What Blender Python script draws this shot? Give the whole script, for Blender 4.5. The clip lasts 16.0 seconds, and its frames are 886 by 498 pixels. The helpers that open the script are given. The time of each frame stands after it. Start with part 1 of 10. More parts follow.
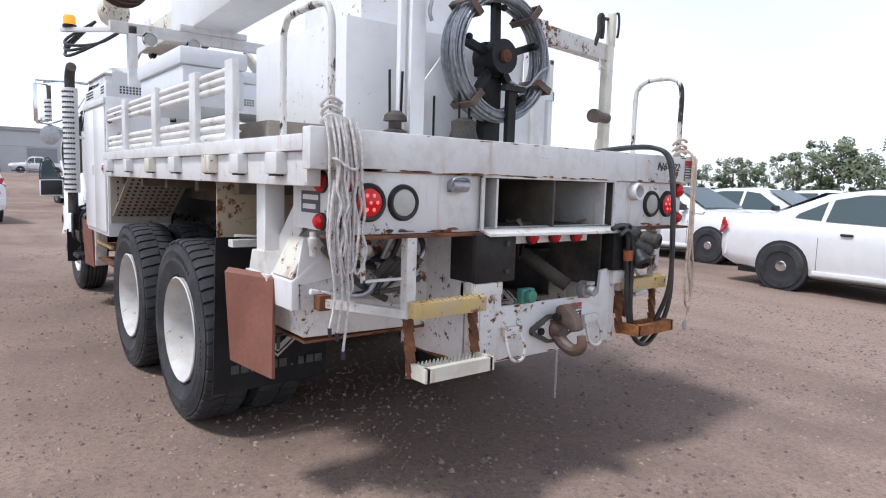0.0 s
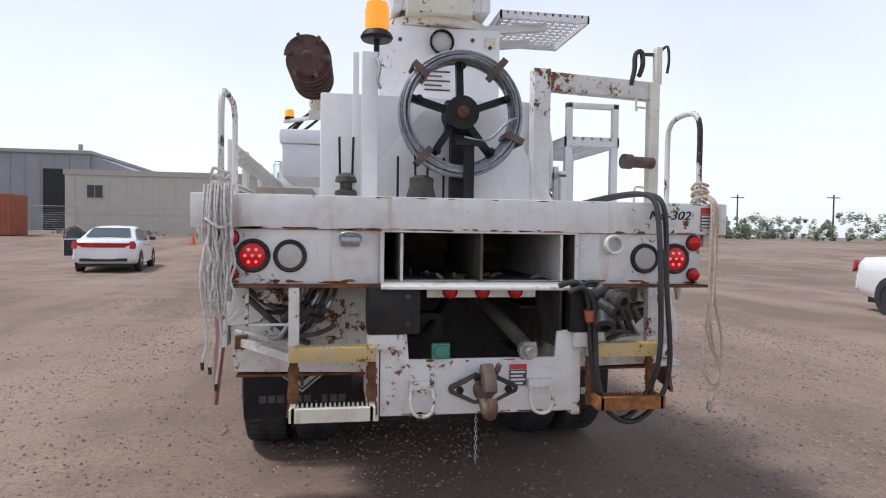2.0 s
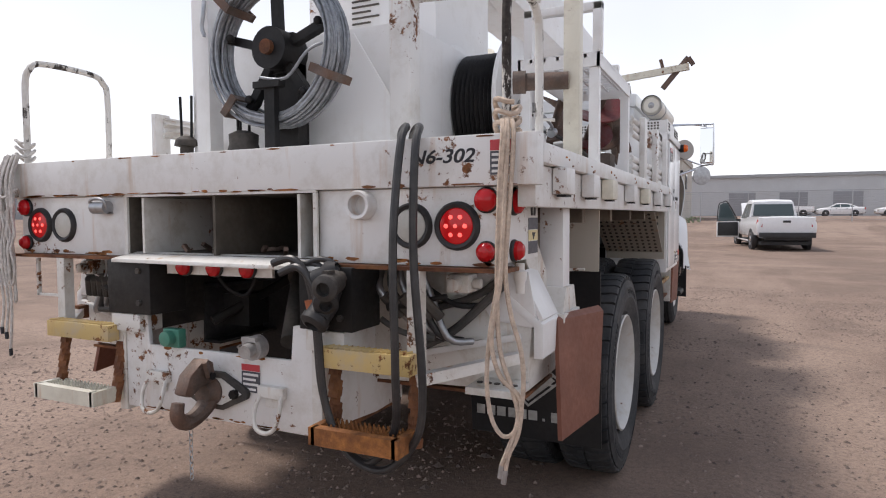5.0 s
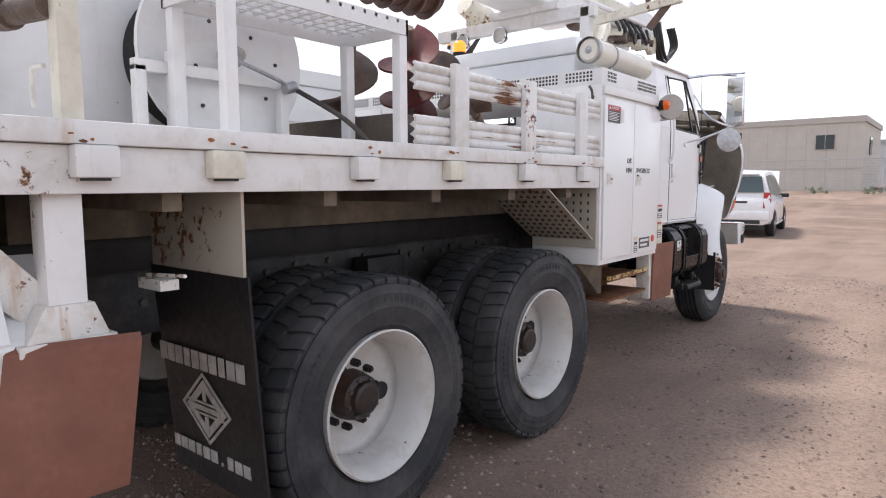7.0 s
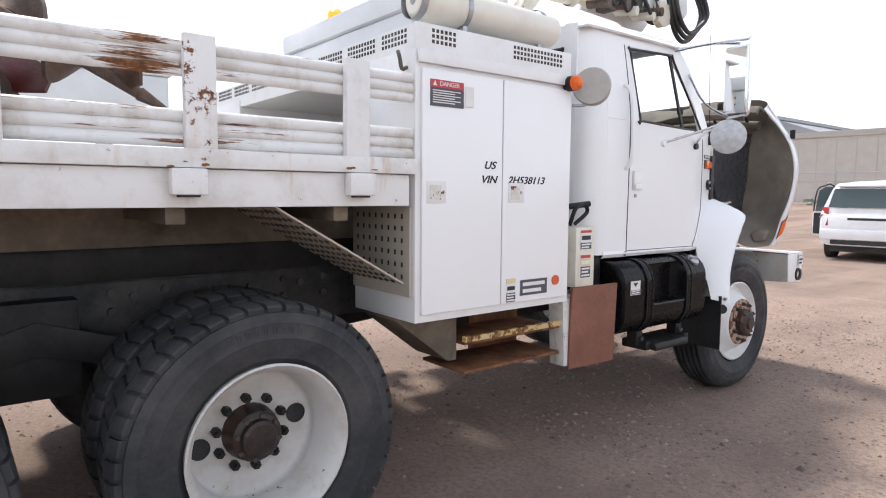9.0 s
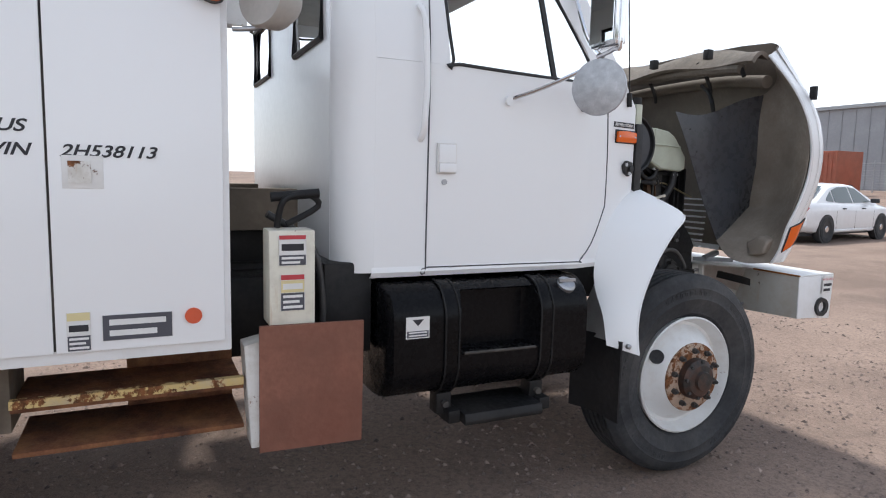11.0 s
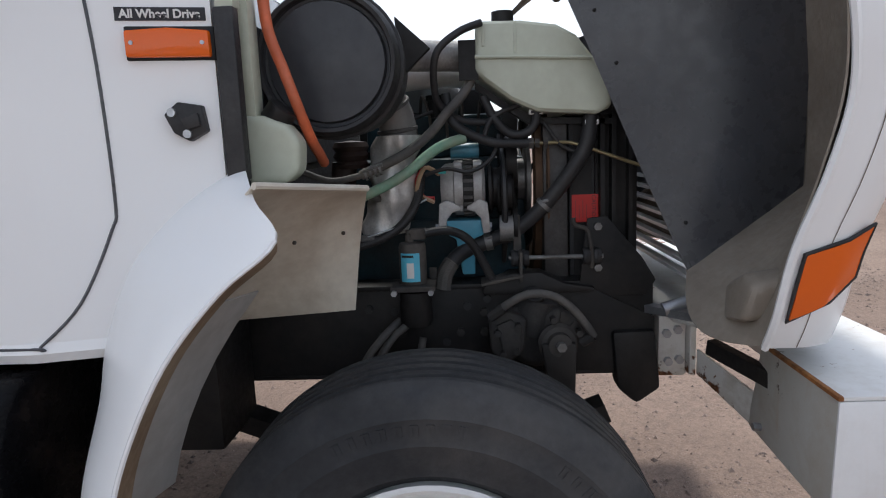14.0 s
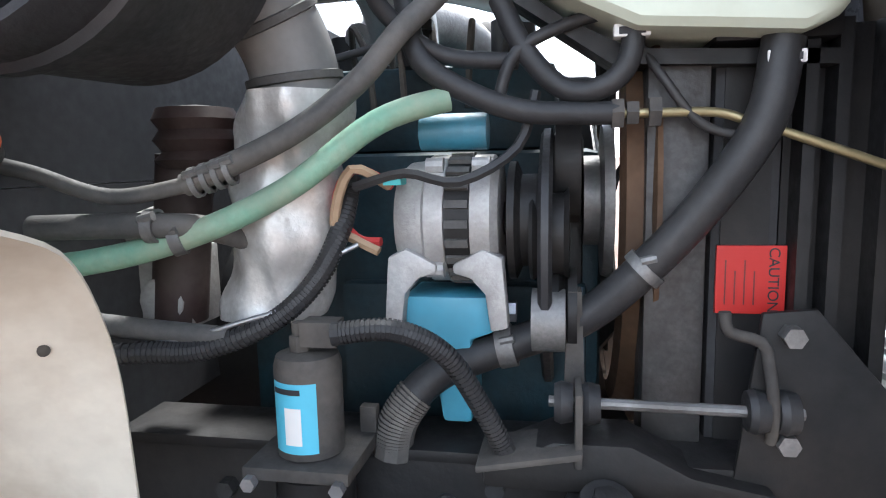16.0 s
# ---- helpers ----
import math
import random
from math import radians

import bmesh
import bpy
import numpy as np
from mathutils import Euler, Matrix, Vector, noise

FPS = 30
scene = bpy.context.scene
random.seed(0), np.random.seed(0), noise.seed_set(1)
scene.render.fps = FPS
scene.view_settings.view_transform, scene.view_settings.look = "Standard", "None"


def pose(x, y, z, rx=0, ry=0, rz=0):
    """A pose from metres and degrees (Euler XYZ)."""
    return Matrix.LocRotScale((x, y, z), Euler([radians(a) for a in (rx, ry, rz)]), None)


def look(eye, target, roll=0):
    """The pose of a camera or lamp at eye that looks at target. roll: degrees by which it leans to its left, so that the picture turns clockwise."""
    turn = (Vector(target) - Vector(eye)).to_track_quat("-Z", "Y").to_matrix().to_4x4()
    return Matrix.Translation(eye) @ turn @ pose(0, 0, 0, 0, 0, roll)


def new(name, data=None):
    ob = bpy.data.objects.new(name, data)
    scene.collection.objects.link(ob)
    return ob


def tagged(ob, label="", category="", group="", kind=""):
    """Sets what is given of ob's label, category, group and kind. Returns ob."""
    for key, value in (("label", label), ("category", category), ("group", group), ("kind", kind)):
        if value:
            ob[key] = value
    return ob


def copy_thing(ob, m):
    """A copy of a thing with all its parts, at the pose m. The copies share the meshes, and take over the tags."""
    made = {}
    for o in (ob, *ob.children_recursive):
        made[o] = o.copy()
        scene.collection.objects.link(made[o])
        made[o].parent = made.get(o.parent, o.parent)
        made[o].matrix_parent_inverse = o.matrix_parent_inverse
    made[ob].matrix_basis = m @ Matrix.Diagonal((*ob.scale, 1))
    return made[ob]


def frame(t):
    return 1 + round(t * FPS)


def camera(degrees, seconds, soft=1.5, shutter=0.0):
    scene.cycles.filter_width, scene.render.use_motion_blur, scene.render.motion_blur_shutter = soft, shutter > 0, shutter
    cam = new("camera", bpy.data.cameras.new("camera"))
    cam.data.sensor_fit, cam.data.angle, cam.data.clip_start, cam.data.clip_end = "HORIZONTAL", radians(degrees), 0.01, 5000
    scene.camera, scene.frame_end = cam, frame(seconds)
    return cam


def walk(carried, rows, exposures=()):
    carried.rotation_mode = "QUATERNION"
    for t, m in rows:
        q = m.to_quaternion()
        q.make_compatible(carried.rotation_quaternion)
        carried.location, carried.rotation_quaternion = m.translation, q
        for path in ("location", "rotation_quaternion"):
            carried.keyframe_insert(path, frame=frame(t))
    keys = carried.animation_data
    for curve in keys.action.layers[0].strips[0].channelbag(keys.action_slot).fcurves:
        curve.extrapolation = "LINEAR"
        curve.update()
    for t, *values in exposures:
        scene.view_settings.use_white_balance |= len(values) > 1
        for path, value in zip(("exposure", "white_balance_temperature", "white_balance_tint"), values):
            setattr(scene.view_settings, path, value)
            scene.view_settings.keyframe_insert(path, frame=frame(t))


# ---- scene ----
cam = camera(69.8, 16.0, 1.1)
PATH = [
    (0, (-2.208, -2.020, 1.402), (-0.979, -0.456, 1.194), 1.7),
    (0.5, (-1.867, -2.247, 1.396), (-0.841, -0.533, 1.307), 2.0),
    (1, (-1.481, -2.474, 1.416), (-0.672, -0.646, 1.343), -0.3),
    (1.5, (-1.046, -2.706, 1.433), (-0.499, -0.783, 1.372), -0.2),
    (2, (-0.616, -2.787, 1.431), (-0.287, -0.815, 1.378), 0.8),
    (2.5, (-0.245, -2.834, 1.409), (-0.127, -0.838, 1.358), 0.3),
    (3, (0.16, -2.75, 1.426), (0.029, -0.758, 1.311), -1.0),
    (3.2, (0.334, -2.698, 1.425), (0.138, -0.711, 1.313), -0.5),
    (5.3, (1.951, -1.497, 1.346), (1.051, 0.286, 1.234), 0.3),
    (5.5, (2.095, -1.354, 1.347), (1.189, 0.424, 1.223), 1.2),
    (6, (2.412, -0.955, 1.343), (1.338, 0.727, 1.203), -0.5),
    (6.5, (2.718, -0.546, 1.374), (1.493, 1.025, 1.198), -0.3),
    (7, (2.934, -0.034, 1.394), (1.669, 1.503, 1.194), -0.2),
    (7.5, (3.128, 0.489, 1.399), (1.767, 1.938, 1.182), -0.5),
    (8, (3.228, 1.017, 1.403), (1.793, 2.396, 1.209), 0.4),
    (8.5, (3.285, 1.558, 1.396), (1.801, 2.887, 1.222), -0.1),
    (9, (3.272, 2.112, 1.425), (1.708, 3.347, 1.251), 0.4),
    (9.5, (3.223, 2.671, 1.468), (1.665, 3.921, 1.355), 2.5),
    (9.7, (3.222, 2.897, 1.443), (1.628, 4.098, 1.308), 1.5),
    (11.8, (3.146, 5.145, 1.442), (1.285, 5.845, 1.227), 2.5),
    (12, (3.095, 5.346, 1.438), (1.219, 6.01, 1.235), 2.0),
    (12.5, (2.955, 5.826, 1.448), (1.049, 6.386, 1.221), 1.0),
    (13, (2.704, 6.195, 1.444), (0.753, 6.56, 1.19), 0.5),
    (13.5, (2.417, 6.558, 1.419), (0.442, 6.658, 1.116), -1.1),
    (14, (2.099, 6.834, 1.428), (0.126, 6.724, 1.116), -2.4),
    (14.5, (1.761, 6.935, 1.465), (-0.193, 6.712, 1.105), -1.7),
    (15, (1.485, 7.027, 1.463), (-0.45, 6.697, 1.077), -1.6),
    (15.5, (1.277, 7.046, 1.39), (-0.641, 6.538, 1.136), -1.2),
    (16, (1.076, 6.931, 1.387), (-0.869, 6.555, 1.113), -1.3),
]
walk(cam, [(t, look(eye, target, roll)) for t, eye, target, roll in PATH], [(0, 0.74, 5900, 10), (1, 0.64, 5950, 10), (2, 0.47, 6100, 10), (3, 0.40, 6350, 11), (5.3, 0.64, 6500, 12), (6.5, 0.93, 6500, 13), (8, 1.2, 6450, 11), (9, 1.25, 6400, 10), (9.7, 1.10, 6350, 9), (12, 0.90, 6100, 7), (13, 0.77, 6150, 7), (14, 0.74, 6200, 8), (14.5, 1.15, 6300, 9), (15, 2.18, 6000, 7), (15.5, 2.5, 5950, 6), (16, 2.65, 5950, 6)])

# ---- world, sun, exposure ----
world = bpy.data.worlds.new("hazy_sky")
scene.world = world
world.use_nodes = True
wn = world.node_tree.nodes
sky = wn.new("ShaderNodeTexSky")
sky.sky_type = "NISHITA"
sky.sun_disc = False
SUN_FROM = Vector((-0.52, 0.03, 1.0)).normalized()
sky.sun_elevation = math.asin(SUN_FROM.z)
sky.sun_rotation = math.atan2(SUN_FROM.x, SUN_FROM.y)
sky.dust_density = 2.0
sky.air_density = 1.0
sky.ozone_density = 1.0
# thin white cloud over the blue
veil = wn.new("ShaderNodeMix")
veil.data_type = "RGBA"
cloud = wn.new("ShaderNodeTexNoise")
cloud.inputs["Scale"].default_value, cloud.inputs["Detail"].default_value = 1.6, 4.0
span = wn.new("ShaderNodeMapRange")
span.inputs["From Min"].default_value, span.inputs["From Max"].default_value = 0.3, 0.7
span.inputs["To Min"].default_value, span.inputs["To Max"].default_value = 0.60, 0.92
dirs = wn.new("ShaderNodeTexCoord")
wl = world.node_tree.links
wl.new(dirs.outputs["Generated"], cloud.inputs["Vector"])
wl.new(cloud.outputs["Fac"], span.inputs["Value"])
wl.new(span.outputs["Result"], veil.inputs["Factor"])
split = wn.new("ShaderNodeSeparateXYZ")
wl.new(dirs.outputs["Generated"], split.inputs["Vector"])
height = wn.new("ShaderNodeMapRange")
height.interpolation_type = "SMOOTHSTEP"
height.inputs["From Min"].default_value, height.inputs["From Max"].default_value = 0.0, 0.75
haze = wn.new("ShaderNodeMix")
haze.data_type = "RGBA"
haze.inputs["A"].default_value, haze.inputs["B"].default_value = (7.8, 7.85, 8.2, 1.0), (3.4, 3.6, 4.1, 1.0)
wl.new(split.outputs["Z"], height.inputs["Value"])
wl.new(height.outputs["Result"], haze.inputs["Factor"])
wl.new(haze.outputs["Result"], veil.inputs["B"])
wl.new(sky.outputs["Color"], veil.inputs["A"])
wl.new(veil.outputs["Result"], wn["Background"].inputs["Color"])
wn["Background"].inputs["Strength"].default_value = 0.112
sun = new("sun", bpy.data.lights.new("sun", "SUN"))
sun.data.energy, sun.data.angle, sun.data.color = 1.9, radians(8.0), (1.0, 0.94, 0.88)
sun.matrix_world = look(SUN_FROM * 50, (0, 0, 0))


# ---- materials ----
def mat_base(name):
    m = bpy.data.materials.new(name)
    m.use_nodes = True
    nt = m.node_tree
    return m, nt, nt.nodes, nt.links, nt.nodes["Principled BSDF"]


def noise_node(nt, scale, detail=4.0, rough=0.55, stretch=None, seed=0.0):
    tc = nt.nodes.new("ShaderNodeTexCoord")
    mp = nt.nodes.new("ShaderNodeMapping")
    mp.inputs["Location"].default_value = (seed, seed * 0.7, seed * 1.3)
    if stretch:
        mp.inputs["Scale"].default_value = stretch
    nt.links.new(tc.outputs["Object"], mp.inputs["Vector"])
    n = nt.nodes.new("ShaderNodeTexNoise")
    n.inputs["Scale"].default_value, n.inputs["Detail"].default_value, n.inputs["Roughness"].default_value = scale, detail, rough
    nt.links.new(mp.outputs["Vector"], n.inputs["Vector"])
    return n.outputs["Fac"]


def ramp(nt, fac, lo, hi, a=0.0, b=1.0):
    r = nt.nodes.new("ShaderNodeMapRange")
    r.inputs["From Min"].default_value, r.inputs["From Max"].default_value = lo, hi
    r.inputs["To Min"].default_value, r.inputs["To Max"].default_value = a, b
    nt.links.new(fac, r.inputs["Value"])
    return r.outputs["Result"]


def mixc(nt, fac, a, b):
    m = nt.nodes.new("ShaderNodeMix")
    m.data_type = "RGBA"
    if isinstance(fac, float):
        m.inputs["Factor"].default_value = fac
    else:
        nt.links.new(fac, m.inputs["Factor"])
    for sock, v in ((m.inputs["A"], a), (m.inputs["B"], b)):
        if isinstance(v, tuple):
            sock.default_value = (*v, 1.0)
        else:
            nt.links.new(v, sock)
    return m.outputs["Result"]


def mathn(nt, op, a, b):
    m = nt.nodes.new("ShaderNodeMath")
    m.operation = op
    for sock, v in ((m.inputs[0], a), (m.inputs[1], b)):
        if isinstance(v, (int, float)):
            sock.default_value = v
        else:
            nt.links.new(v, sock)
    return m.outputs[0]


def bump(nt, bsdf, fac, strength, dist=0.005):
    b = nt.nodes.new("ShaderNodeBump")
    b.inputs["Strength"].default_value, b.inputs["Distance"].default_value = strength, dist
    nt.links.new(fac, b.inputs["Height"])
    nt.links.new(b.outputs["Normal"], bsdf.inputs["Normal"])


def simple(name, col, rough=0.5, metal=0.0, vary=0.15, scale=8.0, bumps=0.0, bscale=60.0, coat=0.0, dirt=None, dirt_amount=0.0, spec=0.5):
    """A base colour with mottling at two scales, uneven gloss and fine relief."""
    m, nt, nodes, links, b = mat_base(name)
    big, fine = noise_node(nt, scale), noise_node(nt, scale * 9, seed=3.1)
    c = mixc(nt, ramp(nt, big, 0.3, 0.7), tuple(v * (1 - vary) for v in col), tuple(min(1, v * (1 + vary)) for v in col))
    c = mixc(nt, ramp(nt, fine, 0.35, 0.65, 0.0, 0.5), c, tuple(v * (1 - vary * 0.6) for v in col))
    if dirt:
        d = mathn(nt, "MULTIPLY", ramp(nt, noise_node(nt, scale * 0.6, 6, 0.65, seed=7.7), 0.42, 0.72), dirt_amount)
        c = mixc(nt, d, c, dirt)
    links.new(c, b.inputs["Base Color"])
    links.new(ramp(nt, fine, 0.3, 0.7, max(0.02, rough - 0.08), min(1, rough + 0.1)), b.inputs["Roughness"])
    b.inputs["Metallic"].default_value = metal
    b.inputs["Coat Weight"].default_value = coat
    b.inputs["Specular IOR Level"].default_value = spec
    if bumps:
        bump(nt, b, noise_node(nt, bscale, 5, seed=1.3), bumps)
    return m


def painted(name, col, rust, rough=0.32, chips=0.5, streak=0.3, grime=0.3, stretch=None):
    """Old coach paint: chips with rust in them, rust streaks that run down, grey grime."""
    m, nt, nodes, links, b = mat_base(name)
    c = mixc(nt, ramp(nt, noise_node(nt, 1.4, 3), 0.3, 0.7), col, tuple(v * (1 - 0.12 * grime - 0.02) for v in col))
    c = mixc(nt, mathn(nt, "MULTIPLY", ramp(nt, noise_node(nt, 7, 6, 0.7, seed=5.0), 0.48, 0.75), grime), c, (0.42, 0.37, 0.30))
    run = mathn(nt, "MULTIPLY", ramp(nt, noise_node(nt, 5, 5, 0.6, (3.0, 3.0, 0.35), 9.0), 0.60, 0.78), streak)
    c = mixc(nt, run, c, (0.45, 0.24, 0.09))
    patch = ramp(nt, noise_node(nt, 1.7, 3, 0.5, seed=2.0), 0.48, 0.72, 0.0, 0.20)
    chip = ramp(nt, mathn(nt, "ADD", noise_node(nt, 21, 8, 0.72, stretch, seed=4.0), patch), 0.745 - 0.09 * chips, 0.79 - 0.09 * chips)
    core = ramp(nt, noise_node(nt, 55, 5, seed=6.0), 0.35, 0.65)
    c = mixc(nt, chip, c, mixc(nt, core, rust, tuple(v * 0.35 for v in rust)))
    links.new(c, b.inputs["Base Color"])
    r = mathn(nt, "ADD", ramp(nt, noise_node(nt, 30, 4, seed=8.0), 0.3, 0.7, rough - 0.01, rough + 0.05), mathn(nt, "MULTIPLY", chip, 0.45))
    links.new(r, b.inputs["Roughness"])
    bump(nt, b, mathn(nt, "SUBTRACT", mathn(nt, "MULTIPLY", noise_node(nt, 12, 2), 0.05), chip), 0.12, 0.002)
    return m


def glassy(name, col, rough=0.05, trans=0.0, ior=1.45, emit=None, power=0.0):
    m, nt, nodes, links, b = mat_base(name)
    b.inputs["Base Color"].default_value = (*col, 1)
    b.inputs["Roughness"].default_value, b.inputs["Transmission Weight"].default_value, b.inputs["IOR"].default_value = rough, trans, ior
    if emit:
        b.inputs["Emission Color"].default_value, b.inputs["Emission Strength"].default_value = (*emit, 1), power
    return m


RUST = (0.24, 0.095, 0.035)
W_CAB = painted("white_cab_paint", (0.84, 0.845, 0.85), RUST, 0.2, -2.0, 0.0, 0.0)
W_BODY = painted("white_body_paint", (0.80, 0.80, 0.80), RUST, 0.35, 0.0, 0.12, 0.2)
W_BED = painted("white_bed_paint", (0.76, 0.755, 0.745), RUST, 0.4, 0.8, 0.6, 0.5)
W_WORN = painted("white_paint_worn", (0.74, 0.725, 0.69), RUST, 0.42, 1.2, 1.0, 0.9)
W_RUSTY = painted("white_paint_rust_eaten", (0.70, 0.68, 0.64), RUST, 0.5, 1.5, 1.0, 1.0)
W_SLAT = painted("white_slat_paint", (0.77, 0.765, 0.75), RUST, 0.42, 0.95, 0.3, 0.8, (1.0, 0.10, 2.2))
CREAM = painted("cream_paint_worn", (0.74, 0.71, 0.60), RUST, 0.42, 1.1, 0.9, 0.6)
YELLOW = painted("yellow_step_paint", (0.60, 0.44, 0.18), RUST, 0.55, 1.7, 1.0, 0.9)
SCALE = simple("orange_rust_scale", (0.33, 0.13, 0.035), 0.85, 0.0, 0.5, 30, 0.5, 120, dirt=(0.12, 0.045, 0.02), dirt_amount=0.8)
RUSTED = simple("rusted_steel", (0.13, 0.048, 0.022), 0.85, 0.0, 0.6, 14, 0.6, 90, dirt=(0.30, 0.135, 0.05), dirt_amount=0.75)
PAD = simple("brown_pad", (0.21, 0.085, 0.055), 0.6, 0.0, 0.22, 5, 0.25, 70, dirt=(0.16, 0.05, 0.03), dirt_amount=0.6)
PANEL_RUST_2 = painted("rust_eaten_panel", (0.44, 0.36, 0.24), RUST, 0.65, 1.35, 1.0, 1.0)
PANEL_RUSTY = painted("rusty_beige_panel", (0.44, 0.40, 0.34), RUST, 0.6, 0.75, 1.0, 0.9)
BLACK = simple("black_chassis_paint", (0.013, 0.013, 0.014), 0.5, 0.0, 0.4, 6, 0.2, 50, dirt=(0.10, 0.085, 0.07), dirt_amount=0.2, spec=0.25)
BLACK_GLOSS = simple("black_tank_paint", (0.004, 0.004, 0.005), 0.26, 0.0, 0.3, 5, 0.05, 60, dirt=(0.09, 0.08, 0.07), dirt_amount=0.03, spec=0.13)
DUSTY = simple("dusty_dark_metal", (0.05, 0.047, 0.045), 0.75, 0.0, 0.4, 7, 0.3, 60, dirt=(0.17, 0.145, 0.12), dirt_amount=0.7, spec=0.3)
UNDER = simple("grimy_underside", (0.185, 0.15, 0.115), 0.8, 0.0, 0.4, 4, 0.2, 40, dirt=(0.06, 0.05, 0.045), dirt_amount=0.9, spec=0.2)
TYRE = simple("tyre_rubber", (0.034, 0.036, 0.040), 0.7, 0.0, 0.35, 6, 0.25, 120, dirt=(0.12, 0.112, 0.105), dirt_amount=0.5, spec=0.3)
RUBBER = simple("black_rubber", (0.025, 0.025, 0.027), 0.5, 0.0, 0.3, 12, 0.1, 150, dirt=(0.10, 0.09, 0.08), dirt_amount=0.25, spec=0.35)
FLAP = simple("mud_flap_rubber", (0.016, 0.016, 0.018), 0.55, 0.0, 0.3, 5, 0.15, 40, dirt=(0.08, 0.07, 0.06), dirt_amount=0.2, spec=0.25)
RAIL_P = painted("flaked_rail_paint", (0.70, 0.69, 0.66), (0.06, 0.05, 0.045), 0.45, 2.0, 0.3, 0.6, (1.0, 1.0, 0.4))
# Rear rims: shade of the deep dish painted in as greyer white and grime
WHEEL_R = painted("shaded_white_wheel_paint", (0.62, 0.61, 0.59), RUST, 0.5, 0.3, 0.3, 0.8)
WHEEL_W = painted("white_wheel_paint", (0.76, 0.76, 0.75), RUST, 0.4, 0.1, 0.1, 0.35)
CHROME = simple("chrome", (0.75, 0.76, 0.78), 0.12, 1.0, 0.05, 10)
STEEL = simple("galvanised_steel", (0.42, 0.43, 0.45), 0.42, 0.9, 0.2, 30, 0.1, 100)
WORN_STEEL = simple("dull_worn_steel", (0.22, 0.215, 0.21), 0.55, 0.6, 0.3, 25, 0.2, 100, dirt=(0.08, 0.07, 0.06), dirt_amount=0.6)
WIRE = simple("galvanised_strand", (0.30, 0.315, 0.34), 0.45, 0.7, 0.35, 40, 0.3, 220)
ALU = simple("cast_aluminium", (0.42, 0.41, 0.40), 0.55, 0.35, 0.2, 25, 0.25, 120, dirt=(0.13, 0.11, 0.09), dirt_amount=0.5)
SHIELD = simple("crinkled_heat_shield", (0.66, 0.65, 0.63), 0.38, 0.35, 0.35, 18, 1.0, 22, dirt=(0.22, 0.17, 0.13), dirt_amount=0.6)
ROPE_G = simple("grey_rope", (0.62, 0.59, 0.56), 0.9, 0.0, 0.3, 60, 0.8, 250)
ROPE_T = simple("tan_rope", (0.56, 0.45, 0.36), 0.9, 0.0, 0.3, 60, 0.8, 250)
HOSE = simple("black_hose", (0.022, 0.022, 0.024), 0.4, 0.0, 0.3, 20, 0.1, 160, dirt=(0.11, 0.10, 0.09), dirt_amount=0.3)
HOSE_D = simple("dusty_grey_hose", (0.07, 0.068, 0.066), 0.7, 0.0, 0.3, 14, 0.2, 120, dirt=(0.17, 0.15, 0.13), dirt_amount=0.6)
GREEN_H = simple("green_hose", (0.17, 0.34, 0.24), 0.6, 0.0, 0.25, 14, 0.15, 120, dirt=(0.36, 0.33, 0.24), dirt_amount=0.75)
ORANGE_H = simple("orange_hose", (0.60, 0.13, 0.05), 0.5, 0.0, 0.2, 14, 0.1, 120, dirt=(0.30, 0.16, 0.10), dirt_amount=0.4)
# Block copy of BLUE_E, with the shade of the engine bay in its colour
BLUE_D = simple("shaded_blue_block", (0.007, 0.036, 0.05), 0.6, 0.0, 0.4, 8, 0.3, 60, dirt=(0.02, 0.022, 0.022), dirt_amount=0.9)
BLUE_E = simple("blue_engine_paint", (0.035, 0.20, 0.29), 0.45, 0.0, 0.3, 10, 0.2, 80, dirt=(0.07, 0.08, 0.08), dirt_amount=0.6)
PLASTIC_W = simple("aged_white_plastic", (0.56, 0.59, 0.48), 0.42, 0.0, 0.08, 6, 0.05, 60, dirt=(0.34, 0.33, 0.24), dirt_amount=0.5)
INNER = simple("bare_fibreglass_dusty", (0.17, 0.145, 0.118), 0.8, 0.0, 0.25, 6, 0.4, 40, dirt=(0.16, 0.13, 0.105), dirt_amount=0.8)
ARCH = simple("dusty_brown_arch", (0.30, 0.258, 0.212), 0.55, 0.0, 0.25, 6, 0.4, 40, dirt=(0.16, 0.13, 0.105), dirt_amount=0.8)
INNER_D = simple("grey_splash_shield", (0.054, 0.058, 0.069), 0.28, 0.0, 0.3, 3, 0.1, 60, dirt=(0.11, 0.10, 0.095), dirt_amount=0.45)
RED_P = simple("red_auger_paint", (0.13, 0.018, 0.018), 0.5, 0.0, 0.3, 14, 0.3, 60, dirt=(0.13, 0.09, 0.07), dirt_amount=0.7)
AUGER = simple("worn_auger_steel", (0.13, 0.10, 0.085), 0.6, 0.4, 0.4, 14, 0.4, 60, dirt=(0.20, 0.09, 0.05), dirt_amount=0.6)
RED_LENS = glassy("red_lens", (0.45, 0.008, 0.012), 0.15)
RED_LIT = glassy("red_lens_lit", (0.32, 0.006, 0.01), 0.15, emit=(1.0, 0.02, 0.02), power=0.1)
RED_LED = glassy("red_led_point", (0.8, 0.1, 0.1), 0.2, emit=(1.0, 0.10, 0.08), power=1.1)
CLEAR_LENS = simple("clear_lens", (0.50, 0.49, 0.45), 0.18, 0.0, 0.08, 40, 0.3, 200)
AMBER = glassy("amber_lens", (0.74, 0.125, 0.010), 0.14)
AMBER_LIT = glassy("amber_lens_lit", (0.8, 0.25, 0.02), 0.2, emit=(1.0, 0.34, 0.03), power=0.5)
MIRROR = glassy("mirror_glass", (0.85, 0.87, 0.88), 0.02)
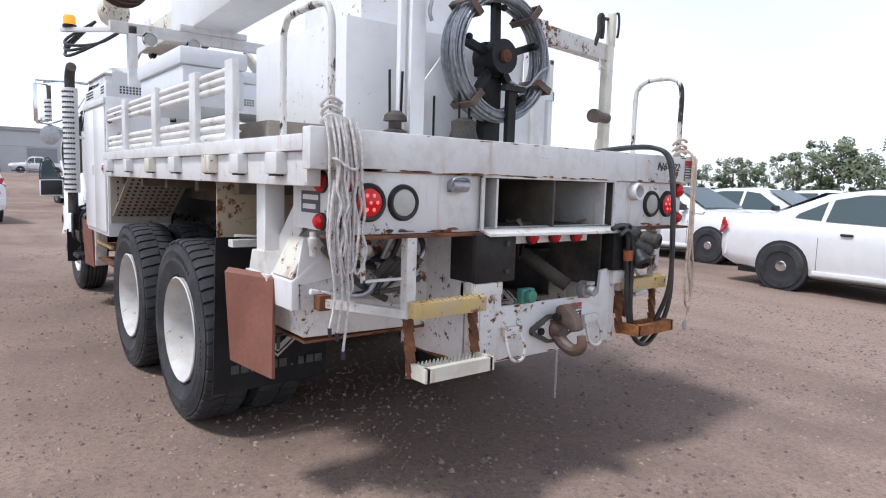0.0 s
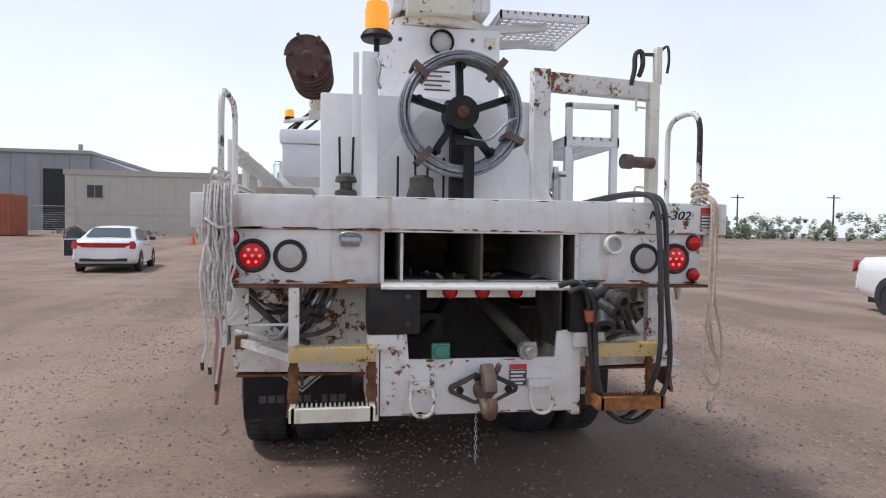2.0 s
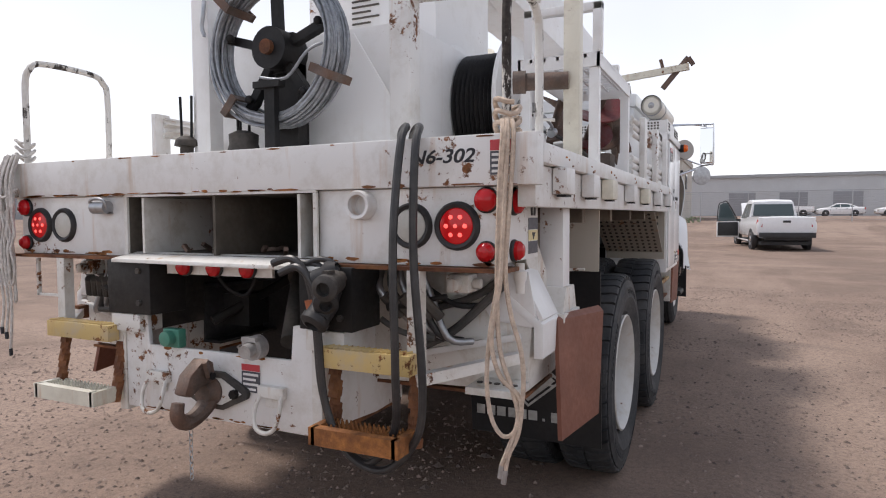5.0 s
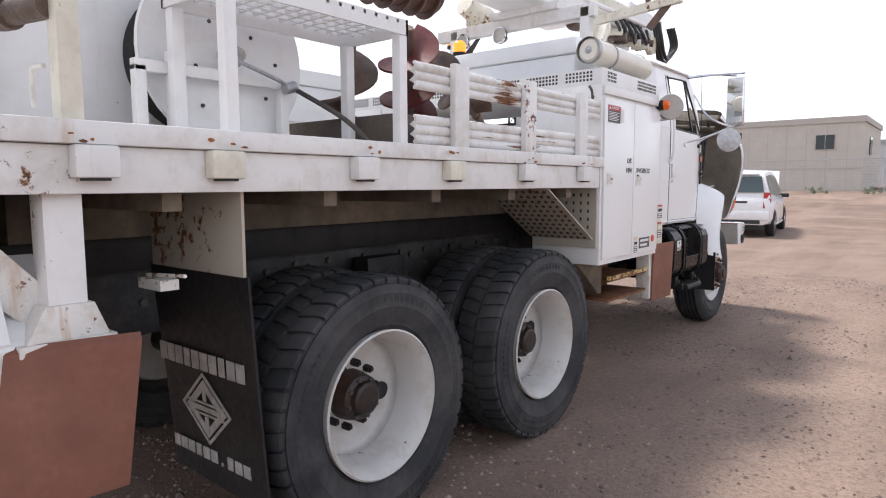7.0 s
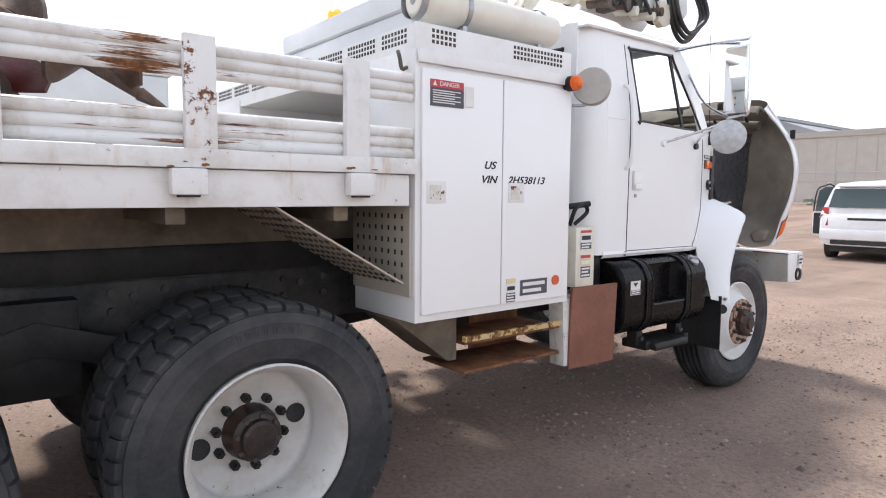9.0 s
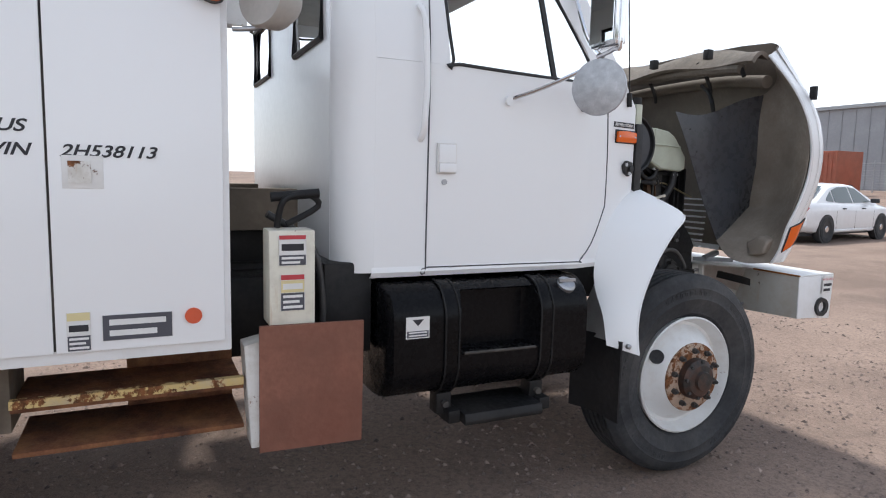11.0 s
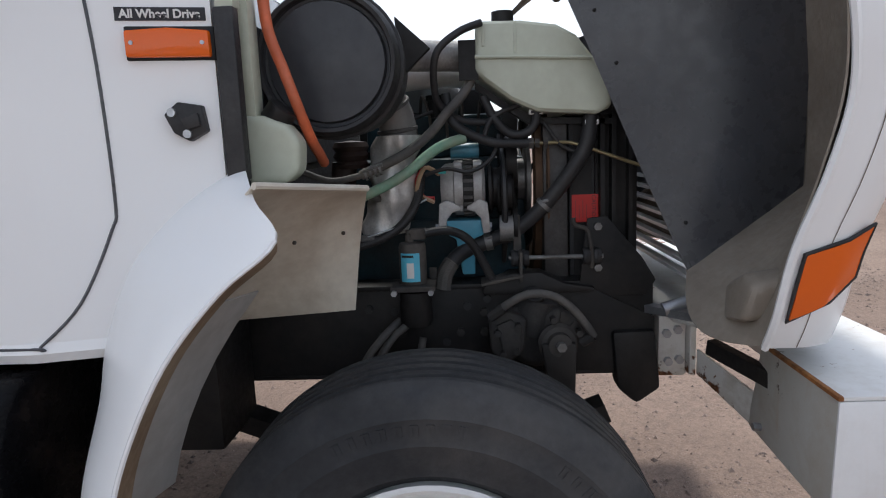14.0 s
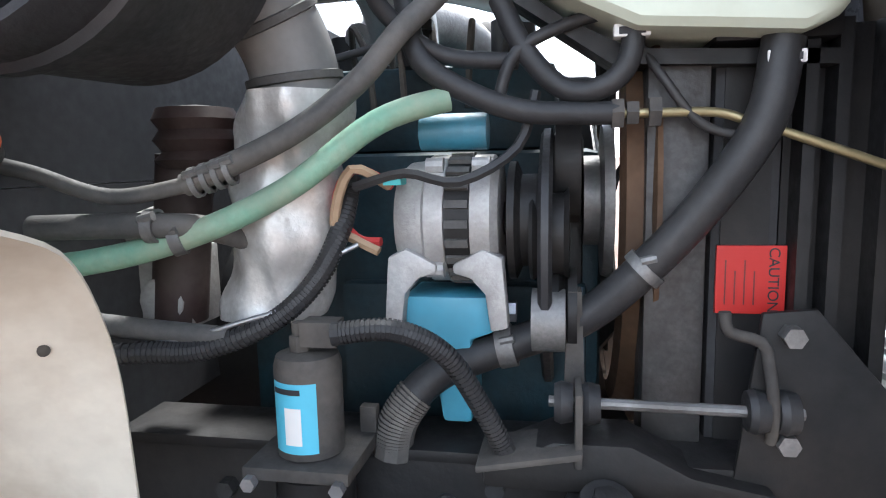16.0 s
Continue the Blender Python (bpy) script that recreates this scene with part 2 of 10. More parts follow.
MIRROR.node_tree.nodes["Principled BSDF"].inputs["Metallic"].default_value = 1.0
GLASS = glassy("window_glass", (0.93, 0.97, 0.96), 0.0, 1.0, 1.02)
GLASS_DK = glassy("dark_car_glass", (0.02, 0.03, 0.032), 0.06)
LABEL_R = simple("red_label", (0.50, 0.05, 0.06), 0.5, vary=0.1)
CAUTION_R = simple("bright_red_label", (0.50, 0.018, 0.014), 0.45, vary=0.12)
LABEL_K = simple("dark_label", (0.07, 0.07, 0.085), 0.5, vary=0.1)
LABEL_W = simple("white_label", (0.72, 0.71, 0.69), 0.5, vary=0.08)
LABEL_Y = simple("pale_yellow_label", (0.70, 0.60, 0.32), 0.5, vary=0.1)
LABEL_B = simple("cyan_label", (0.12, 0.52, 0.70), 0.45, vary=0.15)
FLAP_PRINT = simple("worn_white_print", (0.46, 0.455, 0.44), 0.6, vary=0.25, scale=20, dirt=(0.12, 0.11, 0.10), dirt_amount=0.6)
# Darker copy of FLAP_PRINT: shadow on the left flap put into the print
FLAP_SHADED = simple("shaded_grey_print", (0.09, 0.088, 0.085), 0.65, vary=0.3, scale=20, dirt=(0.03, 0.03, 0.03), dirt_amount=0.7)
INK = simple("black_ink", (0.02, 0.02, 0.025), 0.6, vary=0.1)
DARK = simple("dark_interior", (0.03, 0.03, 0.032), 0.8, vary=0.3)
SEAT = simple("grey_cloth", (0.13, 0.13, 0.14), 0.9, vary=0.2, bumps=0.3)


# ---- mesh building ----
class Shape:
    """Collects vertices and faces of one mesh."""

    def __init__(self):
        self.v, self.f, self.cuts = [], [], []

    def add(self, verts, faces):
        o = len(self.v)
        self.cuts.append((o, len(self.f)))
        self.v += [tuple(p) for p in verts]
        self.f += [tuple(o + i for i in f) for f in faces]
        return self

    def box(self, a, b):
        (x0, y0, z0), (x1, y1, z1) = a, b
        return self.add([(x0, y0, z0), (x1, y0, z0), (x1, y1, z0), (x0, y1, z0), (x0, y0, z1), (x1, y0, z1), (x1, y1, z1), (x0, y1, z1)],
                        [(3, 2, 1, 0), (4, 5, 6, 7), (0, 1, 5, 4), (1, 2, 6, 5), (2, 3, 7, 6), (3, 0, 4, 7)])

    def prism(self, pts, way):
        """A flat polygon pushed along a vector."""
        way, n = Vector(way), len(pts)
        pts = [Vector(p) for p in pts]
        normal = sum(((pts[i] - pts[0]).cross(pts[(i + 1) % n] - pts[0]) for i in range(1, n - 1)), Vector())
        if normal.dot(way) > 0:
            pts.reverse()
        return self.add(pts + [p + way for p in pts], [tuple(range(n)), tuple(range(2 * n - 1, n - 1, -1))] + [((i + 1) % n, i, n + i, n + (i + 1) % n) for i in range(n)])

    def beam(self, a, b, w, h, up=(0, 0, 1)):
        """A bar of rectangular section from a to b."""
        a, b = Vector(a), Vector(b)
        d = (b - a).normalized()
        s = d.cross(Vector(up))
        s = s.normalized() if s.length > 1e-4 else Vector((1, 0, 0))
        u = s.cross(d).normalized()
        return self.prism([a + s * w / 2 * i + u * h / 2 * j for i, j in ((-1, -1), (1, -1), (1, 1), (-1, 1))], b - a)

    def cyl(self, a, b, r, r2=None, n=20, caps=True):
        a, b = Vector(a), Vector(b)
        r2 = r if r2 is None else r2
        q = (b - a).to_track_quat("Z", "Y")
        ring = [Vector((math.cos(2 * math.pi * i / n), math.sin(2 * math.pi * i / n), 0)) for i in range(n)]
        faces = [(i, (i + 1) % n, n + (i + 1) % n, n + i) for i in range(n)]
        if caps:
            faces += [tuple(range(n - 1, -1, -1)), tuple(range(n, 2 * n))]
        return self.add([a + q @ (p * r) for p in ring] + [b + q @ (p * r2) for p in ring], faces)

    def lathe(self, prof, o, axis, n=32, closed=False):
        """Rings of (radius, height along the axis)."""
        o, q = Vector(o), Vector(axis).to_track_quat("Z", "Y")
        verts = [o + q @ Vector((r * math.cos(2 * math.pi * i / n), r * math.sin(2 * math.pi * i / n), h)) for r, h in prof for i in range(n)]
        m = len(prof)
        faces = [(j * n + i, j * n + (i + 1) % n, (j + 1) % m * n + (i + 1) % n, (j + 1) % m * n + i) for j in range(m if closed else m - 1) for i in range(n)]
        return self.add(verts, faces)

    def tube(self, pts, r, n=12, smooth=4, closed=False, caps=True):
        """A round tube along a smooth line through the points."""
        pts = [Vector(p) for p in pts]
        line = spline(pts, smooth, closed) if smooth else pts
        m, frames = len(line), []
        up = Vector((0, 0, 1))
        for i, p in enumerate(line):
            a = line[(i - 1) % m] if closed or i else p
            b = line[(i + 1) % m] if closed or i < m - 1 else p
            d = (b - a).normalized()
            s = d.cross(up)
            if s.length < 0.05:
                s = d.cross(Vector((1, 0, 0)))
            s.normalize()
            up = s.cross(d).normalized()
            frames.append((p, s, up))
        rad = r if callable(r) else (lambda k: r)
        verts = [p + (s * math.cos(2 * math.pi * k / n) + u * math.sin(2 * math.pi * k / n)) * rad(i) for i, (p, s, u) in enumerate(frames) for k in range(n)]
        faces = [(i * n + k, i * n + (k + 1) % n, (i + 1) % m * n + (k + 1) % n, (i + 1) % m * n + k) for i in range(m if closed else m - 1) for k in range(n)]
        if caps and not closed:
            faces += [tuple(range(n - 1, -1, -1)), tuple(range((m - 1) * n, m * n))]
        return self.add(verts, faces)

    def surf(self, fn, nu, nv):
        """A sheet fn(u, v), u and v from 0 to 1."""
        return self.add([fn(i / nu, j / nv) for j in range(nv + 1) for i in range(nu + 1)],
                        [(j * (nu + 1) + i, j * (nu + 1) + i + 1, (j + 1) * (nu + 1) + i + 1, (j + 1) * (nu + 1) + i) for j in range(nv) for i in range(nu)])

    def ball(self, o, rx, ry, rz, n=12):
        o, m = Vector(o), n // 2
        return self.add([o + Vector((rx * math.cos(2 * math.pi * i / n) * math.sin(math.pi * j / m), ry * math.sin(2 * math.pi * i / n) * math.sin(math.pi * j / m), rz * math.cos(math.pi * j / m))) for j in range(m + 1) for i in range(n)],
                        [(j * n + i, (j + 1) * n + i, (j + 1) * n + (i + 1) % n, j * n + (i + 1) % n) for j in range(m) for i in range(n)])

    def mesh(self, name, material, bevel=0.0, angle=35, thick=0.0, segs=2):
        bm = bmesh.new()
        vs = [bm.verts.new(p) for p in self.v]
        for f in self.f:
            if len(set(f)) > 2:
                try:
                    bm.faces.new([vs[i] for i in f])
                except ValueError:
                    pass
        if thick:
            bmesh.ops.remove_doubles(bm, verts=bm.verts, dist=1e-5)
            bmesh.ops.recalc_face_normals(bm, faces=bm.faces)
            bmesh.ops.solidify(bm, geom=bm.faces[:] , thickness=thick)
        if bevel:
            bmesh.ops.remove_doubles(bm, verts=bm.verts, dist=1e-5)
            edges = [e for e in bm.edges if e.is_manifold and e.calc_face_angle(0) > 0.6]
            bmesh.ops.bevel(bm, geom=edges, offset=bevel, segments=segs, profile=0.6, affect="EDGES", clamp_overlap=True)
        me = bpy.data.meshes.new(name)
        bm.to_mesh(me)
        bm.free()
        me.materials.append(material)
        me.polygons.foreach_set("use_smooth", [True] * len(me.polygons))
        me.set_sharp_from_angle(angle=radians(angle))
        return me


def spline(pts, k=4, closed=False):
    """Points on a smooth line through the given ones."""
    out, n = [], len(pts)
    for i in range(n if closed else n - 1):
        p0, p1 = pts[(i - 1) % n] if closed or i else pts[0], pts[i]
        p2 = pts[(i + 1) % n]
        p3 = pts[(i + 2) % n] if closed or i + 2 < n else pts[-1]
        for j in range(k):
            t = j / k
            out.append(0.5 * (2 * p1 + (p2 - p0) * t + (2 * p0 - 5 * p1 + 4 * p2 - p3) * t * t + (3 * p1 - p0 - 3 * p2 + p3) * t ** 3))
    return out if closed else out + [pts[-1]]


def thing(name, label, category, group="", at=None, kind=""):
    e = new(name)
    if at is not None:
        e.matrix_basis = at
    return tagged(e, label, category, group, kind)


def part(name, shape, material, parent, label="", bevel=0.0, at=None, angle=35, thick=0.0, segs=2):
    """One mesh object under a thing or a part. A mesh may be given in place of a shape."""
    me = shape if isinstance(shape, bpy.types.Mesh) else shape.mesh(name, material, bevel, angle, thick, segs)
    ob = new(name, me)
    ob.parent = parent
    if at is not None:
        ob.matrix_basis = at
    return tagged(ob, label)


def pieces(name, shape, material, parent, label="", bevel=0.0, under=None):
    """Each solid of the shape as a part of its own; the first may carry the rest."""
    cuts, out = shape.cuts + [(len(shape.v), len(shape.f))], []
    for (v0, f0), (v1, f1) in zip(cuts, cuts[1:]):
        one = Shape().add(shape.v[v0:v1], [tuple(i - v0 for i in f) for f in shape.f[f0:f1]])
        out.append(part(name if not (under and out) else under, one, material, out[0] if under and out else parent, "" if out else label, bevel))
    return out[0]


def solo(name, shape, material, label, category, group="", kind="", bevel=0.0, angle=35, thick=0.0, at=None):
    ob = new(name, shape if isinstance(shape, bpy.types.Mesh) else shape.mesh(name, material, bevel, angle, thick))
    if at is not None:
        ob.matrix_basis = at
    return tagged(ob, label, category, group, kind)


def lettering(name, text, size, material, parent, at, shear=0.0, extrude=0.001, label="", bold=0.0, sx=1.0):
    """Raised letters of the built-in font as a mesh part."""
    c = bpy.data.curves.new(name, "FONT")
    c.body, c.size, c.extrude, c.shear, c.align_x, c.align_y, c.offset = text, size, extrude, shear, "CENTER", "CENTER", bold
    tmp = bpy.data.objects.new(name, c)
    scene.collection.objects.link(tmp)
    me = bpy.data.meshes.new_from_object(tmp.evaluated_get(bpy.context.evaluated_depsgraph_get()))
    bpy.data.objects.remove(tmp)
    me.materials.clear()
    me.materials.append(material)
    ob = new(name, me)
    ob.parent = parent
    ob.matrix_basis = at @ Matrix.Diagonal((sx, 1, 1, 1))
    return tagged(ob, label)


SIDE = pose(0, 0, 0, 90, 0, 90)   # letters that face +x
REAR = pose(0, 0, 0, 90, 0, 0)    # letters that face -y


def on_side(x, y, z, turn=0):
    return Matrix.Translation((x, y, z)) @ SIDE @ pose(0, 0, 0, 0, 0, turn)


def on_rear(x, y, z, turn=0):
    return Matrix.Translation((x, y, z)) @ REAR @ pose(0, 0, 0, 0, 0, turn)


# ---- ground ----
def rise(x, y):
    d = math.hypot(x, y - 3)
    t = min(1.0, max(0.0, (d - 20) / 36))
    return 1.12 * t * t * (3 - 2 * t)


def spread(lo, hi, fine, n_out, far, k=1.34):
    """Even steps in the middle, growing steps to the far ends."""
    mid = list(np.arange(lo, hi + fine / 2, fine))
    right, step, p = [], fine, hi
    while p < far:
        step *= k
        p += step
        right.append(p)
    left, step, p = [], fine, lo
    while p > -far:
        step *= k
        p -= step
        left.append(p)
    return left[::-1] + mid + right


def ground_z(x, y):
    v = Vector((x, y, 0))
    soft = noise.noise(v * 0.35) * 0.02 + noise.noise(v * 1.3) * 0.010 + noise.noise(v * 4.1) * 0.004
    near = 0.35 if -1.4 < x < 1.4 and -0.2 < y < 7.6 else 1.0
    return rise(x, y) + soft * near - 0.004


def make_ground():
    xs, ys = spread(-9, 9, 0.14, 0, 1500), spread(-6, 13, 0.14, 0, 1500)
    n, g = len(xs), Shape()
    g.add([(x, y, ground_z(x, y)) for y in ys for x in xs], [(j * n + i, j * n + i + 1, (j + 1) * n + i + 1, (j + 1) * n + i) for j in range(len(ys) - 1) for i in range(n - 1)])
    m, nt, nodes, links, b = mat_base("dirt_and_gravel")
    big, mid = noise_node(nt, 0.16, 4, 0.6), noise_node(nt, 0.9, 6, 0.62, seed=2.0)
    fine, grit = noise_node(nt, 34, 7, 0.75, seed=4.0), noise_node(nt, 130, 4, 0.7, seed=6.0)
    c = mixc(nt, ramp(nt, big, 0.38, 0.62), (0.195, 0.137, 0.107), (0.345, 0.252, 0.199))
    c = mixc(nt, ramp(nt, mid, 0.45, 0.64, 0.0, 0.7), c, (0.150, 0.107, 0.087))
    track = ramp(nt, noise_node(nt, 0.42, 5, 0.62, (1.0, 0.14, 1.0), 8.0), 0.50, 0.62, 0.0, 0.7)
    c = mixc(nt, track, c, (0.370, 0.275, 0.219))
    c = mixc(nt, ramp(nt, fine, 0.44, 0.66, 0.0, 0.72), c, (0.105, 0.079, 0.068))
    vor = nodes.new("ShaderNodeTexVoronoi")
    tc = nodes.new("ShaderNodeTexCoord")
    links.new(tc.outputs["Object"], vor.inputs["Vector"])
    vor.inputs["Scale"].default_value = 46
    stone = ramp(nt, vor.outputs["Distance"], 0.16, 0.26, 1.0, 0.0)
    some = mathn(nt, "MULTIPLY", stone, ramp(nt, noise_node(nt, 1.6, 5, 0.6, seed=11.0), 0.46, 0.6))
    c = mixc(nt, mathn(nt, "MULTIPLY", some, 0.5), c, (0.150, 0.120, 0.108))
    c = mixc(nt, ramp(nt, grit, 0.42, 0.72, 0.0, 0.5), c, (0.40, 0.31, 0.255))
    links.new(c, b.inputs["Base Color"])
    b.inputs["Roughness"].default_value = 0.95
    b.inputs["Specular IOR Level"].default_value = 0.15
    h = mathn(nt, "ADD", mathn(nt, "MULTIPLY", fine, 1.0), mathn(nt, "ADD", mathn(nt, "MULTIPLY", some, 0.8), mathn(nt, "MULTIPLY", grit, 0.5)))
    bump(nt, b, h, 0.6, 0.009)
    return solo("ground", g, m, "brown dirt and gravel lot with wheel marks", "ground", kind="structure", angle=80)


make_ground()


def make_gravel():
    """Loose stones, lying half sunk in the dirt."""
    rng = random.Random(5)
    s = Shape()
    octa = [(1, 0, 0), (0, 1, 0), (-1, 0, 0), (0, -1, 0), (0, 0, 1), (0, 0, -0.6)]
    tri = [(0, 1, 4), (1, 2, 4), (2, 3, 4), (3, 0, 4), (1, 0, 5), (2, 1, 5), (3, 2, 5), (0, 3, 5)]
    made = 0
    while made < 52000:
        x, y = rng.uniform(-5, 6.5), rng.uniform(-2.6, 11)
        if noise.noise(Vector((x, y, 3)) * 0.8) + 0.5 * noise.noise(Vector((x, y, 8)) * 2.6) < rng.uniform(-0.5, 0.45):
            continue
        made += 1
        r = 0.0045 + 0.013 * rng.random() ** 2.5 + (0.016 * rng.random() if rng.random() < 0.03 else 0)
        a, z = rng.random() * 6.28, ground_z(x, y)
        ca, sa = math.cos(a), math.sin(a)
        sx, sy, sz = r * rng.uniform(0.8, 1.4), r * rng.uniform(0.7, 1.1), r * rng.uniform(0.5, 0.9)
        s.add([(x + (px * sx * ca - py * sy * sa), y + (px * sx * sa + py * sy * ca), z + pz * sz) for px, py, pz in octa], tri)
    m, nt, nodes, links, b = mat_base("gravel_stones")
    geo = nodes.new("ShaderNodeNewGeometry")
    links.new(mixc(nt, geo.outputs["Random Per Island"], (0.105, 0.080, 0.071), (0.34, 0.255, 0.21)), b.inputs["Base Color"])
    b.inputs["Roughness"].default_value = 0.9
    me = bpy.data.meshes.new("gravel")
    me.from_pydata(s.v, [], s.f)
    me.materials.append(m)
    tagged(new("gravel", me), "loose brown and grey gravel scattered on the dirt", "gravel", kind="stuff")


make_gravel()

# ---- truck: running gear ----
truck = thing("digger_derrick_truck", "white utility digger derrick truck with rust-stained flat bed and raised hood", "truck")
HUB_Z = 0.515


def tyre_shape(r, w, lugs):
    """Axis along +x, from -w/2 to w/2."""
    h = w / 2
    prof = [(0.295, -h * 0.62), (0.318, -h * 0.80), (0.324, -h * 0.84), (0.335, -h * 0.85), (0.36, -h * 0.94), (0.395, -h * 1.0), (0.400, -h * 1.015), (0.407, -h * 1.0), (0.45, -h * 0.98), (0.455, -h * 0.99), (0.461, -h * 0.965), (0.490, -h * 0.92), (r - 0.022, -h * 0.86), (r - 0.006, -h * 0.74), (r, -h * 0.55)]
    s, lug = Shape(), Shape()
    if lugs:
        base = [(p[0] - (0.010 if p[0] > 0.499 else 0), p[1]) for p in prof]
        s.lathe(base + [(a, -b) for a, b in base[::-1]], (0, 0, 0), (1, 0, 0), 56)
        n = 46
        for k in range(n):
            for side in (-1, 1):
                a0 = 2 * math.pi * (k + (0.25 if side > 0 else 0)) / n
                a1 = a0 + 2 * math.pi / n * 0.78
                rows = [(0.507, 0.90), (r - 0.008, 0.868), (r, 0.74), (r + 0.002, 0.30), (r + 0.001, 0.04)]
                skew = 0.05
                out, inn = [], []
                for i, (rr, hh) in enumerate(rows):
                    for a in (a0 + skew * (1 - hh), a1 + skew * (1 - hh)):
                        out.append((hh * h * side, rr * math.cos(a), rr * math.sin(a)))
                        inn.append((hh * h * side * 0.97, (rr - 0.016) * math.cos(a), (rr - 0.016) * math.sin(a)))
                m = len(rows)
                v = out + inn
                f = [(2 * i, 2 * i + 1, 2 * i + 3, 2 * i + 2) for i in range(m - 1)]
                f += [(2 * i, 2 * i + 2, 2 * m + 2 * i + 2, 2 * m + 2 * i) for i in range(m - 1)]
                f += [(2 * i + 1, 2 * m + 2 * i + 1, 2 * m + 2 * i + 3, 2 * i + 3) for i in range(m - 1)]
                f += [(0, 2 * m, 2 * m + 1, 1), (2 * m - 2, 2 * m - 1, 4 * m - 1, 4 * m - 2)]
                lug.add(v, f)
    else:
        ribs = []
        for c in (-0.56, -0.28, 0.0, 0.28, 0.56):
            ribs += [(r, h * (c - 0.062)), (r - 0.020, h * (c - 0.045)), (r - 0.020, h * (c + 0.045)), (r, h * (c + 0.062))]
        full = prof[:-2] + [(r - 0.002, -h * 0.70)] + ribs + [(r - 0.002, h * 0.70)] + [(a, -b) for a, b in prof[:-2][::-1]]
        s.lathe(full, (0, 0, 0), (1, 0, 0), 72)
    return s, lug


REAR_TYRE, REAR_LUGS = tyre_shape(0.522, 0.275, True)
REAR_TYRE, REAR_LUGS = REAR_TYRE.mesh("tyre", TYRE, angle=30), REAR_LUGS.mesh("tread", TYRE, angle=30)
def sidewall_marks(w):
    """Raised blocks of worn moulded lettering round the outer wall."""
    s, h, rng = Shape(), w / 2, random.Random(17)
    for a0 in (0.2, 1.5, 2.9, 4.3, 5.4):
        for k in range(9):
            a, tall = a0 + 0.075 * k, rng.uniform(0.010, 0.013)
            for q in (0.0, 0.026):
                c, d = math.cos(a + q), math.sin(a + q)
                s.beam((h * 0.985, (0.432 - tall) * c, (0.432 - tall) * d), (h * 0.983, (0.432 + tall) * c, (0.432 + tall) * d), 0.006, 0.006, (1, 0, 0))
            s.beam((h * 0.984, 0.441 * math.cos(a), 0.441 * math.sin(a)), (h * 0.984, 0.441 * math.cos(a + 0.026), 0.441 * math.sin(a + 0.026)), 0.005, 0.006, (1, 0, 0))
    return s


MARKS_R = sidewall_marks(0.275).mesh("sidewall_lettering", TYRE, angle=30)
MARKS_F = sidewall_marks(0.29).mesh("sidewall_lettering", TYRE, angle=30)
FRONT_TYRE = tyre_shape(0.522, 0.29, False)[0].mesh("tyre", TYRE, angle=30)


def rear_rim():
    """Deep dish: flange outside, disc far inside."""
    s = Shape()
    s.lathe([(0.300, 0.112), (0.306, 0.122), (0.298, 0.127), (0.286, 0.110), (0.272, 0.085), (0.262, 0.04), (0.254, 0.0), (0.248, -0.050), (0.252, -0.056), (0.250, -0.085), (0.242, -0.096), (0.232, -0.099), (0.10, -0.100), (0.0, -0.100)], (0, 0, 0), (1, 0, 0), 48)
    s.lathe([(0.300, 0.112), (0.300, -0.1)], (0, 0, 0), (1, 0, 0), 48)
    return s.mesh("wheel", WHEEL_R, angle=40)


def front_rim():
    """The disc stands out to the flange."""
    s = Shape()
    s.lathe([(0.300, -0.09), (0.300, 0.112), (0.306, 0.124), (0.297, 0.130), (0.288, 0.112), (0.276, 0.075), (0.268, 0.062), (0.252, 0.062), (0.236, 0.082), (0.195, 0.142), (0.178, 0.156), (0.16, 0.160), (0.0, 0.160)], (0, 0, 0), (1, 0, 0), 48)
    return s.mesh("wheel", WHEEL_W, angle=40)


RIM_R, RIM_F = rear_rim(), front_rim()


def nuts(radius, x, n=10, r=0.014, h=0.022):
    s = Shape()
    for k in range(n):
        a = 2 * math.pi * k / n
        y, z = radius * math.cos(a), radius * math.sin(a)
        s.cyl((x - 0.01, y, z), (x + h, y, z), r, n=6).cyl((x + h, y, z), (x + h + 0.012, y, z), r * 0.55, n=6)
    return s


HUB_R = Shape().lathe([(0.108, -0.1), (0.104, -0.06), (0.097, -0.035), (0.095, -0.018), (0.088, -0.012), (0.072, -0.008), (0.068, 0.016), (0.056, 0.024), (0.0, 0.026)], (0, 0, 0), (1, 0, 0), 24)
HUB_BOLT_R = Shape().cyl((-0.018, 0, 0), (0.0, 0, 0), 0.010, n=6)
HUB_R = HUB_R.mesh("hub", simple("oily_hub", (0.022, 0.02, 0.02), 0.4, 0.2, 0.4, 20, 0.4, 60, dirt=(0.14, 0.06, 0.03), dirt_amount=0.45), angle=30)
RING_F = Shape().lathe([(0.178, 0.156), (0.176, 0.164), (0.150, 0.170), (0.10, 0.170)], (0, 0, 0), (1, 0, 0), 40).mesh("hub_ring", painted("flaking_rim_paint", (0.42, 0.30, 0.22), RUST, 0.6, chips=2.8, streak=0.8, grime=0.9))
HUB_F = Shape().lathe([(0.105, 0.16), (0.102, 0.205), (0.090, 0.215), (0.078, 0.225), (0.05, 0.228), (0.045, 0.243), (0.0, 0.244)], (0, 0, 0), (1, 0, 0), 28)
HUB_BOLT_F = Shape().cyl((0.205, 0, 0), (0.222, 0, 0), 0.009, n=6)
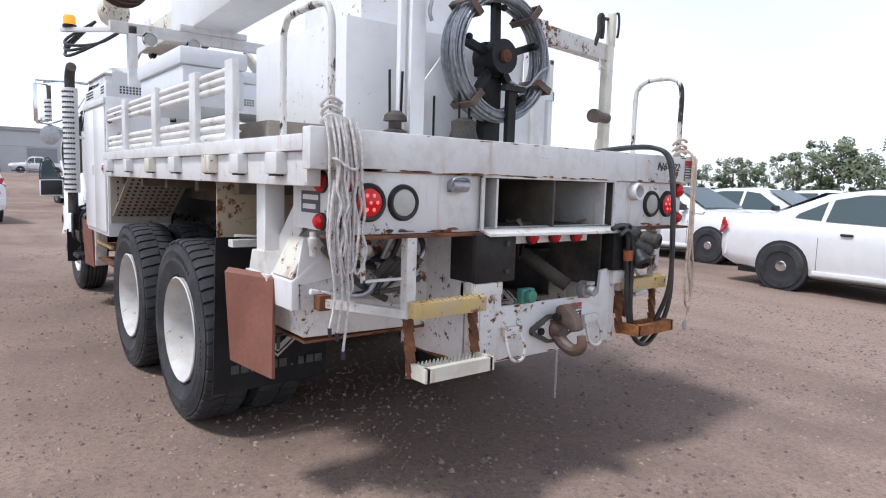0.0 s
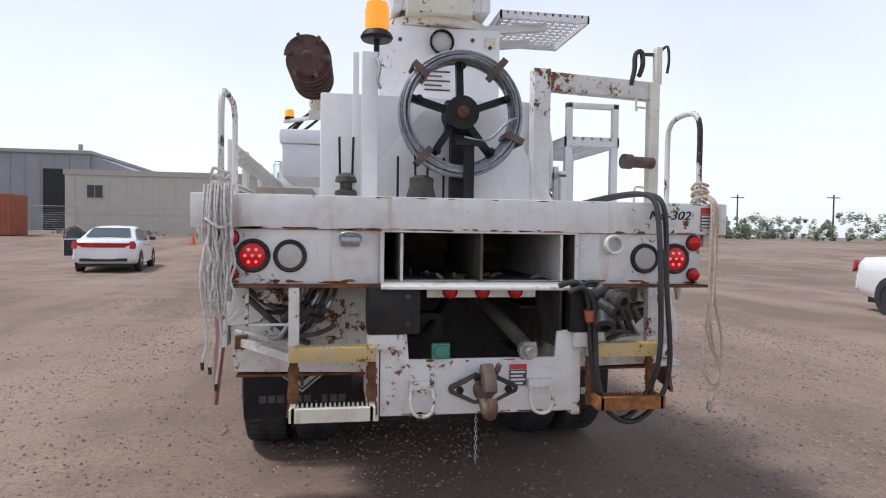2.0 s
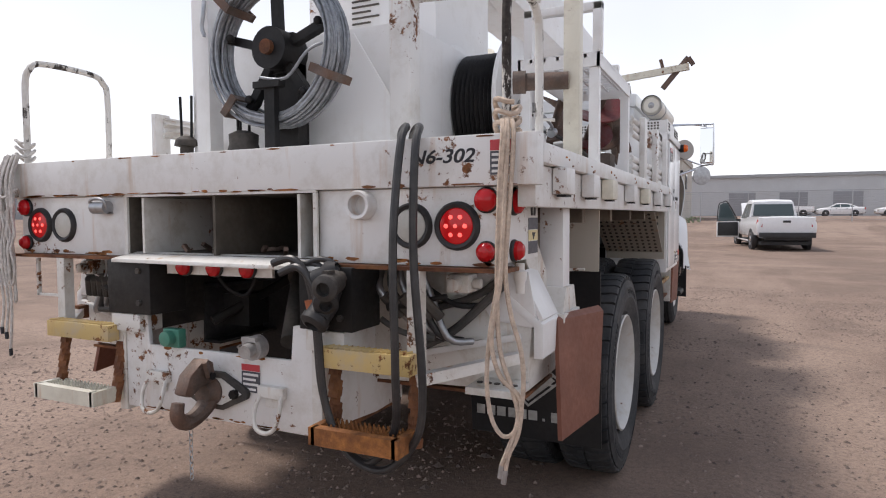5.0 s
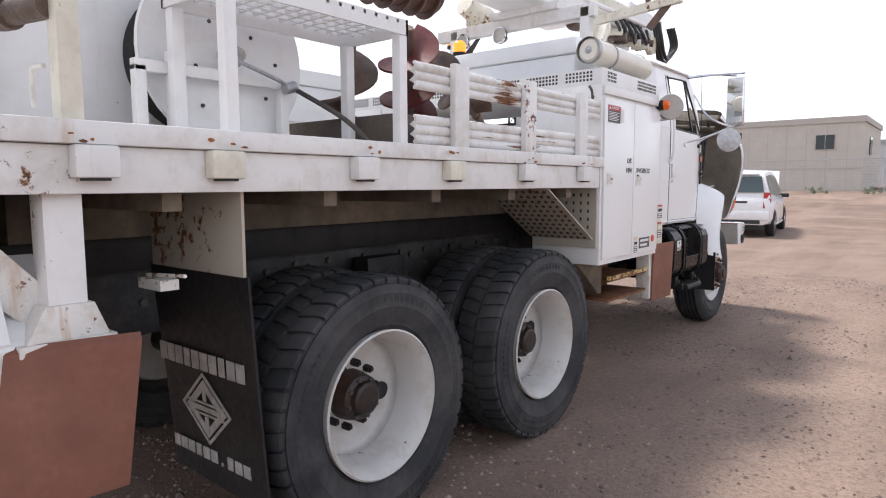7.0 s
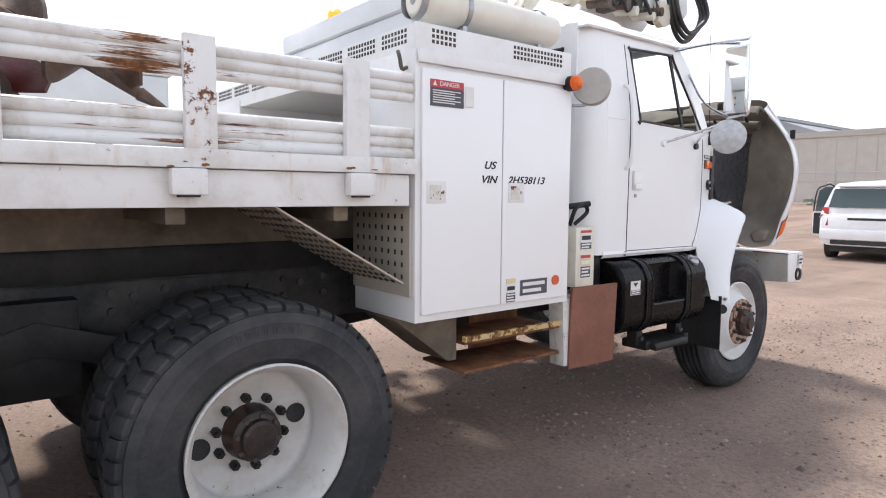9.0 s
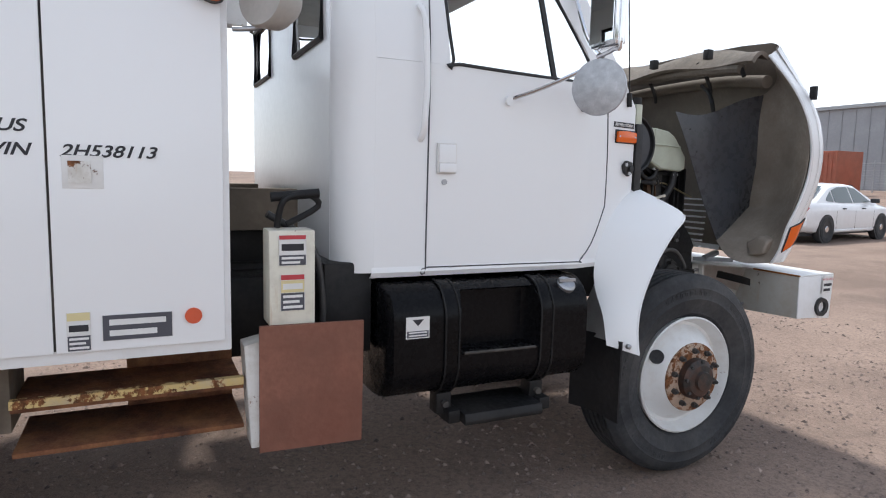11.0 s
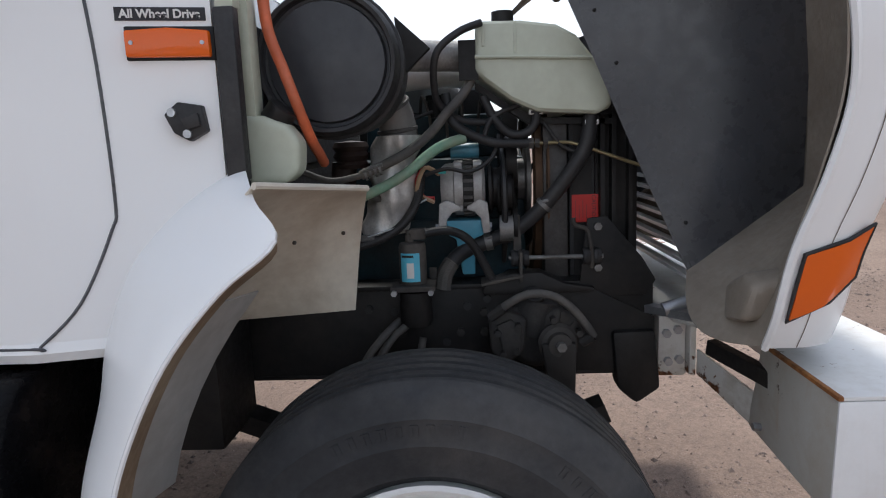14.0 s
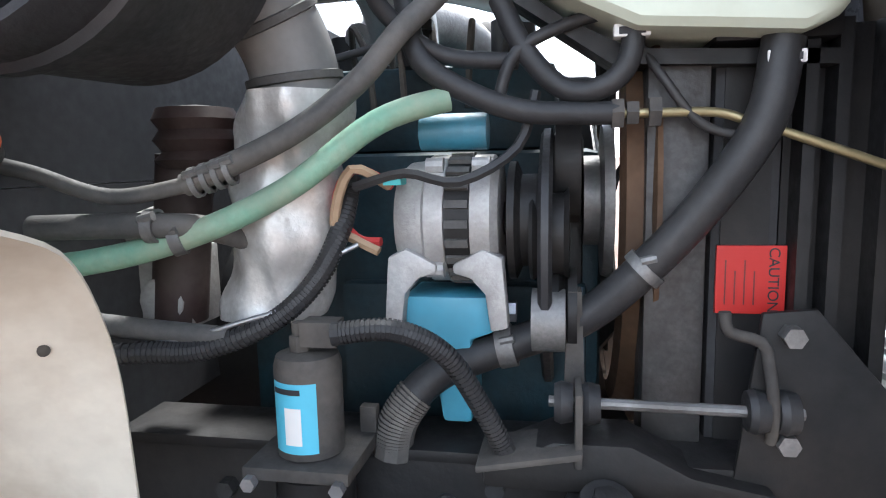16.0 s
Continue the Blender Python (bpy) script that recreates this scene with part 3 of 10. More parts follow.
HUB_F = HUB_F.mesh("hub", simple("dull_hub", (0.035, 0.032, 0.03), 0.55, 0.2, 0.4, 20, 0.3, 60, dirt=(0.16, 0.06, 0.03), dirt_amount=0.6), angle=30)
HUB_BOLT_R, HUB_BOLT_F = HUB_BOLT_R.mesh("hub_bolt", DUSTY), HUB_BOLT_F.mesh("hub_bolt", DUSTY)
NUT_R = nuts(0.0, -0.098, 1, 0.018, 0.03).mesh("wheel_nut", BLACK)
NUT_F = nuts(0.0, 0.168, 1).mesh("wheel_nut", DUSTY)
HOLE_R = Shape().lathe([(0.040, -0.012), (0.039, 0.004), (0.035, 0.005), (0.034, 0.0025), (0.0, 0.0025)], (0, 0, 0), (1, 0, 0), 20).mesh("hand_hole", DARK)
HOLE_F = Shape().lathe([(0.036, -0.03), (0.036, 0.008), (0.033, 0.010), (0.0, 0.004)], (0, 0, 0), (1, 0, 0), 20).mesh("hand_hole", DARK)


def wheel(side, x, y, front=False, inner=False, turn=0.0):
    """x: the tyre's middle. side: 1 right, -1 left."""
    m = pose(x, y, HUB_Z * (0.96 if front else 1), 0, 0, 0 if side > 0 else 180) @ pose(0, 0, 0, turn, 0, 0)
    if front:
        m = m @ Matrix.Scale(0.96, 4)
    w = part("wheel", RIM_F if front else RIM_R, None, truck, "white steel disc wheel, scuffed", at=m)
    part("tyre", FRONT_TYRE if front else REAR_TYRE, None, w)
    if not front:
        tagged(part("tread", REAR_LUGS, None, w), kind="stuff")
    if inner:
        return
    tagged(part("sidewall_lettering", MARKS_F if front else MARKS_R, None, w), kind="stuff")
    hub = part("hub", HUB_F if front else HUB_R, None, w, "greasy dark hub")
    for k in range(8):
        rr = 0.092 if front else 0.082
        part("hub_bolt", HUB_BOLT_F if front else HUB_BOLT_R, None, hub, at=pose(0, rr * math.cos(k * math.pi / 4), rr * math.sin(k * math.pi / 4)))
    if front:
        part("hub_ring", RING_F, None, w, "rusty stud ring")
    for k in range(10):
        a, rr = 2 * math.pi * k / 10, 0.142 if front else 0.134
        part("wheel_nut", NUT_F if front else NUT_R, None, w, at=pose(0, rr * math.cos(a), rr * math.sin(a)))
    for k in range(2):
        a = math.pi * k + 0.35
        rr = 0.219 if front else 0.192
        tip = Vector((1, 1.2 * math.cos(a), 1.2 * math.sin(a))).normalized() if front else Vector((1, 0, 0))
        part("hand_hole", HOLE_F if front else HOLE_R, None, w, at=pose(0.104 if front else -0.096, rr * math.cos(a), rr * math.sin(a)) @ Vector((1, 0, 0)).rotation_difference(tip).to_matrix().to_4x4())


for side in (1, -1):
    for y, turn in ((1.735, -30), (3.0, -11)):
        wheel(side, side * 1.055, y, turn=turn)
        wheel(side, side * 0.74, y, inner=True)
    wheel(side, side * 0.845, 6.725, front=True, turn=130)

# frame rails and the beams under the bed
RAIL_DUST = simple("dusty_rail_paint", (0.036, 0.037, 0.040), 0.6, 0.0, 0.5, 5, 0.3, 40, dirt=(0.15, 0.135, 0.12), dirt_amount=0.6, spec=0.3)
for side in (1, -1):
    for y0, y1, m in ((0.35, 4.9, RAIL_DUST), (4.9, 7.30, BLACK)):
        s = Shape().box((side * 0.40 - 0.006, y0, 0.80), (side * 0.40 + 0.006, y1, 1.06))
        s.box((side * 0.36 - 0.05, y0, 1.048), (side * 0.36 + 0.05, y1, 1.062)).box((side * 0.36 - 0.05, y0, 0.80), (side * 0.36 + 0.05, y1, 0.812))
        rail = part("frame_rail", s, m, truck, "black frame rail" if y0 > 4 else "dusty grey frame rail", bevel=0.003)
    b = Shape()
    for k in range(30):
        y = 1.1 + k * 0.125 + (0.04 if k % 3 == 0 else 0)
        for z in ((0.87, 0.99) if k % 2 else (0.93, 1.01)):
            b.cyl((side * 0.406, y, z), (side * 0.424, y, z), 0.017, n=8)
    tagged(part("bolts", b, DUSTY, rail), kind="stuff")
    sub = Shape().box((side * 0.40 - 0.05, 0.5, 1.065), (side * 0.40 + 0.05, 5.0, 1.20))
    part("subframe_beam", sub, BLACK, truck, bevel=0.004)
    lo = Shape().box((side * 0.50 - 0.05, 0.65, 1.205), (side * 0.50 + 0.05, 4.9, 1.375))
    part("bed_beam", lo, UNDER, truck, "grimy beige bed beam", bevel=0.006)
s = Shape()
for y in (0.9, 1.5, 2.1, 2.7, 3.3):
    s.box((-1.14, y - 0.03, 1.32), (1.14, y + 0.03, 1.44))
pieces("cross_sill", s, UNDER, truck)
axles = Shape()
for y in (1.735, 3.0):
    axles.cyl((-0.95, y, HUB_Z), (0.95, y, HUB_Z), 0.075, n=14).ball((0.05, y, HUB_Z), 0.17, 0.19, 0.19)
pieces("rear_axle", axles, BLACK, truck)
sus = Shape()
for side in (1, -1):
    sus.prism([(side * 0.50, 1.6, 0.70), (side * 0.50, 2.36, 0.95), (side * 0.50, 3.12, 0.70), (side * 0.50, 3.12, 0.62), (side * 0.50, 2.36, 0.82), (side * 0.50, 1.6, 0.62)], (side * 0.09, 0, 0))
    sus.box((side * 0.47, 2.22, 0.66), (side * 0.58, 2.50, 1.02))
pieces("spring_pack", sus, BLACK, truck, bevel=0.004)
part("front_axle", Shape().cyl((-0.9, 6.70, 0.50), (0.9, 6.70, 0.50), 0.065, n=12).ball((-0.18, 6.70, 0.50), 0.16, 0.18, 0.18), BLACK, truck)
part("drive_shaft", Shape().cyl((0, 3.0, 0.62), (0, 5.0, 0.78), 0.05, n=12).box((-0.25, 4.6, 0.60), (0.25, 5.3, 1.0)), BLACK, truck)

# ---- truck: bed ----
part("deck", Shape().box((-1.20, 0.02, 1.505), (1.20, 3.60, 1.545)), W_WORN, truck, "worn steel bed floor", bevel=0.003)
rear_beam = part("rear_beam", Shape().box((-1.22, -0.012, 1.436), (1.22, 0.05, 1.583)), W_BED, truck, "white bed end beam with rusty edges", bevel=0.006)
for side in (1, -1):
    s = Shape().box((side * 1.185 - 0.035, 0.052, 1.500), (side * 1.185 + 0.035, 3.60, 1.560))
    lip = part("side_lip", s, W_BED, truck, bevel=0.006)
    part("side_channel", Shape().box((side * 1.17 - 0.03, 0.052, 1.375), (side * 1.17 + 0.025, 3.58, 1.498)), W_BED, truck, bevel=0.005)
    for y in (0.27, 0.66, 1.03, 1.60, 2.13, 2.72, 3.34):
        s = Shape().box((side * 1.197, y - 0.055, 1.415), (side * 1.245, y + 0.055, 1.498))
        pocket = part("stake_pocket", s, W_BED if y not in (1.03, 2.13) else CREAM, truck, bevel=0.008)
        part("pocket_slot", Shape().box((side * 1.205, y - 0.032, 1.408), (side * 1.236, y + 0.032, 1.417)), DARK, pocket)
# tail panel with lamps
tail = pieces("tail_panel", Shape().box((-1.10, 0.012, 1.20), (-0.42, 0.03, 1.434)).box((0.47, 0.012, 1.20), (1.10, 0.03, 1.434)), W_BED, truck, "white tail panel, rust along the bottom", bevel=0.003)
for side in (1, -1):
    part("tail_side", Shape().box((side * 1.10 - 0.009, 0.032, 1.21), (side * 1.10 + 0.009, 0.36, 1.434)), W_BED, truck, bevel=0.003)
pieces("tail_flange", Shape().box((-1.12, -0.03, 1.186), (-0.42, 0.10, 1.198)).box((0.47, -0.03, 1.186), (1.13, 0.10, 1.198)), RUSTED, truck, "rust-eaten bottom flange")


def lamp(at, r, lens, name="tail_lamp", label="", leds=False):
    """A round lamp in a rubber ring; its face looks along local +z."""
    ring = part(name, Shape().lathe([(r * 0.74, 0.0), (r * 0.76, 0.014), (r * 0.90, 0.018), (r, 0.010), (r * 1.02, 0.0)], (0, 0, 0), (0, 0, 1), 32), RUBBER, truck, label, at=at)
    part("lens", Shape().lathe([(r * 0.77, 0.006), (r * 0.72, 0.012), (r * 0.4, 0.017), (0.0, 0.019)], (0, 0, 0), (0, 0, 1), 32), lens, ring)
    if leds:
        d = Shape()
        for k in range(7):
            a, q = (k * math.pi / 3, r * 0.42) if k < 6 else (0, 0)
            d.ball((q * math.cos(a), q * math.sin(a), 0.017), r * 0.10, r * 0.10, 0.004, 10)
        part("led", d, RED_LED, ring)


def bulb_lens(at, r):
    """A small red beehive lamp."""
    base = part("marker_lamp", Shape().lathe([(r, 0.0), (r, 0.008), (r * 0.9, 0.012)], (0, 0, 0), (0, 0, 1), 24), RUBBER, truck, at=at)
    part("lens", Shape().lathe([(r * 0.9, 0.010), (r * 0.85, 0.022), (r * 0.5, 0.034), (0.0, 0.037)], (0, 0, 0), (0, 0, 1), 24), RED_LENS, base)


BACK = pose(0, 0, 0, 90, 0, 0)
for x in (-0.97, 0.968):
    lamp(Matrix.Translation((x, 0.012, 1.32)) @ BACK, 0.072, RED_LIT, "brake_lamp", "lit red brake lamp in a black rubber ring", True)
for x in (-0.815, 0.815):
    lamp(Matrix.Translation((x, 0.012, 1.32)) @ BACK, 0.070, CLEAR_LENS, "reversing_lamp", "clear reversing lamp in a black rubber ring")
for x in (-1.062, 1.062):
    bulb_lens(Matrix.Translation((x, 0.012, 1.395)) @ BACK, 0.038)
    bulb_lens(Matrix.Translation((x, 0.012, 1.245)) @ BACK, 0.032)
for side in (1, -1):
    m = pose(0, 0, 0, 0, 90 * side, 0)
    bulb_lens(Matrix.Translation((side * 1.109, 0.105, 1.392)) @ m, 0.042)
    bulb_lens(Matrix.Translation((side * 1.109, 0.105, 1.245)) @ m, 0.034)

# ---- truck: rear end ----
BOX_IN = simple("dark_box_walls", (0.10, 0.085, 0.068), 0.8, 0.0, 0.4, 5, 0.2, 40, dirt=(0.035, 0.03, 0.026), dirt_amount=0.9)
hole = part("pigeonhole_box", Shape().box((-0.42, 0.0, 1.205), (-0.412, 1.0, 1.434)).box((0.462, 0.0, 1.205), (0.47, 1.0, 1.434)).box((-0.41, 0.0, 1.205), (0.46, 1.0, 1.212)).box((-0.41, 0.99, 1.213), (0.46, 1.0, 1.432)).box((-0.41, 0.012, 1.426), (0.46, 1.0, 1.433)), BOX_IN, truck, "open storage box with dark brown inner walls")
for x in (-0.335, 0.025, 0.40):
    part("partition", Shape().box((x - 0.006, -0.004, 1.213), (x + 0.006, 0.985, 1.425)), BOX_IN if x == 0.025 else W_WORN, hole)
pieces("box_rim", Shape().box((-0.425, -0.012, 1.428), (0.475, -0.002, 1.436)).box((-0.43, -0.012, 1.205), (-0.413, -0.002, 1.427)).box((0.463, -0.012, 1.205), (0.478, -0.002, 1.427)), W_WORN, hole, "worn white rim, rust at the edges")
part("box_lip", Shape().prism([(-0.43, -0.075, 1.182), (0.53, -0.075, 1.176), (0.50, 0.03, 1.203), (-0.42, 0.03, 1.204)], (0, 0.002, 0.014)), W_WORN, hole, "bent white lip plate", bevel=0.003)
s = Shape()
rng = random.Random(8)
for k in range(14):
    x, y = rng.uniform(-0.30, 0.36), rng.uniform(0.03, 0.35)
    s.beam((x, y, 1.222), (x + rng.uniform(-0.06, 0.06), y + rng.uniform(-0.05, 0.08), 1.222 + rng.uniform(0.0, 0.025)), 0.016, 0.014)
tagged(part("debris", s, AUGER, hole, "bits of dirt and scrap"), kind="stuff")
part("conduit_end", Shape().lathe([(0.033, 0.06), (0.033, -0.035), (0.043, -0.038), (0.046, -0.03), (0.046, 0.03)], (0.646, 0.0, 1.385), (0, 1, 0), 24), W_BED, truck, "white conduit stub")
sock = part("socket_cover", Shape().box((-0.60, -0.012, 1.365), (-0.52, 0.010, 1.372)).cyl((-0.60, -0.012, 1.39), (-0.52, -0.012, 1.39), 0.026, n=14), STEEL, truck, "galvanised socket cover")
part("hinge_loop", Shape().tube([(-0.60, -0.02, 1.385), (-0.60, -0.03, 1.415), (-0.56, -0.032, 1.425), (-0.52, -0.03, 1.415), (-0.52, -0.02, 1.385)], 0.006), STEEL, sock)

# outrigger housing across the rear, its legs and pads
for side in (1, -1):
    part("outrigger_housing", Shape().prism([(side * 1.09, 0.30, 0.76), (side * 0.46, 0.30, 0.745), (side * 0.46, 0.30, 1.17), (side * 0.90, 0.30, 1.17), (side * 1.11, 0.30, 1.0)], (0, 0.36, 0)), W_WORN, truck, "white outrigger box with rusty lower edge", bevel=0.006)
pieces("housing_skirt", Shape().box((-1.08, 0.31, 0.732), (-0.47, 0.65, 0.743)).box((0.47, 0.31, 0.732), (1.08, 0.65, 0.743)), RUSTED, truck)
for side in (1, -1):
    leg = part("outrigger_leg", Shape().box((side * 1.10 - 0.045, 0.558, 1.02), (side * 1.10 + 0.045, 0.655, 1.38)), W_BODY, truck, "white outrigger leg", bevel=0.008)
    part("leg_base", Shape().prism([(side * 1.10 - 0.06, 0.50, 1.0), (side * 1.10 - 0.06, 0.70, 1.0), (side * 1.10 - 0.06, 0.665, 1.09), (side * 1.10 - 0.06, 0.545, 1.09)], (side * 0.0 + 0.12, 0, 0)).box((side * 1.10 - 0.07, 0.48, 0.97), (side * 1.10 + 0.07, 0.715, 1.0)), W_WORN, leg, bevel=0.004)
    p = [Vector((side * x, y, z)) for x, y, z in ((1.14, 0.47, 1.0), (1.155, 0.45, 0.985), (1.19, 0.38, 0.585), (1.25, 0.69, 0.60), (1.255, 0.74, 0.985), (1.235, 0.745, 1.005))]
    rows = [(p[0], p[5]), (p[1], p[4]), (p[2], p[3])]

    def pad_at(u, v, rows=rows):
        k = min(1, int(v * 2)) if v < 0.2 else 1
        t = v / 0.12 if v < 0.12 else (v - 0.12) / 0.88
        a, b = (rows[0], rows[1]) if v < 0.12 else (rows[1], rows[2])
        return a[0].lerp(b[0], t).lerp(a[1].lerp(b[1], t), u)

    part("outrigger_pad", Shape().surf(pad_at, 4, 25), PAD, truck, "brown-painted steel outrigger pad", thick=0.016, angle=25)
    part("diagonal_sheet", Shape().prism([(side * 1.06, 0.37, 1.37), (side * 1.06, 0.37, 1.19), (side * 1.08, 0.56, 1.0), (side * 1.08, 0.60, 1.10)], (side * 0.006, 0, 0)), W_WORN, truck)
    part("wedge_plate", Shape().prism([(side * 0.86, 0.285, 1.165), (side * 1.10, 0.285, 1.165), (side * 1.13, 0.285, 1.0), (side * 1.11, 0.285, 0.98), (side * 0.97, 0.285, 1.0)], (0, 0.012, 0)), W_BODY, truck, bevel=0.002)
    part("leg_cover", Shape().prism([(side * 1.07, 0.29, 1.168), (side * 1.15, 0.29, 1.01), (side * 1.15, 0.47, 1.01), (side * 1.07, 0.47, 1.168)], (side * -0.012, 0, -0.01)), CREAM if side < 0 else W_BODY, truck, bevel=0.003)
    part("slope_lid", Shape().prism([(side * 0.865, 0.283, 1.185), (side * 0.885, 0.283, 1.205), (side * 1.150, 0.283, 0.995), (side * 1.150, 0.283, 0.88), (side * 1.118, 0.283, 0.88), (side * 1.118, 0.283, 0.985)], (0, 0.33, 0)), W_BODY, truck, "white lid over the sloped corner", bevel=0.004)
    for pts, r, m in (([(0.72, 0.24, 1.02), (0.80, 0.25, 1.04), (0.90, 0.26, 1.07), (0.975, 0.26, 1.112), (1.03, 0.26, 1.17)], 0.013, HOSE_D), ([(0.74, 0.23, 0.90), (0.80, 0.24, 0.932), (0.865, 0.24, 0.973), (0.948, 0.24, 1.047), (1.035, 0.24, 1.13)], 0.015, HOSE_D), ([(0.62, 0.15, 1.0), (0.66, 0.15, 0.978), (0.72, 0.15, 0.957), (0.82, 0.16, 0.948)], 0.011, HOSE_D), ([(0.70, 0.24, 1.16), (0.76, 0.24, 1.10), (0.86, 0.24, 1.05), (0.94, 0.26, 1.05)], 0.010, RUBBER)):
        part("hydraulic_hose", Shape().tube([(side * x, y, z) for x, y, z in pts], r, n=8), m, truck)
    part("valve_handle", Shape().cyl((side * 0.67, 0.11, 1.052), (side * 0.80, 0.13, 1.075), 0.020, n=10).cyl((side * 0.80, 0.13, 1.075), (side * 0.87, 0.15, 1.09), 0.009, n=8), BLACK, truck, bevel=0.004)
    part("valve_body", Shape().box((side * 0.86, 0.16, 1.10), (side * 0.94, 0.24, 1.16)).cyl((side * 0.90, 0.16, 1.13), (side * 0.90, 0.12, 1.13), 0.022, n=8).cyl((side * 0.94, 0.20, 1.13), (side * 0.97, 0.20, 1.13), 0.018, n=8), W_WORN, truck, "worn white valve body", bevel=0.006)
    part("check_valve", Shape().lathe([(0.0, -0.045), (0.014, -0.045), (0.016, -0.01), (0.021, 0.0), (0.021, 0.025), (0.014, 0.03), (0.014, 0.05), (0.0, 0.05)], (side * 1.10, 0.20, 1.15), (0, 0, 1), 14), W_WORN, truck)
    part("cross_bar", Shape().beam((side * 0.57, 0.262, 0.835), (side * 1.08, 0.262, 0.955), 0.024, 0.022), W_BED, truck, bevel=0.003)
    # hanger panel and mud flap
    part("flap_hanger", Shape().box((side * 0.86 - 0.30, 1.115, 1.10), (side * 0.86 + 0.30, 1.127, 1.375)), PANEL_RUSTY if side > 0 else PANEL_RUST_2, truck, "beige flap hanger panel with rust runs", bevel=0.002)
    flap = part("mud_flap", Shape().surf(lambda u, v, side=side: (side * (0.52 + 0.645 * u), 1.135 + 0.065 * v + 0.008 * math.sin(3 * u + 2 * v), 1.10 - 0.82 * v), 8, 8), FLAP, truck, "black rubber mud flap with pale worn lettering bars", thick=0.010)
    part("flap_bracket", Shape().box((side * 1.03 - 0.13, 0.90, 1.072), (side * 1.03 + 0.015, 0.96, 1.105)).cyl((side * 0.90, 0.93, 1.11), (side * 1.14, 0.93, 1.125), 0.006), W_WORN, truck)
    # pale bars and emblem on the flap
    def flap_y(z):
        return 1.117 + 0.065 * (1.10 - z) / 0.82

    # the left flap takes the print with shadow in its colour
    ink = FLAP_PRINT if side > 0 else FLAP_SHADED
    for z, h, w, n, cx in ((0.762, 0.068, 0.58, 10, 0.815), (0.398, 0.046, 0.53, 10, 0.815)):
        for k in range(n):
            wide = 0.80 if k % 4 != 3 else 0.62
            xc, lw = side * cx + (k + 0.5 - n / 2) * w / n, w / n * wide
            if z < 0.5 and k == 6:
                lw, hh = 0.012, 0.012
            else:
                hh = h
            part("letter_bar", Shape().prism([(xc - lw / 2, flap_y(z), z - h / 2), (xc + lw / 2, flap_y(z), z - h / 2), (xc + lw / 2, flap_y(z + hh / 2), z - h / 2 + hh), (xc - lw / 2, flap_y(z + hh / 2), z - h / 2 + hh)], (0, 0.004, 0)), ink, flap)
    ez, ex = 0.577, side * 0.82
    for r0, r1 in ((1.0, 0.90), (0.80, 0.55)):
        d = Shape()
        diamond = [(0.0, 0.140), (0.165, 0.0), (0.0, -0.140), (-0.165, 0.0)]
        for (x0, z0), (x1, z1) in zip(diamond, diamond[1:] + diamond[:1]):
            d.prism([(ex + x0 * r0, flap_y(ez + z0 * r0), ez + z0 * r0), (ex + x1 * r0, flap_y(ez + z1 * r0), ez + z1 * r0), (ex + x1 * r1, flap_y(ez + z1 * r1), ez + z1 * r1), (ex + x0 * r1, flap_y(ez + z0 * r1), ez + z0 * r1)], (0, 0.004, 0))
        part("emblem", d, FLAP_PRINT, flap)
    for x0, x1, z0, z1 in ((-0.125, 0.125, 0.018, 0.026), (-0.125, 0.125, -0.026, -0.018), (-0.10, 0.10, -0.010, 0.010), (-0.010, 0.010, 0.03, 0.10), (-0.010, 0.010, -0.10, -0.03)):
        part("emblem_bar", Shape().prism([(ex + x0, flap_y(ez + z0) - 0.002, ez + z0), (ex + x1, flap_y(ez + z0) - 0.002, ez + z0), (ex + x1, flap_y(ez + z1) - 0.002, ez + z1), (ex + x0, flap_y(ez + z1) - 0.002, ez + z1)], (0, 0.004, 0)), ink, flap)

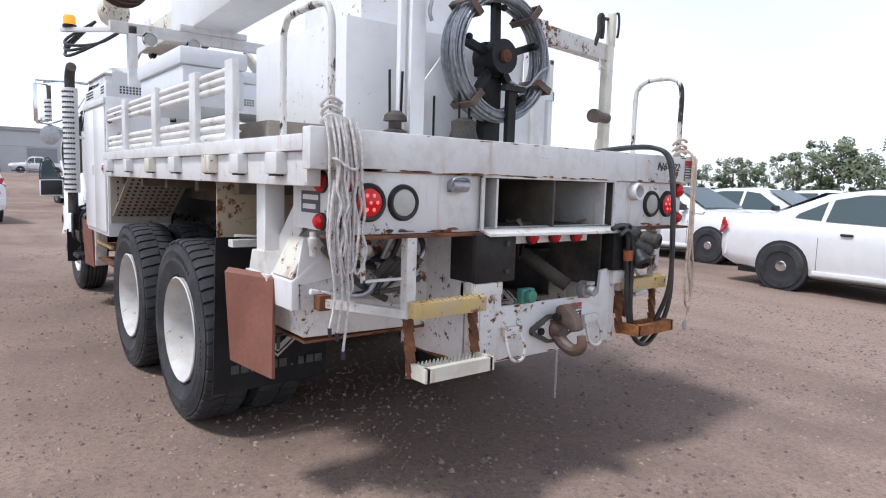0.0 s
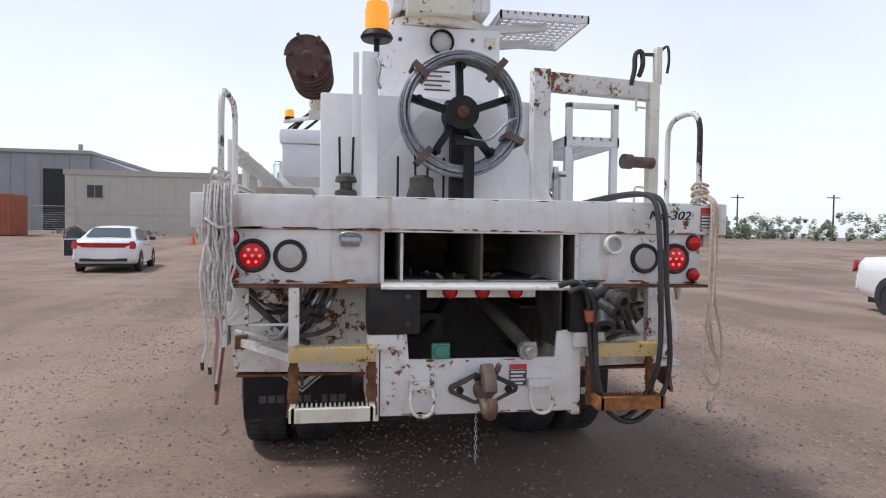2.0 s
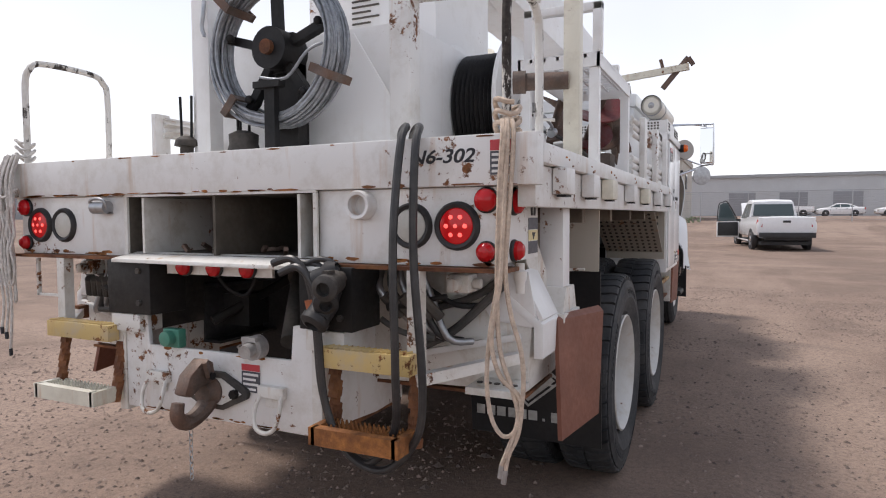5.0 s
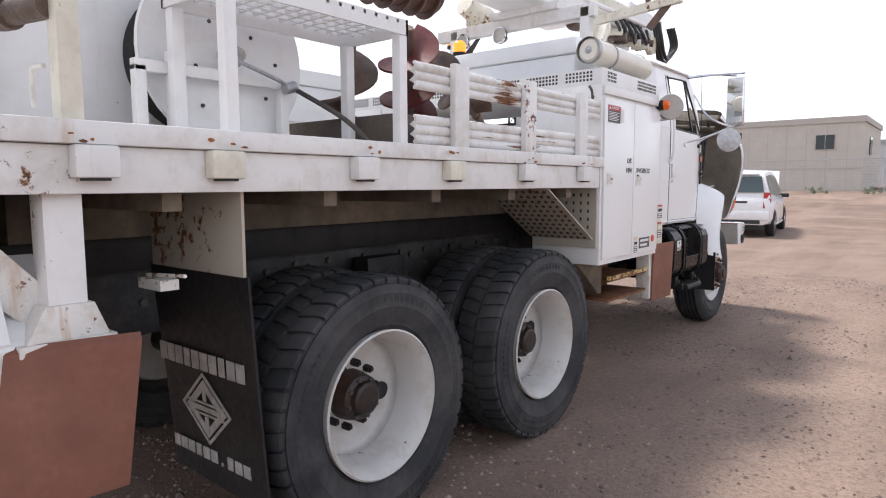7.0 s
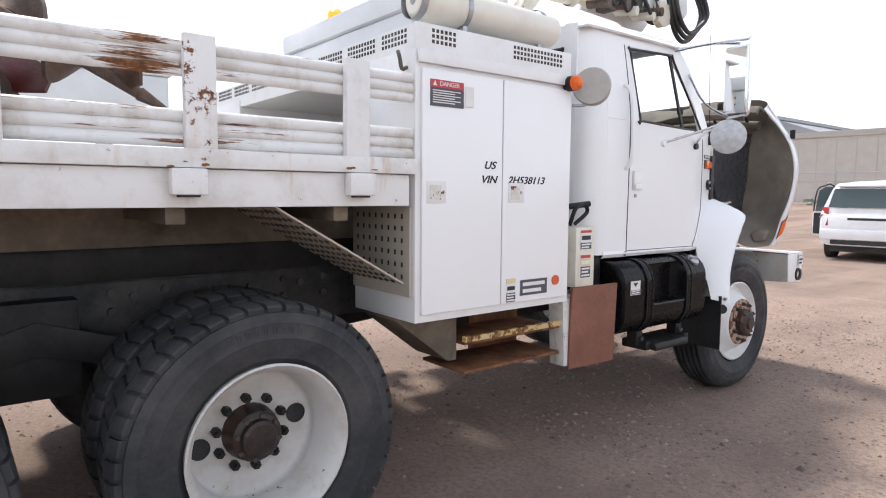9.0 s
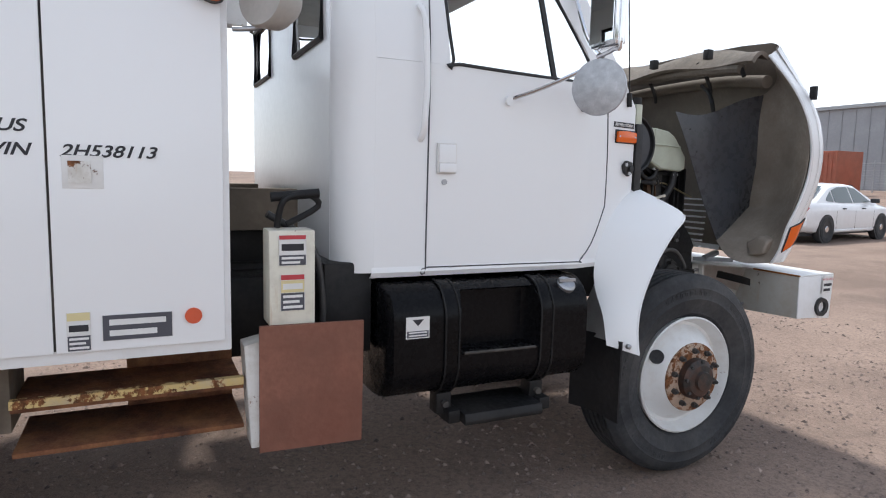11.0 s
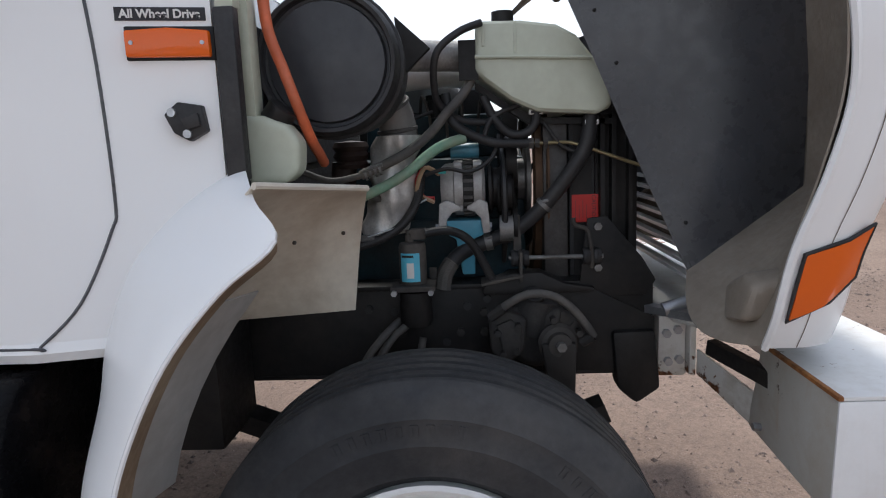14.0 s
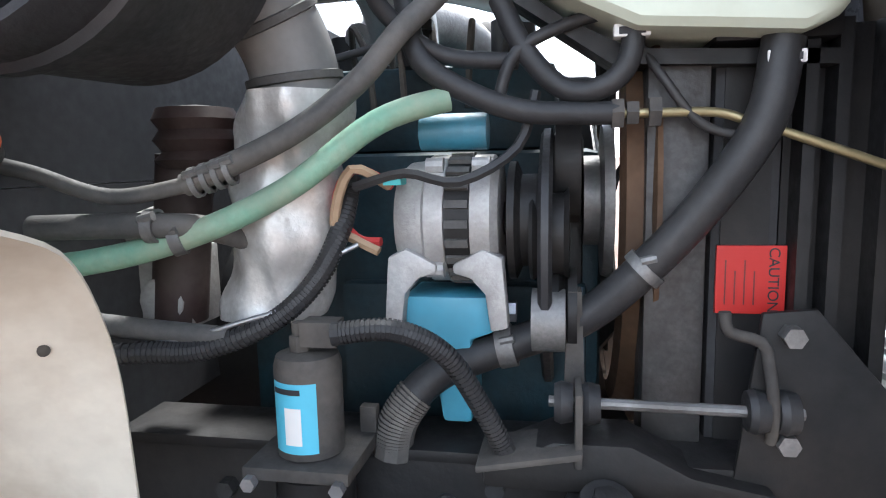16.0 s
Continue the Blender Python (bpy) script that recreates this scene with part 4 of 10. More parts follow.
# steps
for side, xs in ((-1, (-0.795, -0.462)), (1, (0.545, 0.84))):
    ladder = part("rear_step_frame", Shape().box((xs[0] - 0.022, -0.03, 0.87), (xs[0] + 0.022, 0.012, 1.188)), W_WORN, truck, "white step frame, rusted through below")
    part("post", Shape().box((xs[1] - 0.022, -0.03, 0.87), (xs[1] + 0.022, 0.012, 1.188)), W_WORN, ladder)
    lower = 0.64 if side < 0 else 0.65
    for x in xs:
        s = Shape()
        for k in range(9):
            z0 = 0.868 - (0.868 - lower) * k / 9
            s.prism([(x + 0.021 * math.cos(0.5 * k + a) * 1.2, -0.01 - 0.05 * k / 9 * (0.7 if side < 0 else 0.2) + 0.018 * math.sin(0.5 * k + a), z0) for a in (0.78, 2.36, 3.93, 5.5)], (0, -0.008, -(0.868 - lower) / 9 - 0.004))
        part("rusted_post", s, RUSTED, ladder, "twisted rusty lower post")
    tread = Shape().box((xs[0] - 0.015, -0.085, 0.875), (xs[1] + 0.015, -0.035, 0.938))
    for k in range(14):
        x = xs[0] + (xs[1] - xs[0]) * (k + 0.5) / 14
        tread.beam((x - 0.012, -0.083, 0.941), (x + 0.012, -0.037, 0.941), 0.006, 0.008)
    part("upper_tread", tread, YELLOW, ladder, "yellow grip tread, worn to rust", bevel=0.003)
    low = Shape().box((xs[0] + 0.0, -0.15, lower), (xs[1] + 0.0, -0.12, lower + 0.055)).box((xs[0], -0.12, lower + 0.02), (xs[1], -0.03, lower + 0.032)).box((xs[0] - 0.01, -0.15, lower), (xs[0] + 0.012, -0.02, lower + 0.055)).box((xs[1] - 0.012, -0.15, lower), (xs[1] + 0.01, -0.02, lower + 0.055))
    for j in range(5):
        for k in range(16):
            x, y = xs[0] + 0.02 + (xs[1] - xs[0] - 0.04) * k / 15, -0.115 + 0.02 * j
            low.cyl((x, y, lower + 0.032), (x, y, lower + 0.052), 0.007, 0.003, n=5)
    part("lower_tread", low, CREAM if side < 0 else SCALE, ladder, "worn cream serrated step" if side < 0 else "rusted serrated step", bevel=0.0)
part("brace_bar", Shape().beam((-0.795, -0.02, 0.885), (-1.04, 0.22, 0.915), 0.035, 0.035), W_WORN, truck, "white brace with a rusty end")
part("brace_end", Shape().box((-1.07, 0.20, 0.885), (-1.02, 0.25, 0.945)), RUSTED, truck)
part("brace_bar", Shape().beam((0.84, -0.02, 0.85), (1.08, 0.24, 0.89), 0.035, 0.035), W_WORN, truck)
part("thin_rail", Shape().box((-0.995, 0.0, 1.02), (-0.80, 0.012, 1.03)).box((-1.0, 0.0, 1.02), (-0.985, 0.012, 1.18)), W_WORN, truck)
part("side_tread", Shape().box((0.93, 0.15, 0.775), (1.10, 0.30, 0.80)), W_WORN, truck, "small white grip tread", bevel=0.004)
for k in range(5):
    part("grip_hole", Shape().cyl((0.955 + 0.03 * k, 0.22, 0.795), (0.955 + 0.03 * k, 0.22, 0.803), 0.011, n=10), DUSTY, truck)
for x in (-0.470, 0.500):
    part("cheek_plate", Shape().box((x - 0.005, 0.035, 0.615), (x + 0.005, 0.50, 1.18)), W_BED, truck, "white cheek plate beside the hitch", bevel=0.002)
    part("rust_scale", Shape().prism([(x + math.copysign(0.0055, x), 0.04, 0.615), (x + math.copysign(0.0055, x), 0.49, 0.615), (x + math.copysign(0.0055, x), 0.49, 0.628), (x + math.copysign(0.0055, x), 0.30, 0.622), (x + math.copysign(0.0055, x), 0.15, 0.634), (x + math.copysign(0.0055, x), 0.04, 0.626)], (math.copysign(0.001, x), 0, 0)), RUSTED, truck)
for side in (1, -1):
    for k in range(5):
        x0 = side * (0.62 + 0.035 * k)
        part("hydraulic_hose", Shape().tube([(x0, 0.16, 1.17), (x0 + side * 0.03, 0.10 + 0.02 * k, 1.10), (x0 + side * 0.10, 0.17, 1.0 - 0.012 * k), (x0 + side * 0.16, 0.24, 0.93)], 0.012), HOSE if k % 2 else STEEL, truck)
        part("hose_fitting", Shape().cyl((x0 + side * 0.04, 0.10, 1.09), (x0 + side * 0.09, 0.14, 1.02), 0.018, n=8), DUSTY, truck)

# hitch plate
hitch = part("hitch_plate", Shape().prism([(-0.425, -0.02, 0.62), (0.465, -0.02, 0.62), (0.475, -0.02, 1.0), (0.38, -0.02, 0.985), (0.37, -0.02, 0.868), (-0.30, -0.02, 0.868), (-0.31, -0.02, 0.985), (-0.425, -0.02, 1.0)], (0, 0.018, 0)), W_BED, truck, "white hitch plate with chipped edges", bevel=0.003)
for x in (-0.45, 0.475):
    part("hitch_post", Shape().box((x - 0.02, -0.022, 0.60), (x + 0.02, 0.03, 1.19)), W_WORN, truck, bevel=0.003)
for x0, x1 in ((-0.485, -0.255), (0.43, 0.635)):
    bx = part("light_housing", Shape().box((x0, -0.05, 0.985), (x1, 0.12, 1.19)), BLACK, truck, "black steel housing", bevel=0.006)
    for z in (1.03, 1.15):
        part("bolt", Shape().cyl(((x0 + x1) / 2 + 0.06, -0.051, z), ((x0 + x1) / 2 + 0.06, -0.06, z), 0.012, n=6), DUSTY, bx)
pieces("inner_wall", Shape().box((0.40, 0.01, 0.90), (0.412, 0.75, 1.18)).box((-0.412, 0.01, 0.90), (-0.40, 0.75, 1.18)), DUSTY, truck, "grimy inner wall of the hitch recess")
for x0, x1 in ((-0.475, -0.32), (0.45, 0.60)):
    part("housing_bracket", Shape().box((x0, -0.045, 0.915), (x1, 0.06, 0.983)), W_WORN, truck, bevel=0.005)
# Added dark sheet that stands for the shade deep in the open recess
part("recess_shade_sheet", Shape().box((-0.40, 0.72, 0.60), (0.40, 0.73, 1.2)), DARK, truck)
part("lift_cylinder", Shape().cyl((0.06, 0.45, 1.16), (0.27, 0.10, 0.90), 0.035, n=14).cyl((0.05, 0.47, 1.17), (0.10, 0.38, 1.1), 0.05, n=14), DUSTY, truck)
part("inner_clutter", Shape().box((-0.24, 0.30, 0.90), (-0.10, 0.42, 1.03)).cyl((-0.2, 0.2, 0.93), (-0.05, 0.5, 1.08), 0.02).tube([(-0.1, 0.1, 1.17), (-0.06, 0.14, 1.08), (0.0, 0.18, 1.05), (0.05, 0.2, 1.15)], 0.008), BLACK, truck)
for x in (-0.117, 0.03, 0.183):
    bulb_lens(Matrix.Translation((x, -0.005, 1.168)) @ BACK, 0.034)
part("lamp_bar", Shape().box((-0.22, 0.0, 1.14), (0.28, 0.012, 1.198)), W_WORN, truck)
part("electric_socket", Shape().box((-0.20, -0.045, 0.872), (-0.12, -0.01, 0.94)).cyl((-0.16, -0.045, 0.908), (-0.16, -0.075, 0.908), 0.028, n=16), simple("green_plastic", (0.05, 0.27, 0.19), 0.5, dirt=(0.1, 0.12, 0.1), dirt_amount=0.5), truck, "green plastic trailer socket", bevel=0.004)
part("air_coupling", Shape().cyl((0.235, -0.02, 0.905), (0.235, -0.06, 0.905), 0.042, n=18).cyl((0.235, -0.06, 0.905), (0.24, -0.10, 0.90), 0.024, n=14).box((0.205, -0.075, 0.93), (0.265, -0.05, 0.945)), ALU, truck, "cast air coupling")
for x in (-0.243, 0.297):
    ring = part("tow_ring", Shape().tube([(x - 0.042, -0.035, 0.755), (x - 0.052, -0.06, 0.70), (x - 0.04, -0.075, 0.645), (x, -0.08, 0.628), (x + 0.04, -0.075, 0.645), (x + 0.052, -0.06, 0.70), (x + 0.042, -0.035, 0.755)], 0.0075), W_RUSTY, truck, "chipped white tow ring with rust")
    part("ring_bracket", Shape().box((x - 0.055, -0.045, 0.735), (x + 0.055, -0.02, 0.775)).box((x - 0.035, -0.03, 0.70), (x + 0.035, -0.02, 0.74)), W_WORN, ring, bevel=0.004)
hook = part("pintle_hook", Shape().lathe([(0.0, 0.0), (0.050, 0.0), (0.052, -0.015), (0.042, -0.025), (0.036, -0.05), (0.0, -0.055)], (0.035, -0.04, 0.735), (0, 1, 0), 20), AUGER, truck, "rusty pintle hook on a diamond flange")
part("flange", Shape().prism([(-0.118, -0.022, 0.752), (-0.125, -0.022, 0.735), (-0.118, -0.022, 0.718), (-0.01, -0.022, 0.668), (0.08, -0.022, 0.668), (0.188, -0.022, 0.718), (0.195, -0.022, 0.735), (0.188, -0.022, 0.752), (0.08, -0.022, 0.802), (-0.01, -0.022, 0.802)], (0, -0.020, 0)), DUSTY, hook, "dark grease-edged flange", bevel=0.004)
part("flange_face", Shape().prism([(-0.102, -0.042, 0.735), (-0.01, -0.042, 0.688), (0.08, -0.042, 0.688), (0.172, -0.042, 0.735), (0.08, -0.042, 0.782), (-0.01, -0.042, 0.782)], (0, -0.003, 0)), W_WORN, hook)
part("lower_jaw", Shape().tube([(0.035, -0.06, 0.70), (0.035, -0.11, 0.665), (0.036, -0.165, 0.655), (0.037, -0.20, 0.685), (0.037, -0.195, 0.73)], lambda i: 0.034 - 0.0008 * i, n=10), AUGER, hook, "rusty lower jaw")
part("upper_latch", Shape().prism([(0.008, -0.05, 0.775), (0.008, -0.06, 0.845), (0.008, -0.10, 0.862), (0.008, -0.165, 0.815), (0.008, -0.19, 0.755), (0.008, -0.16, 0.74), (0.008, -0.12, 0.765)], (0.056, 0, 0)), AUGER, hook, bevel=0.010)
part("latch_pin", Shape().cyl((-0.012, -0.085, 0.80), (0.085, -0.085, 0.80), 0.013, n=12).cyl((-0.016, -0.085, 0.80), (-0.008, -0.085, 0.80), 0.02, n=12), BLACK, hook)
part("latch_lever", Shape().beam((0.07, -0.09, 0.80), (0.085, -0.12, 0.86), 0.014, 0.022), AUGER, hook)
for x in (-0.075, 0.145):
    part("bolt", Shape().cyl((x, -0.044, 0.735), (x, -0.062, 0.735), 0.017, n=6), BLACK, hook)
for k in range(11):
    z = 0.635 - 0.020 * k
    part("chain_link", Shape().tube([(-0.012 + 0.006 * math.cos(a) * (1 if k % 2 else 0.2), -0.10 + 0.006 * math.cos(a) * (0.2 if k % 2 else 1), z + 0.013 * math.sin(a)) for a in [math.pi * j / 4 for j in range(8)]], 0.002, n=4, smooth=0, closed=True), STEEL, hook)


def decal(at, w, h, rows, parent=None, name="warning_label", label="warning label with unreadable small print"):
    """A flat sign: rows of (height share, material, (text lines) or None). Faces local +z."""
    base = part(name, Shape().box((-w / 2, -h / 2, 0), (w / 2, h / 2, 0.0015)), LABEL_W, parent or truck, label, at=at)
    top = h / 2
    for share, m, lines in rows:
        hh = h * share
        part("field", Shape().box((-w / 2 + 0.002, top - hh + 0.001, 0.0015), (w / 2 - 0.002, top - 0.001, 0.003)), m, base)
        for k in range(lines):
            y = top - hh * (k + 0.7) / (lines + 0.4)
            part("print_bar", Shape().box((-w * 0.40, y - hh * 0.14 / max(1, lines) * 1.6, 0.003), (w * (0.40 - 0.13 * (k % 2)), y + hh * 0.14 / max(1, lines) * 1.6, 0.0036)), LABEL_W if m is not LABEL_W else INK, base)
        top -= hh


decal(on_rear(0.197, -0.0215, 0.79), 0.085, 0.10, ((0.25, LABEL_R, 0), (0.75, LABEL_K, 4)))
decal(on_rear(1.115, -0.0135, 1.515), 0.07, 0.10, ((0.32, LABEL_R, 0), (0.68, LABEL_K, 4)))
m = on_side(1.1095, 0.298, 1.325)
sg = part("warning_sign", Shape().box((-0.05, -0.10, 0), (0.05, 0.10, 0.0015)), LABEL_W, truck, "crush hazard sign with pictogram", at=m)
lettering("sign_text", "DANGER", 0.020, LABEL_W, sg, pose(0, 0.091, 0.003), extrude=0.0005)
part("field", Shape().box((-0.049, 0.082, 0.0015), (0.049, 0.10, 0.0028)), LABEL_R, sg)
part("field", Shape().box((-0.049, -0.02, 0.0015), (0.049, 0.018, 0.003)), LABEL_K, sg)
part("field", Shape().box((-0.049, -0.098, 0.0015), (0.049, -0.058, 0.003)), LABEL_K, sg)
part("field", Shape().box((-0.049, -0.056, 0.0015), (0.049, -0.022, 0.003)), LABEL_Y, sg)
part("pictogram", Shape().prism([(-0.03, 0.075, 0.0015), (-0.012, 0.075, 0.0015), (-0.004, 0.025, 0.0015), (-0.022, 0.025, 0.0015)], (0, 0, 0.002)), INK, sg)
part("arrow_mark", Shape().prism([(-0.015, -0.03, 0.003), (0.02, -0.03, 0.003), (0.0, -0.053, 0.003)], (0, 0, 0.001)), INK, sg)
part("pictogram", Shape().prism([(0.012, 0.075, 0.0015), (0.03, 0.075, 0.0015), (0.022, 0.025, 0.0015), (0.004, 0.025, 0.0015)], (0, 0, 0.002)), INK, sg)
decal(Matrix.Translation((-1.1095, 0.20, 1.315)) @ pose(0, 0, 0, 90, 0, -90), 0.16, 0.085, ((1.0, LABEL_K, 2),), name="maker_plate", label="grey metal plate with worn print")
lettering("unit_number", "N6-302", 0.056, INK, truck, on_rear(0.925, -0.0125, 1.522), shear=0.25, bold=0.001, label="black stencilled unit number", sx=1.22)

# handrail hoops
for side in (1, -1):
    x0, x1 = side * 1.108, side * 1.112
    far = 0.36 if side > 0 else 0.45
    part("handrail", Shape().tube([(x0, 0.05, 1.55), (x0, 0.05, 1.75), (x0, 0.05, 1.93), (x0, 0.07, 2.0), (x0, 0.13, 2.035), (x1, far - 0.08, 2.035), (x1, far - 0.02, 2.0), (x1, far, 1.93), (x1, far, 1.56)], 0.0138, n=10), RAIL_P, truck, "tubular grab rail with paint flaked to dark metal")

# ---- truck: bed equipment ----
part("pedestal_box", Shape().box((-0.71, 0.66, 1.55), (0.45, 1.75, 2.165)), W_BODY, truck, "white turret pedestal box", bevel=0.01)
part("pedestal_gusset", Shape().prism([(-0.60, 0.58, 1.55), (0.60, 0.58, 1.55), (0.24, 0.58, 2.12), (-0.14, 0.58, 2.12)], (0, 0.012, 0)), W_BODY, truck, bevel=0.003)
tur = part("turret_column", Shape().box((-0.375, 1.10, 2.166), (0.375, 1.80, 2.69)), W_BODY, truck, "white turret column with a number plate", bevel=0.012)
for k in range(6):
    part("louvre", Shape().box((-0.10, 1.092, 2.30 + 0.028 * k), (0.06 - 0.05 * (k % 2), 1.099, 2.308 + 0.028 * k)), DUSTY, tur)
for x, z in ((-0.25, 2.60), (-0.30, 2.20), (0.20, 2.62), (0.31, 2.58), (0.30, 2.24)):
    part("bolt", Shape().cyl((x, 1.10, z), (x, 1.09, z), 0.012, n=8), DUSTY, tur)
decal(on_rear(0.31, 1.098, 2.61), 0.07, 0.06, ((1.0, LABEL_Y, 3),), tur)
part("turntable", Shape().lathe([(0.0, 2.692), (0.36, 2.692), (0.37, 2.70), (0.37, 2.75), (0.30, 2.76), (0.30, 2.83), (0.0, 2.83)], (0, 1.42, 0), (0, 0, 1), 36), CREAM, truck, "rust-stained turntable ring")
pieces("turret_head", Shape().box((-0.30, 1.05, 2.78), (-0.24, 2.0, 3.3)).box((0.24, 1.05, 2.78), (0.30, 2.0, 3.3)).box((-0.24, 1.05, 2.78), (0.24, 1.12, 3.0)), W_BODY, truck, "white turret head plates", bevel=0.01)
part("winch", Shape().box((-0.22, 1.0, 2.74), (0.18, 1.12, 2.84)).cyl((-0.20, 1.08, 2.92), (0.20, 1.08, 2.92), 0.09), CREAM, truck, bevel=0.01)
wl = part("work_lamp", Shape().lathe([(0.072, 0.0), (0.075, -0.03), (0.066, -0.036), (0.062, -0.01)], (0.0, 1.07, 2.585), (0, 1, 0), 24).lathe([(0.0, 0.05), (0.05, 0.04), (0.07, 0.0)], (0, 1.07, 2.585), (0, 1, 0), 24), BLACK_GLOSS, truck, "round black-rimmed work lamp")
part("lens", Shape().lathe([(0.064, -0.012), (0.03, -0.022), (0.0, -0.026)], (0, 1.07, 2.585), (0, 1, 0), 24), CLEAR_LENS, wl)


def grating(x0, x1, y0, y1, z, material, name, parent, label="", bars=(14, 6), frame_h=0.05):
    """An open grid: frame and crossing bars."""
    s = Shape()
    s.box((x0, y0, z - frame_h), (x1, y0 + 0.012, z)).box((x0, y1 - 0.012, z - frame_h), (x1, y1, z)).box((x0, y0, z - frame_h), (x0 + 0.012, y1, z)).box((x1 - 0.012, y0, z - frame_h), (x1, y1, z))
    for k in range(1, bars[0]):
        x = x0 + (x1 - x0) * k / bars[0]
        s.box((x - 0.006, y0, z - 0.02), (x + 0.006, y1, z - 0.004))
    for k in range(1, bars[1]):
        y = y0 + (y1 - y0) * k / bars[1]
        s.box((x0, y - 0.006, z - 0.018), (x1, y + 0.006, z - 0.006))
    return pieces(name, s, material, parent, label, under="grate_bar")


g = grating(0.40, 1.0, 1.20, 1.85, 2.86, W_BODY, "turret_platform", truck, "white grated operator step on the turret", (12, 10))
pieces("platform_arm", Shape().beam((0.25, 1.3, 2.74), (0.75, 1.35, 2.815), 0.05, 0.05).beam((0.25, 1.7, 2.74), (0.75, 1.72, 2.815), 0.05, 0.05), W_BODY, g)
# pole with beacon
part("rear_pole", Shape().box((-0.50, 0.43, 1.55), (-0.42, 0.51, 2.33)).box((-0.545, 0.455, 1.60), (-0.515, 0.485, 2.33)), W_BODY, truck, "white square pole", bevel=0.004)
bc = part("beacon", Shape().cyl((-0.425, 0.52, 2.33), (-0.425, 0.52, 2.42), 0.015).lathe([(0.0, 2.41), (0.075, 2.41), (0.085, 2.425), (0.075, 2.445), (0.06, 2.46)], (-0.425, 0.52, 0), (0, 0, 1), 24), BLACK, truck, "amber warning beacon")
part("lens", Shape().lathe([(0.062, 2.455), (0.064, 2.55), (0.055, 2.60), (0.0, 2.615)], (-0.425, 0.52, 0), (0, 0, 1), 24), AMBER_LIT, bc)
part("snap_chain", Shape().tube([(-0.43, 0.42, 2.30), (-0.415, 0.40, 2.24), (-0.425, 0.40, 2.18), (-0.41, 0.40, 2.14)], 0.009, n=6), STEEL, truck)
for x, y, h in ((-0.575, 0.44, 0.20), (-0.20, 0.40, 0.16)):
    a = part("spool_anchor", Shape().lathe([(0.035, 1.55), (0.035, 1.60), (0.055, 1.605), (0.055, 1.63), (0.03, 1.64), (0.03, 1.67), (0.055, 1.675), (0.05, 1.70), (0.025, 1.72), (0.0, 1.72)] if x < -0.4 else [(0.07, 1.55), (0.075, 1.61), (0.06, 1.66), (0.062, 1.70), (0.03, 1.715), (0.0, 1.715)], (x, y, 0), (0, 0, 1), 18), DUSTY, truck, "dirty grey deck fitting")
    for k in (-1, 1):
        part("rod", Shape().cyl((x + 0.03 * k, y, 1.70), (x + 0.035 * k, y, 1.70 + h), 0.006, n=8), BLACK, a)
for x in (-0.31, -0.07, 0.06):
    part("rod", Shape().cyl((x, 0.50, 1.55), (x, 0.50, 1.82), 0.006, n=8), BLACK, truck)

# wire reel on its stand
reel = thing("wire_coil_reel", "coil of galvanised strand on a black spider reel", "cable reel")
RC = Vector((-0.005, 0.385, 2.03))
sp = Shape()
for k in range(5):
    a = 2 * math.pi * k / 5 + 0.35
    d = Vector((math.cos(a), 0, math.sin(a)))
    sp.beam(RC + d * 0.03 + Vector((0, 0.02, 0)), RC + d * 0.29 + Vector((0, 0.02, 0)), 0.035, 0.04, (0, 1, 0))
    sp.ball(RC + d * 0.235 + Vector((0.01, -0.03, 0)), 0.018, 0.018, 0.018, 10)
    sp.cyl(RC + d * 0.235 + Vector((0, 0.02, 0)), RC + d * 0.235 + Vector((0.01, -0.03, 0)), 0.008, n=8)
sp.cyl(RC + Vector((0, -0.05, 0)), RC + Vector((0, 0.10, 0)), 0.085, n=20).box(RC + Vector((-0.07, 0.02, -0.09)), RC + Vector((0.07, 0.10, 0.07)))
pieces("spider_arm", sp, BLACK, reel, "black arm of a five-armed spider")
part("hub_cap", Shape().cyl(RC + Vector((0, -0.07, 0)), RC + Vector((0, -0.05, 0)), 0.03, n=14), RUSTED, reel)
rng = random.Random(3)
for k in range(26):
    rr, off = rng.uniform(0.262, 0.315), rng.uniform(-0.055, 0.055)
    ecc = (rng.uniform(-0.008, 0.008), rng.uniform(-0.008, 0.008))
    pts = [RC + Vector((rr * math.cos(a) + ecc[0], off + 0.008 * math.sin(2 * a + k), rr * math.sin(a) + ecc[1])) for a in [2 * math.pi * i / 28 for i in range(28)]]
    part("strand_turn", Shape().tube(pts, 0.0065, n=6, smooth=2, closed=True), WIRE, reel)
for a in (0.9, 2.4, 4.0, 5.85):
    d, t = Vector((math.cos(a), 0, math.sin(a))), Vector((-math.sin(a), 0, math.cos(a)))
    s = Shape()
    for dr, dy in ((0.335, 0), (0.25, 0)):
        s.beam(RC + d * dr + Vector((0, -0.075, 0)), RC + d * dr + Vector((0, 0.075, 0)), 0.034, 0.008, tuple(d))
    s.beam(RC + d * 0.245 + Vector((0, -0.075, 0)), RC + d * 0.34 + Vector((0, -0.075, 0)), 0.034, 0.008, (0, 1, 0)).beam(RC + d * 0.245 + Vector((0, 0.075, 0)), RC + d * 0.34 + Vector((0, 0.075, 0)), 0.034, 0.008, (0, 1, 0))
    part("strap", s, AUGER, reel, "brown binding strap")
part("loose_end", Shape().tube([RC + Vector((0.28, -0.07, -0.02)), RC + Vector((0.22, -0.09, -0.05)), RC + Vector((0.12, -0.09, -0.14)), RC + Vector((0.0, -0.10, -0.13))], 0.006), WIRE, reel)
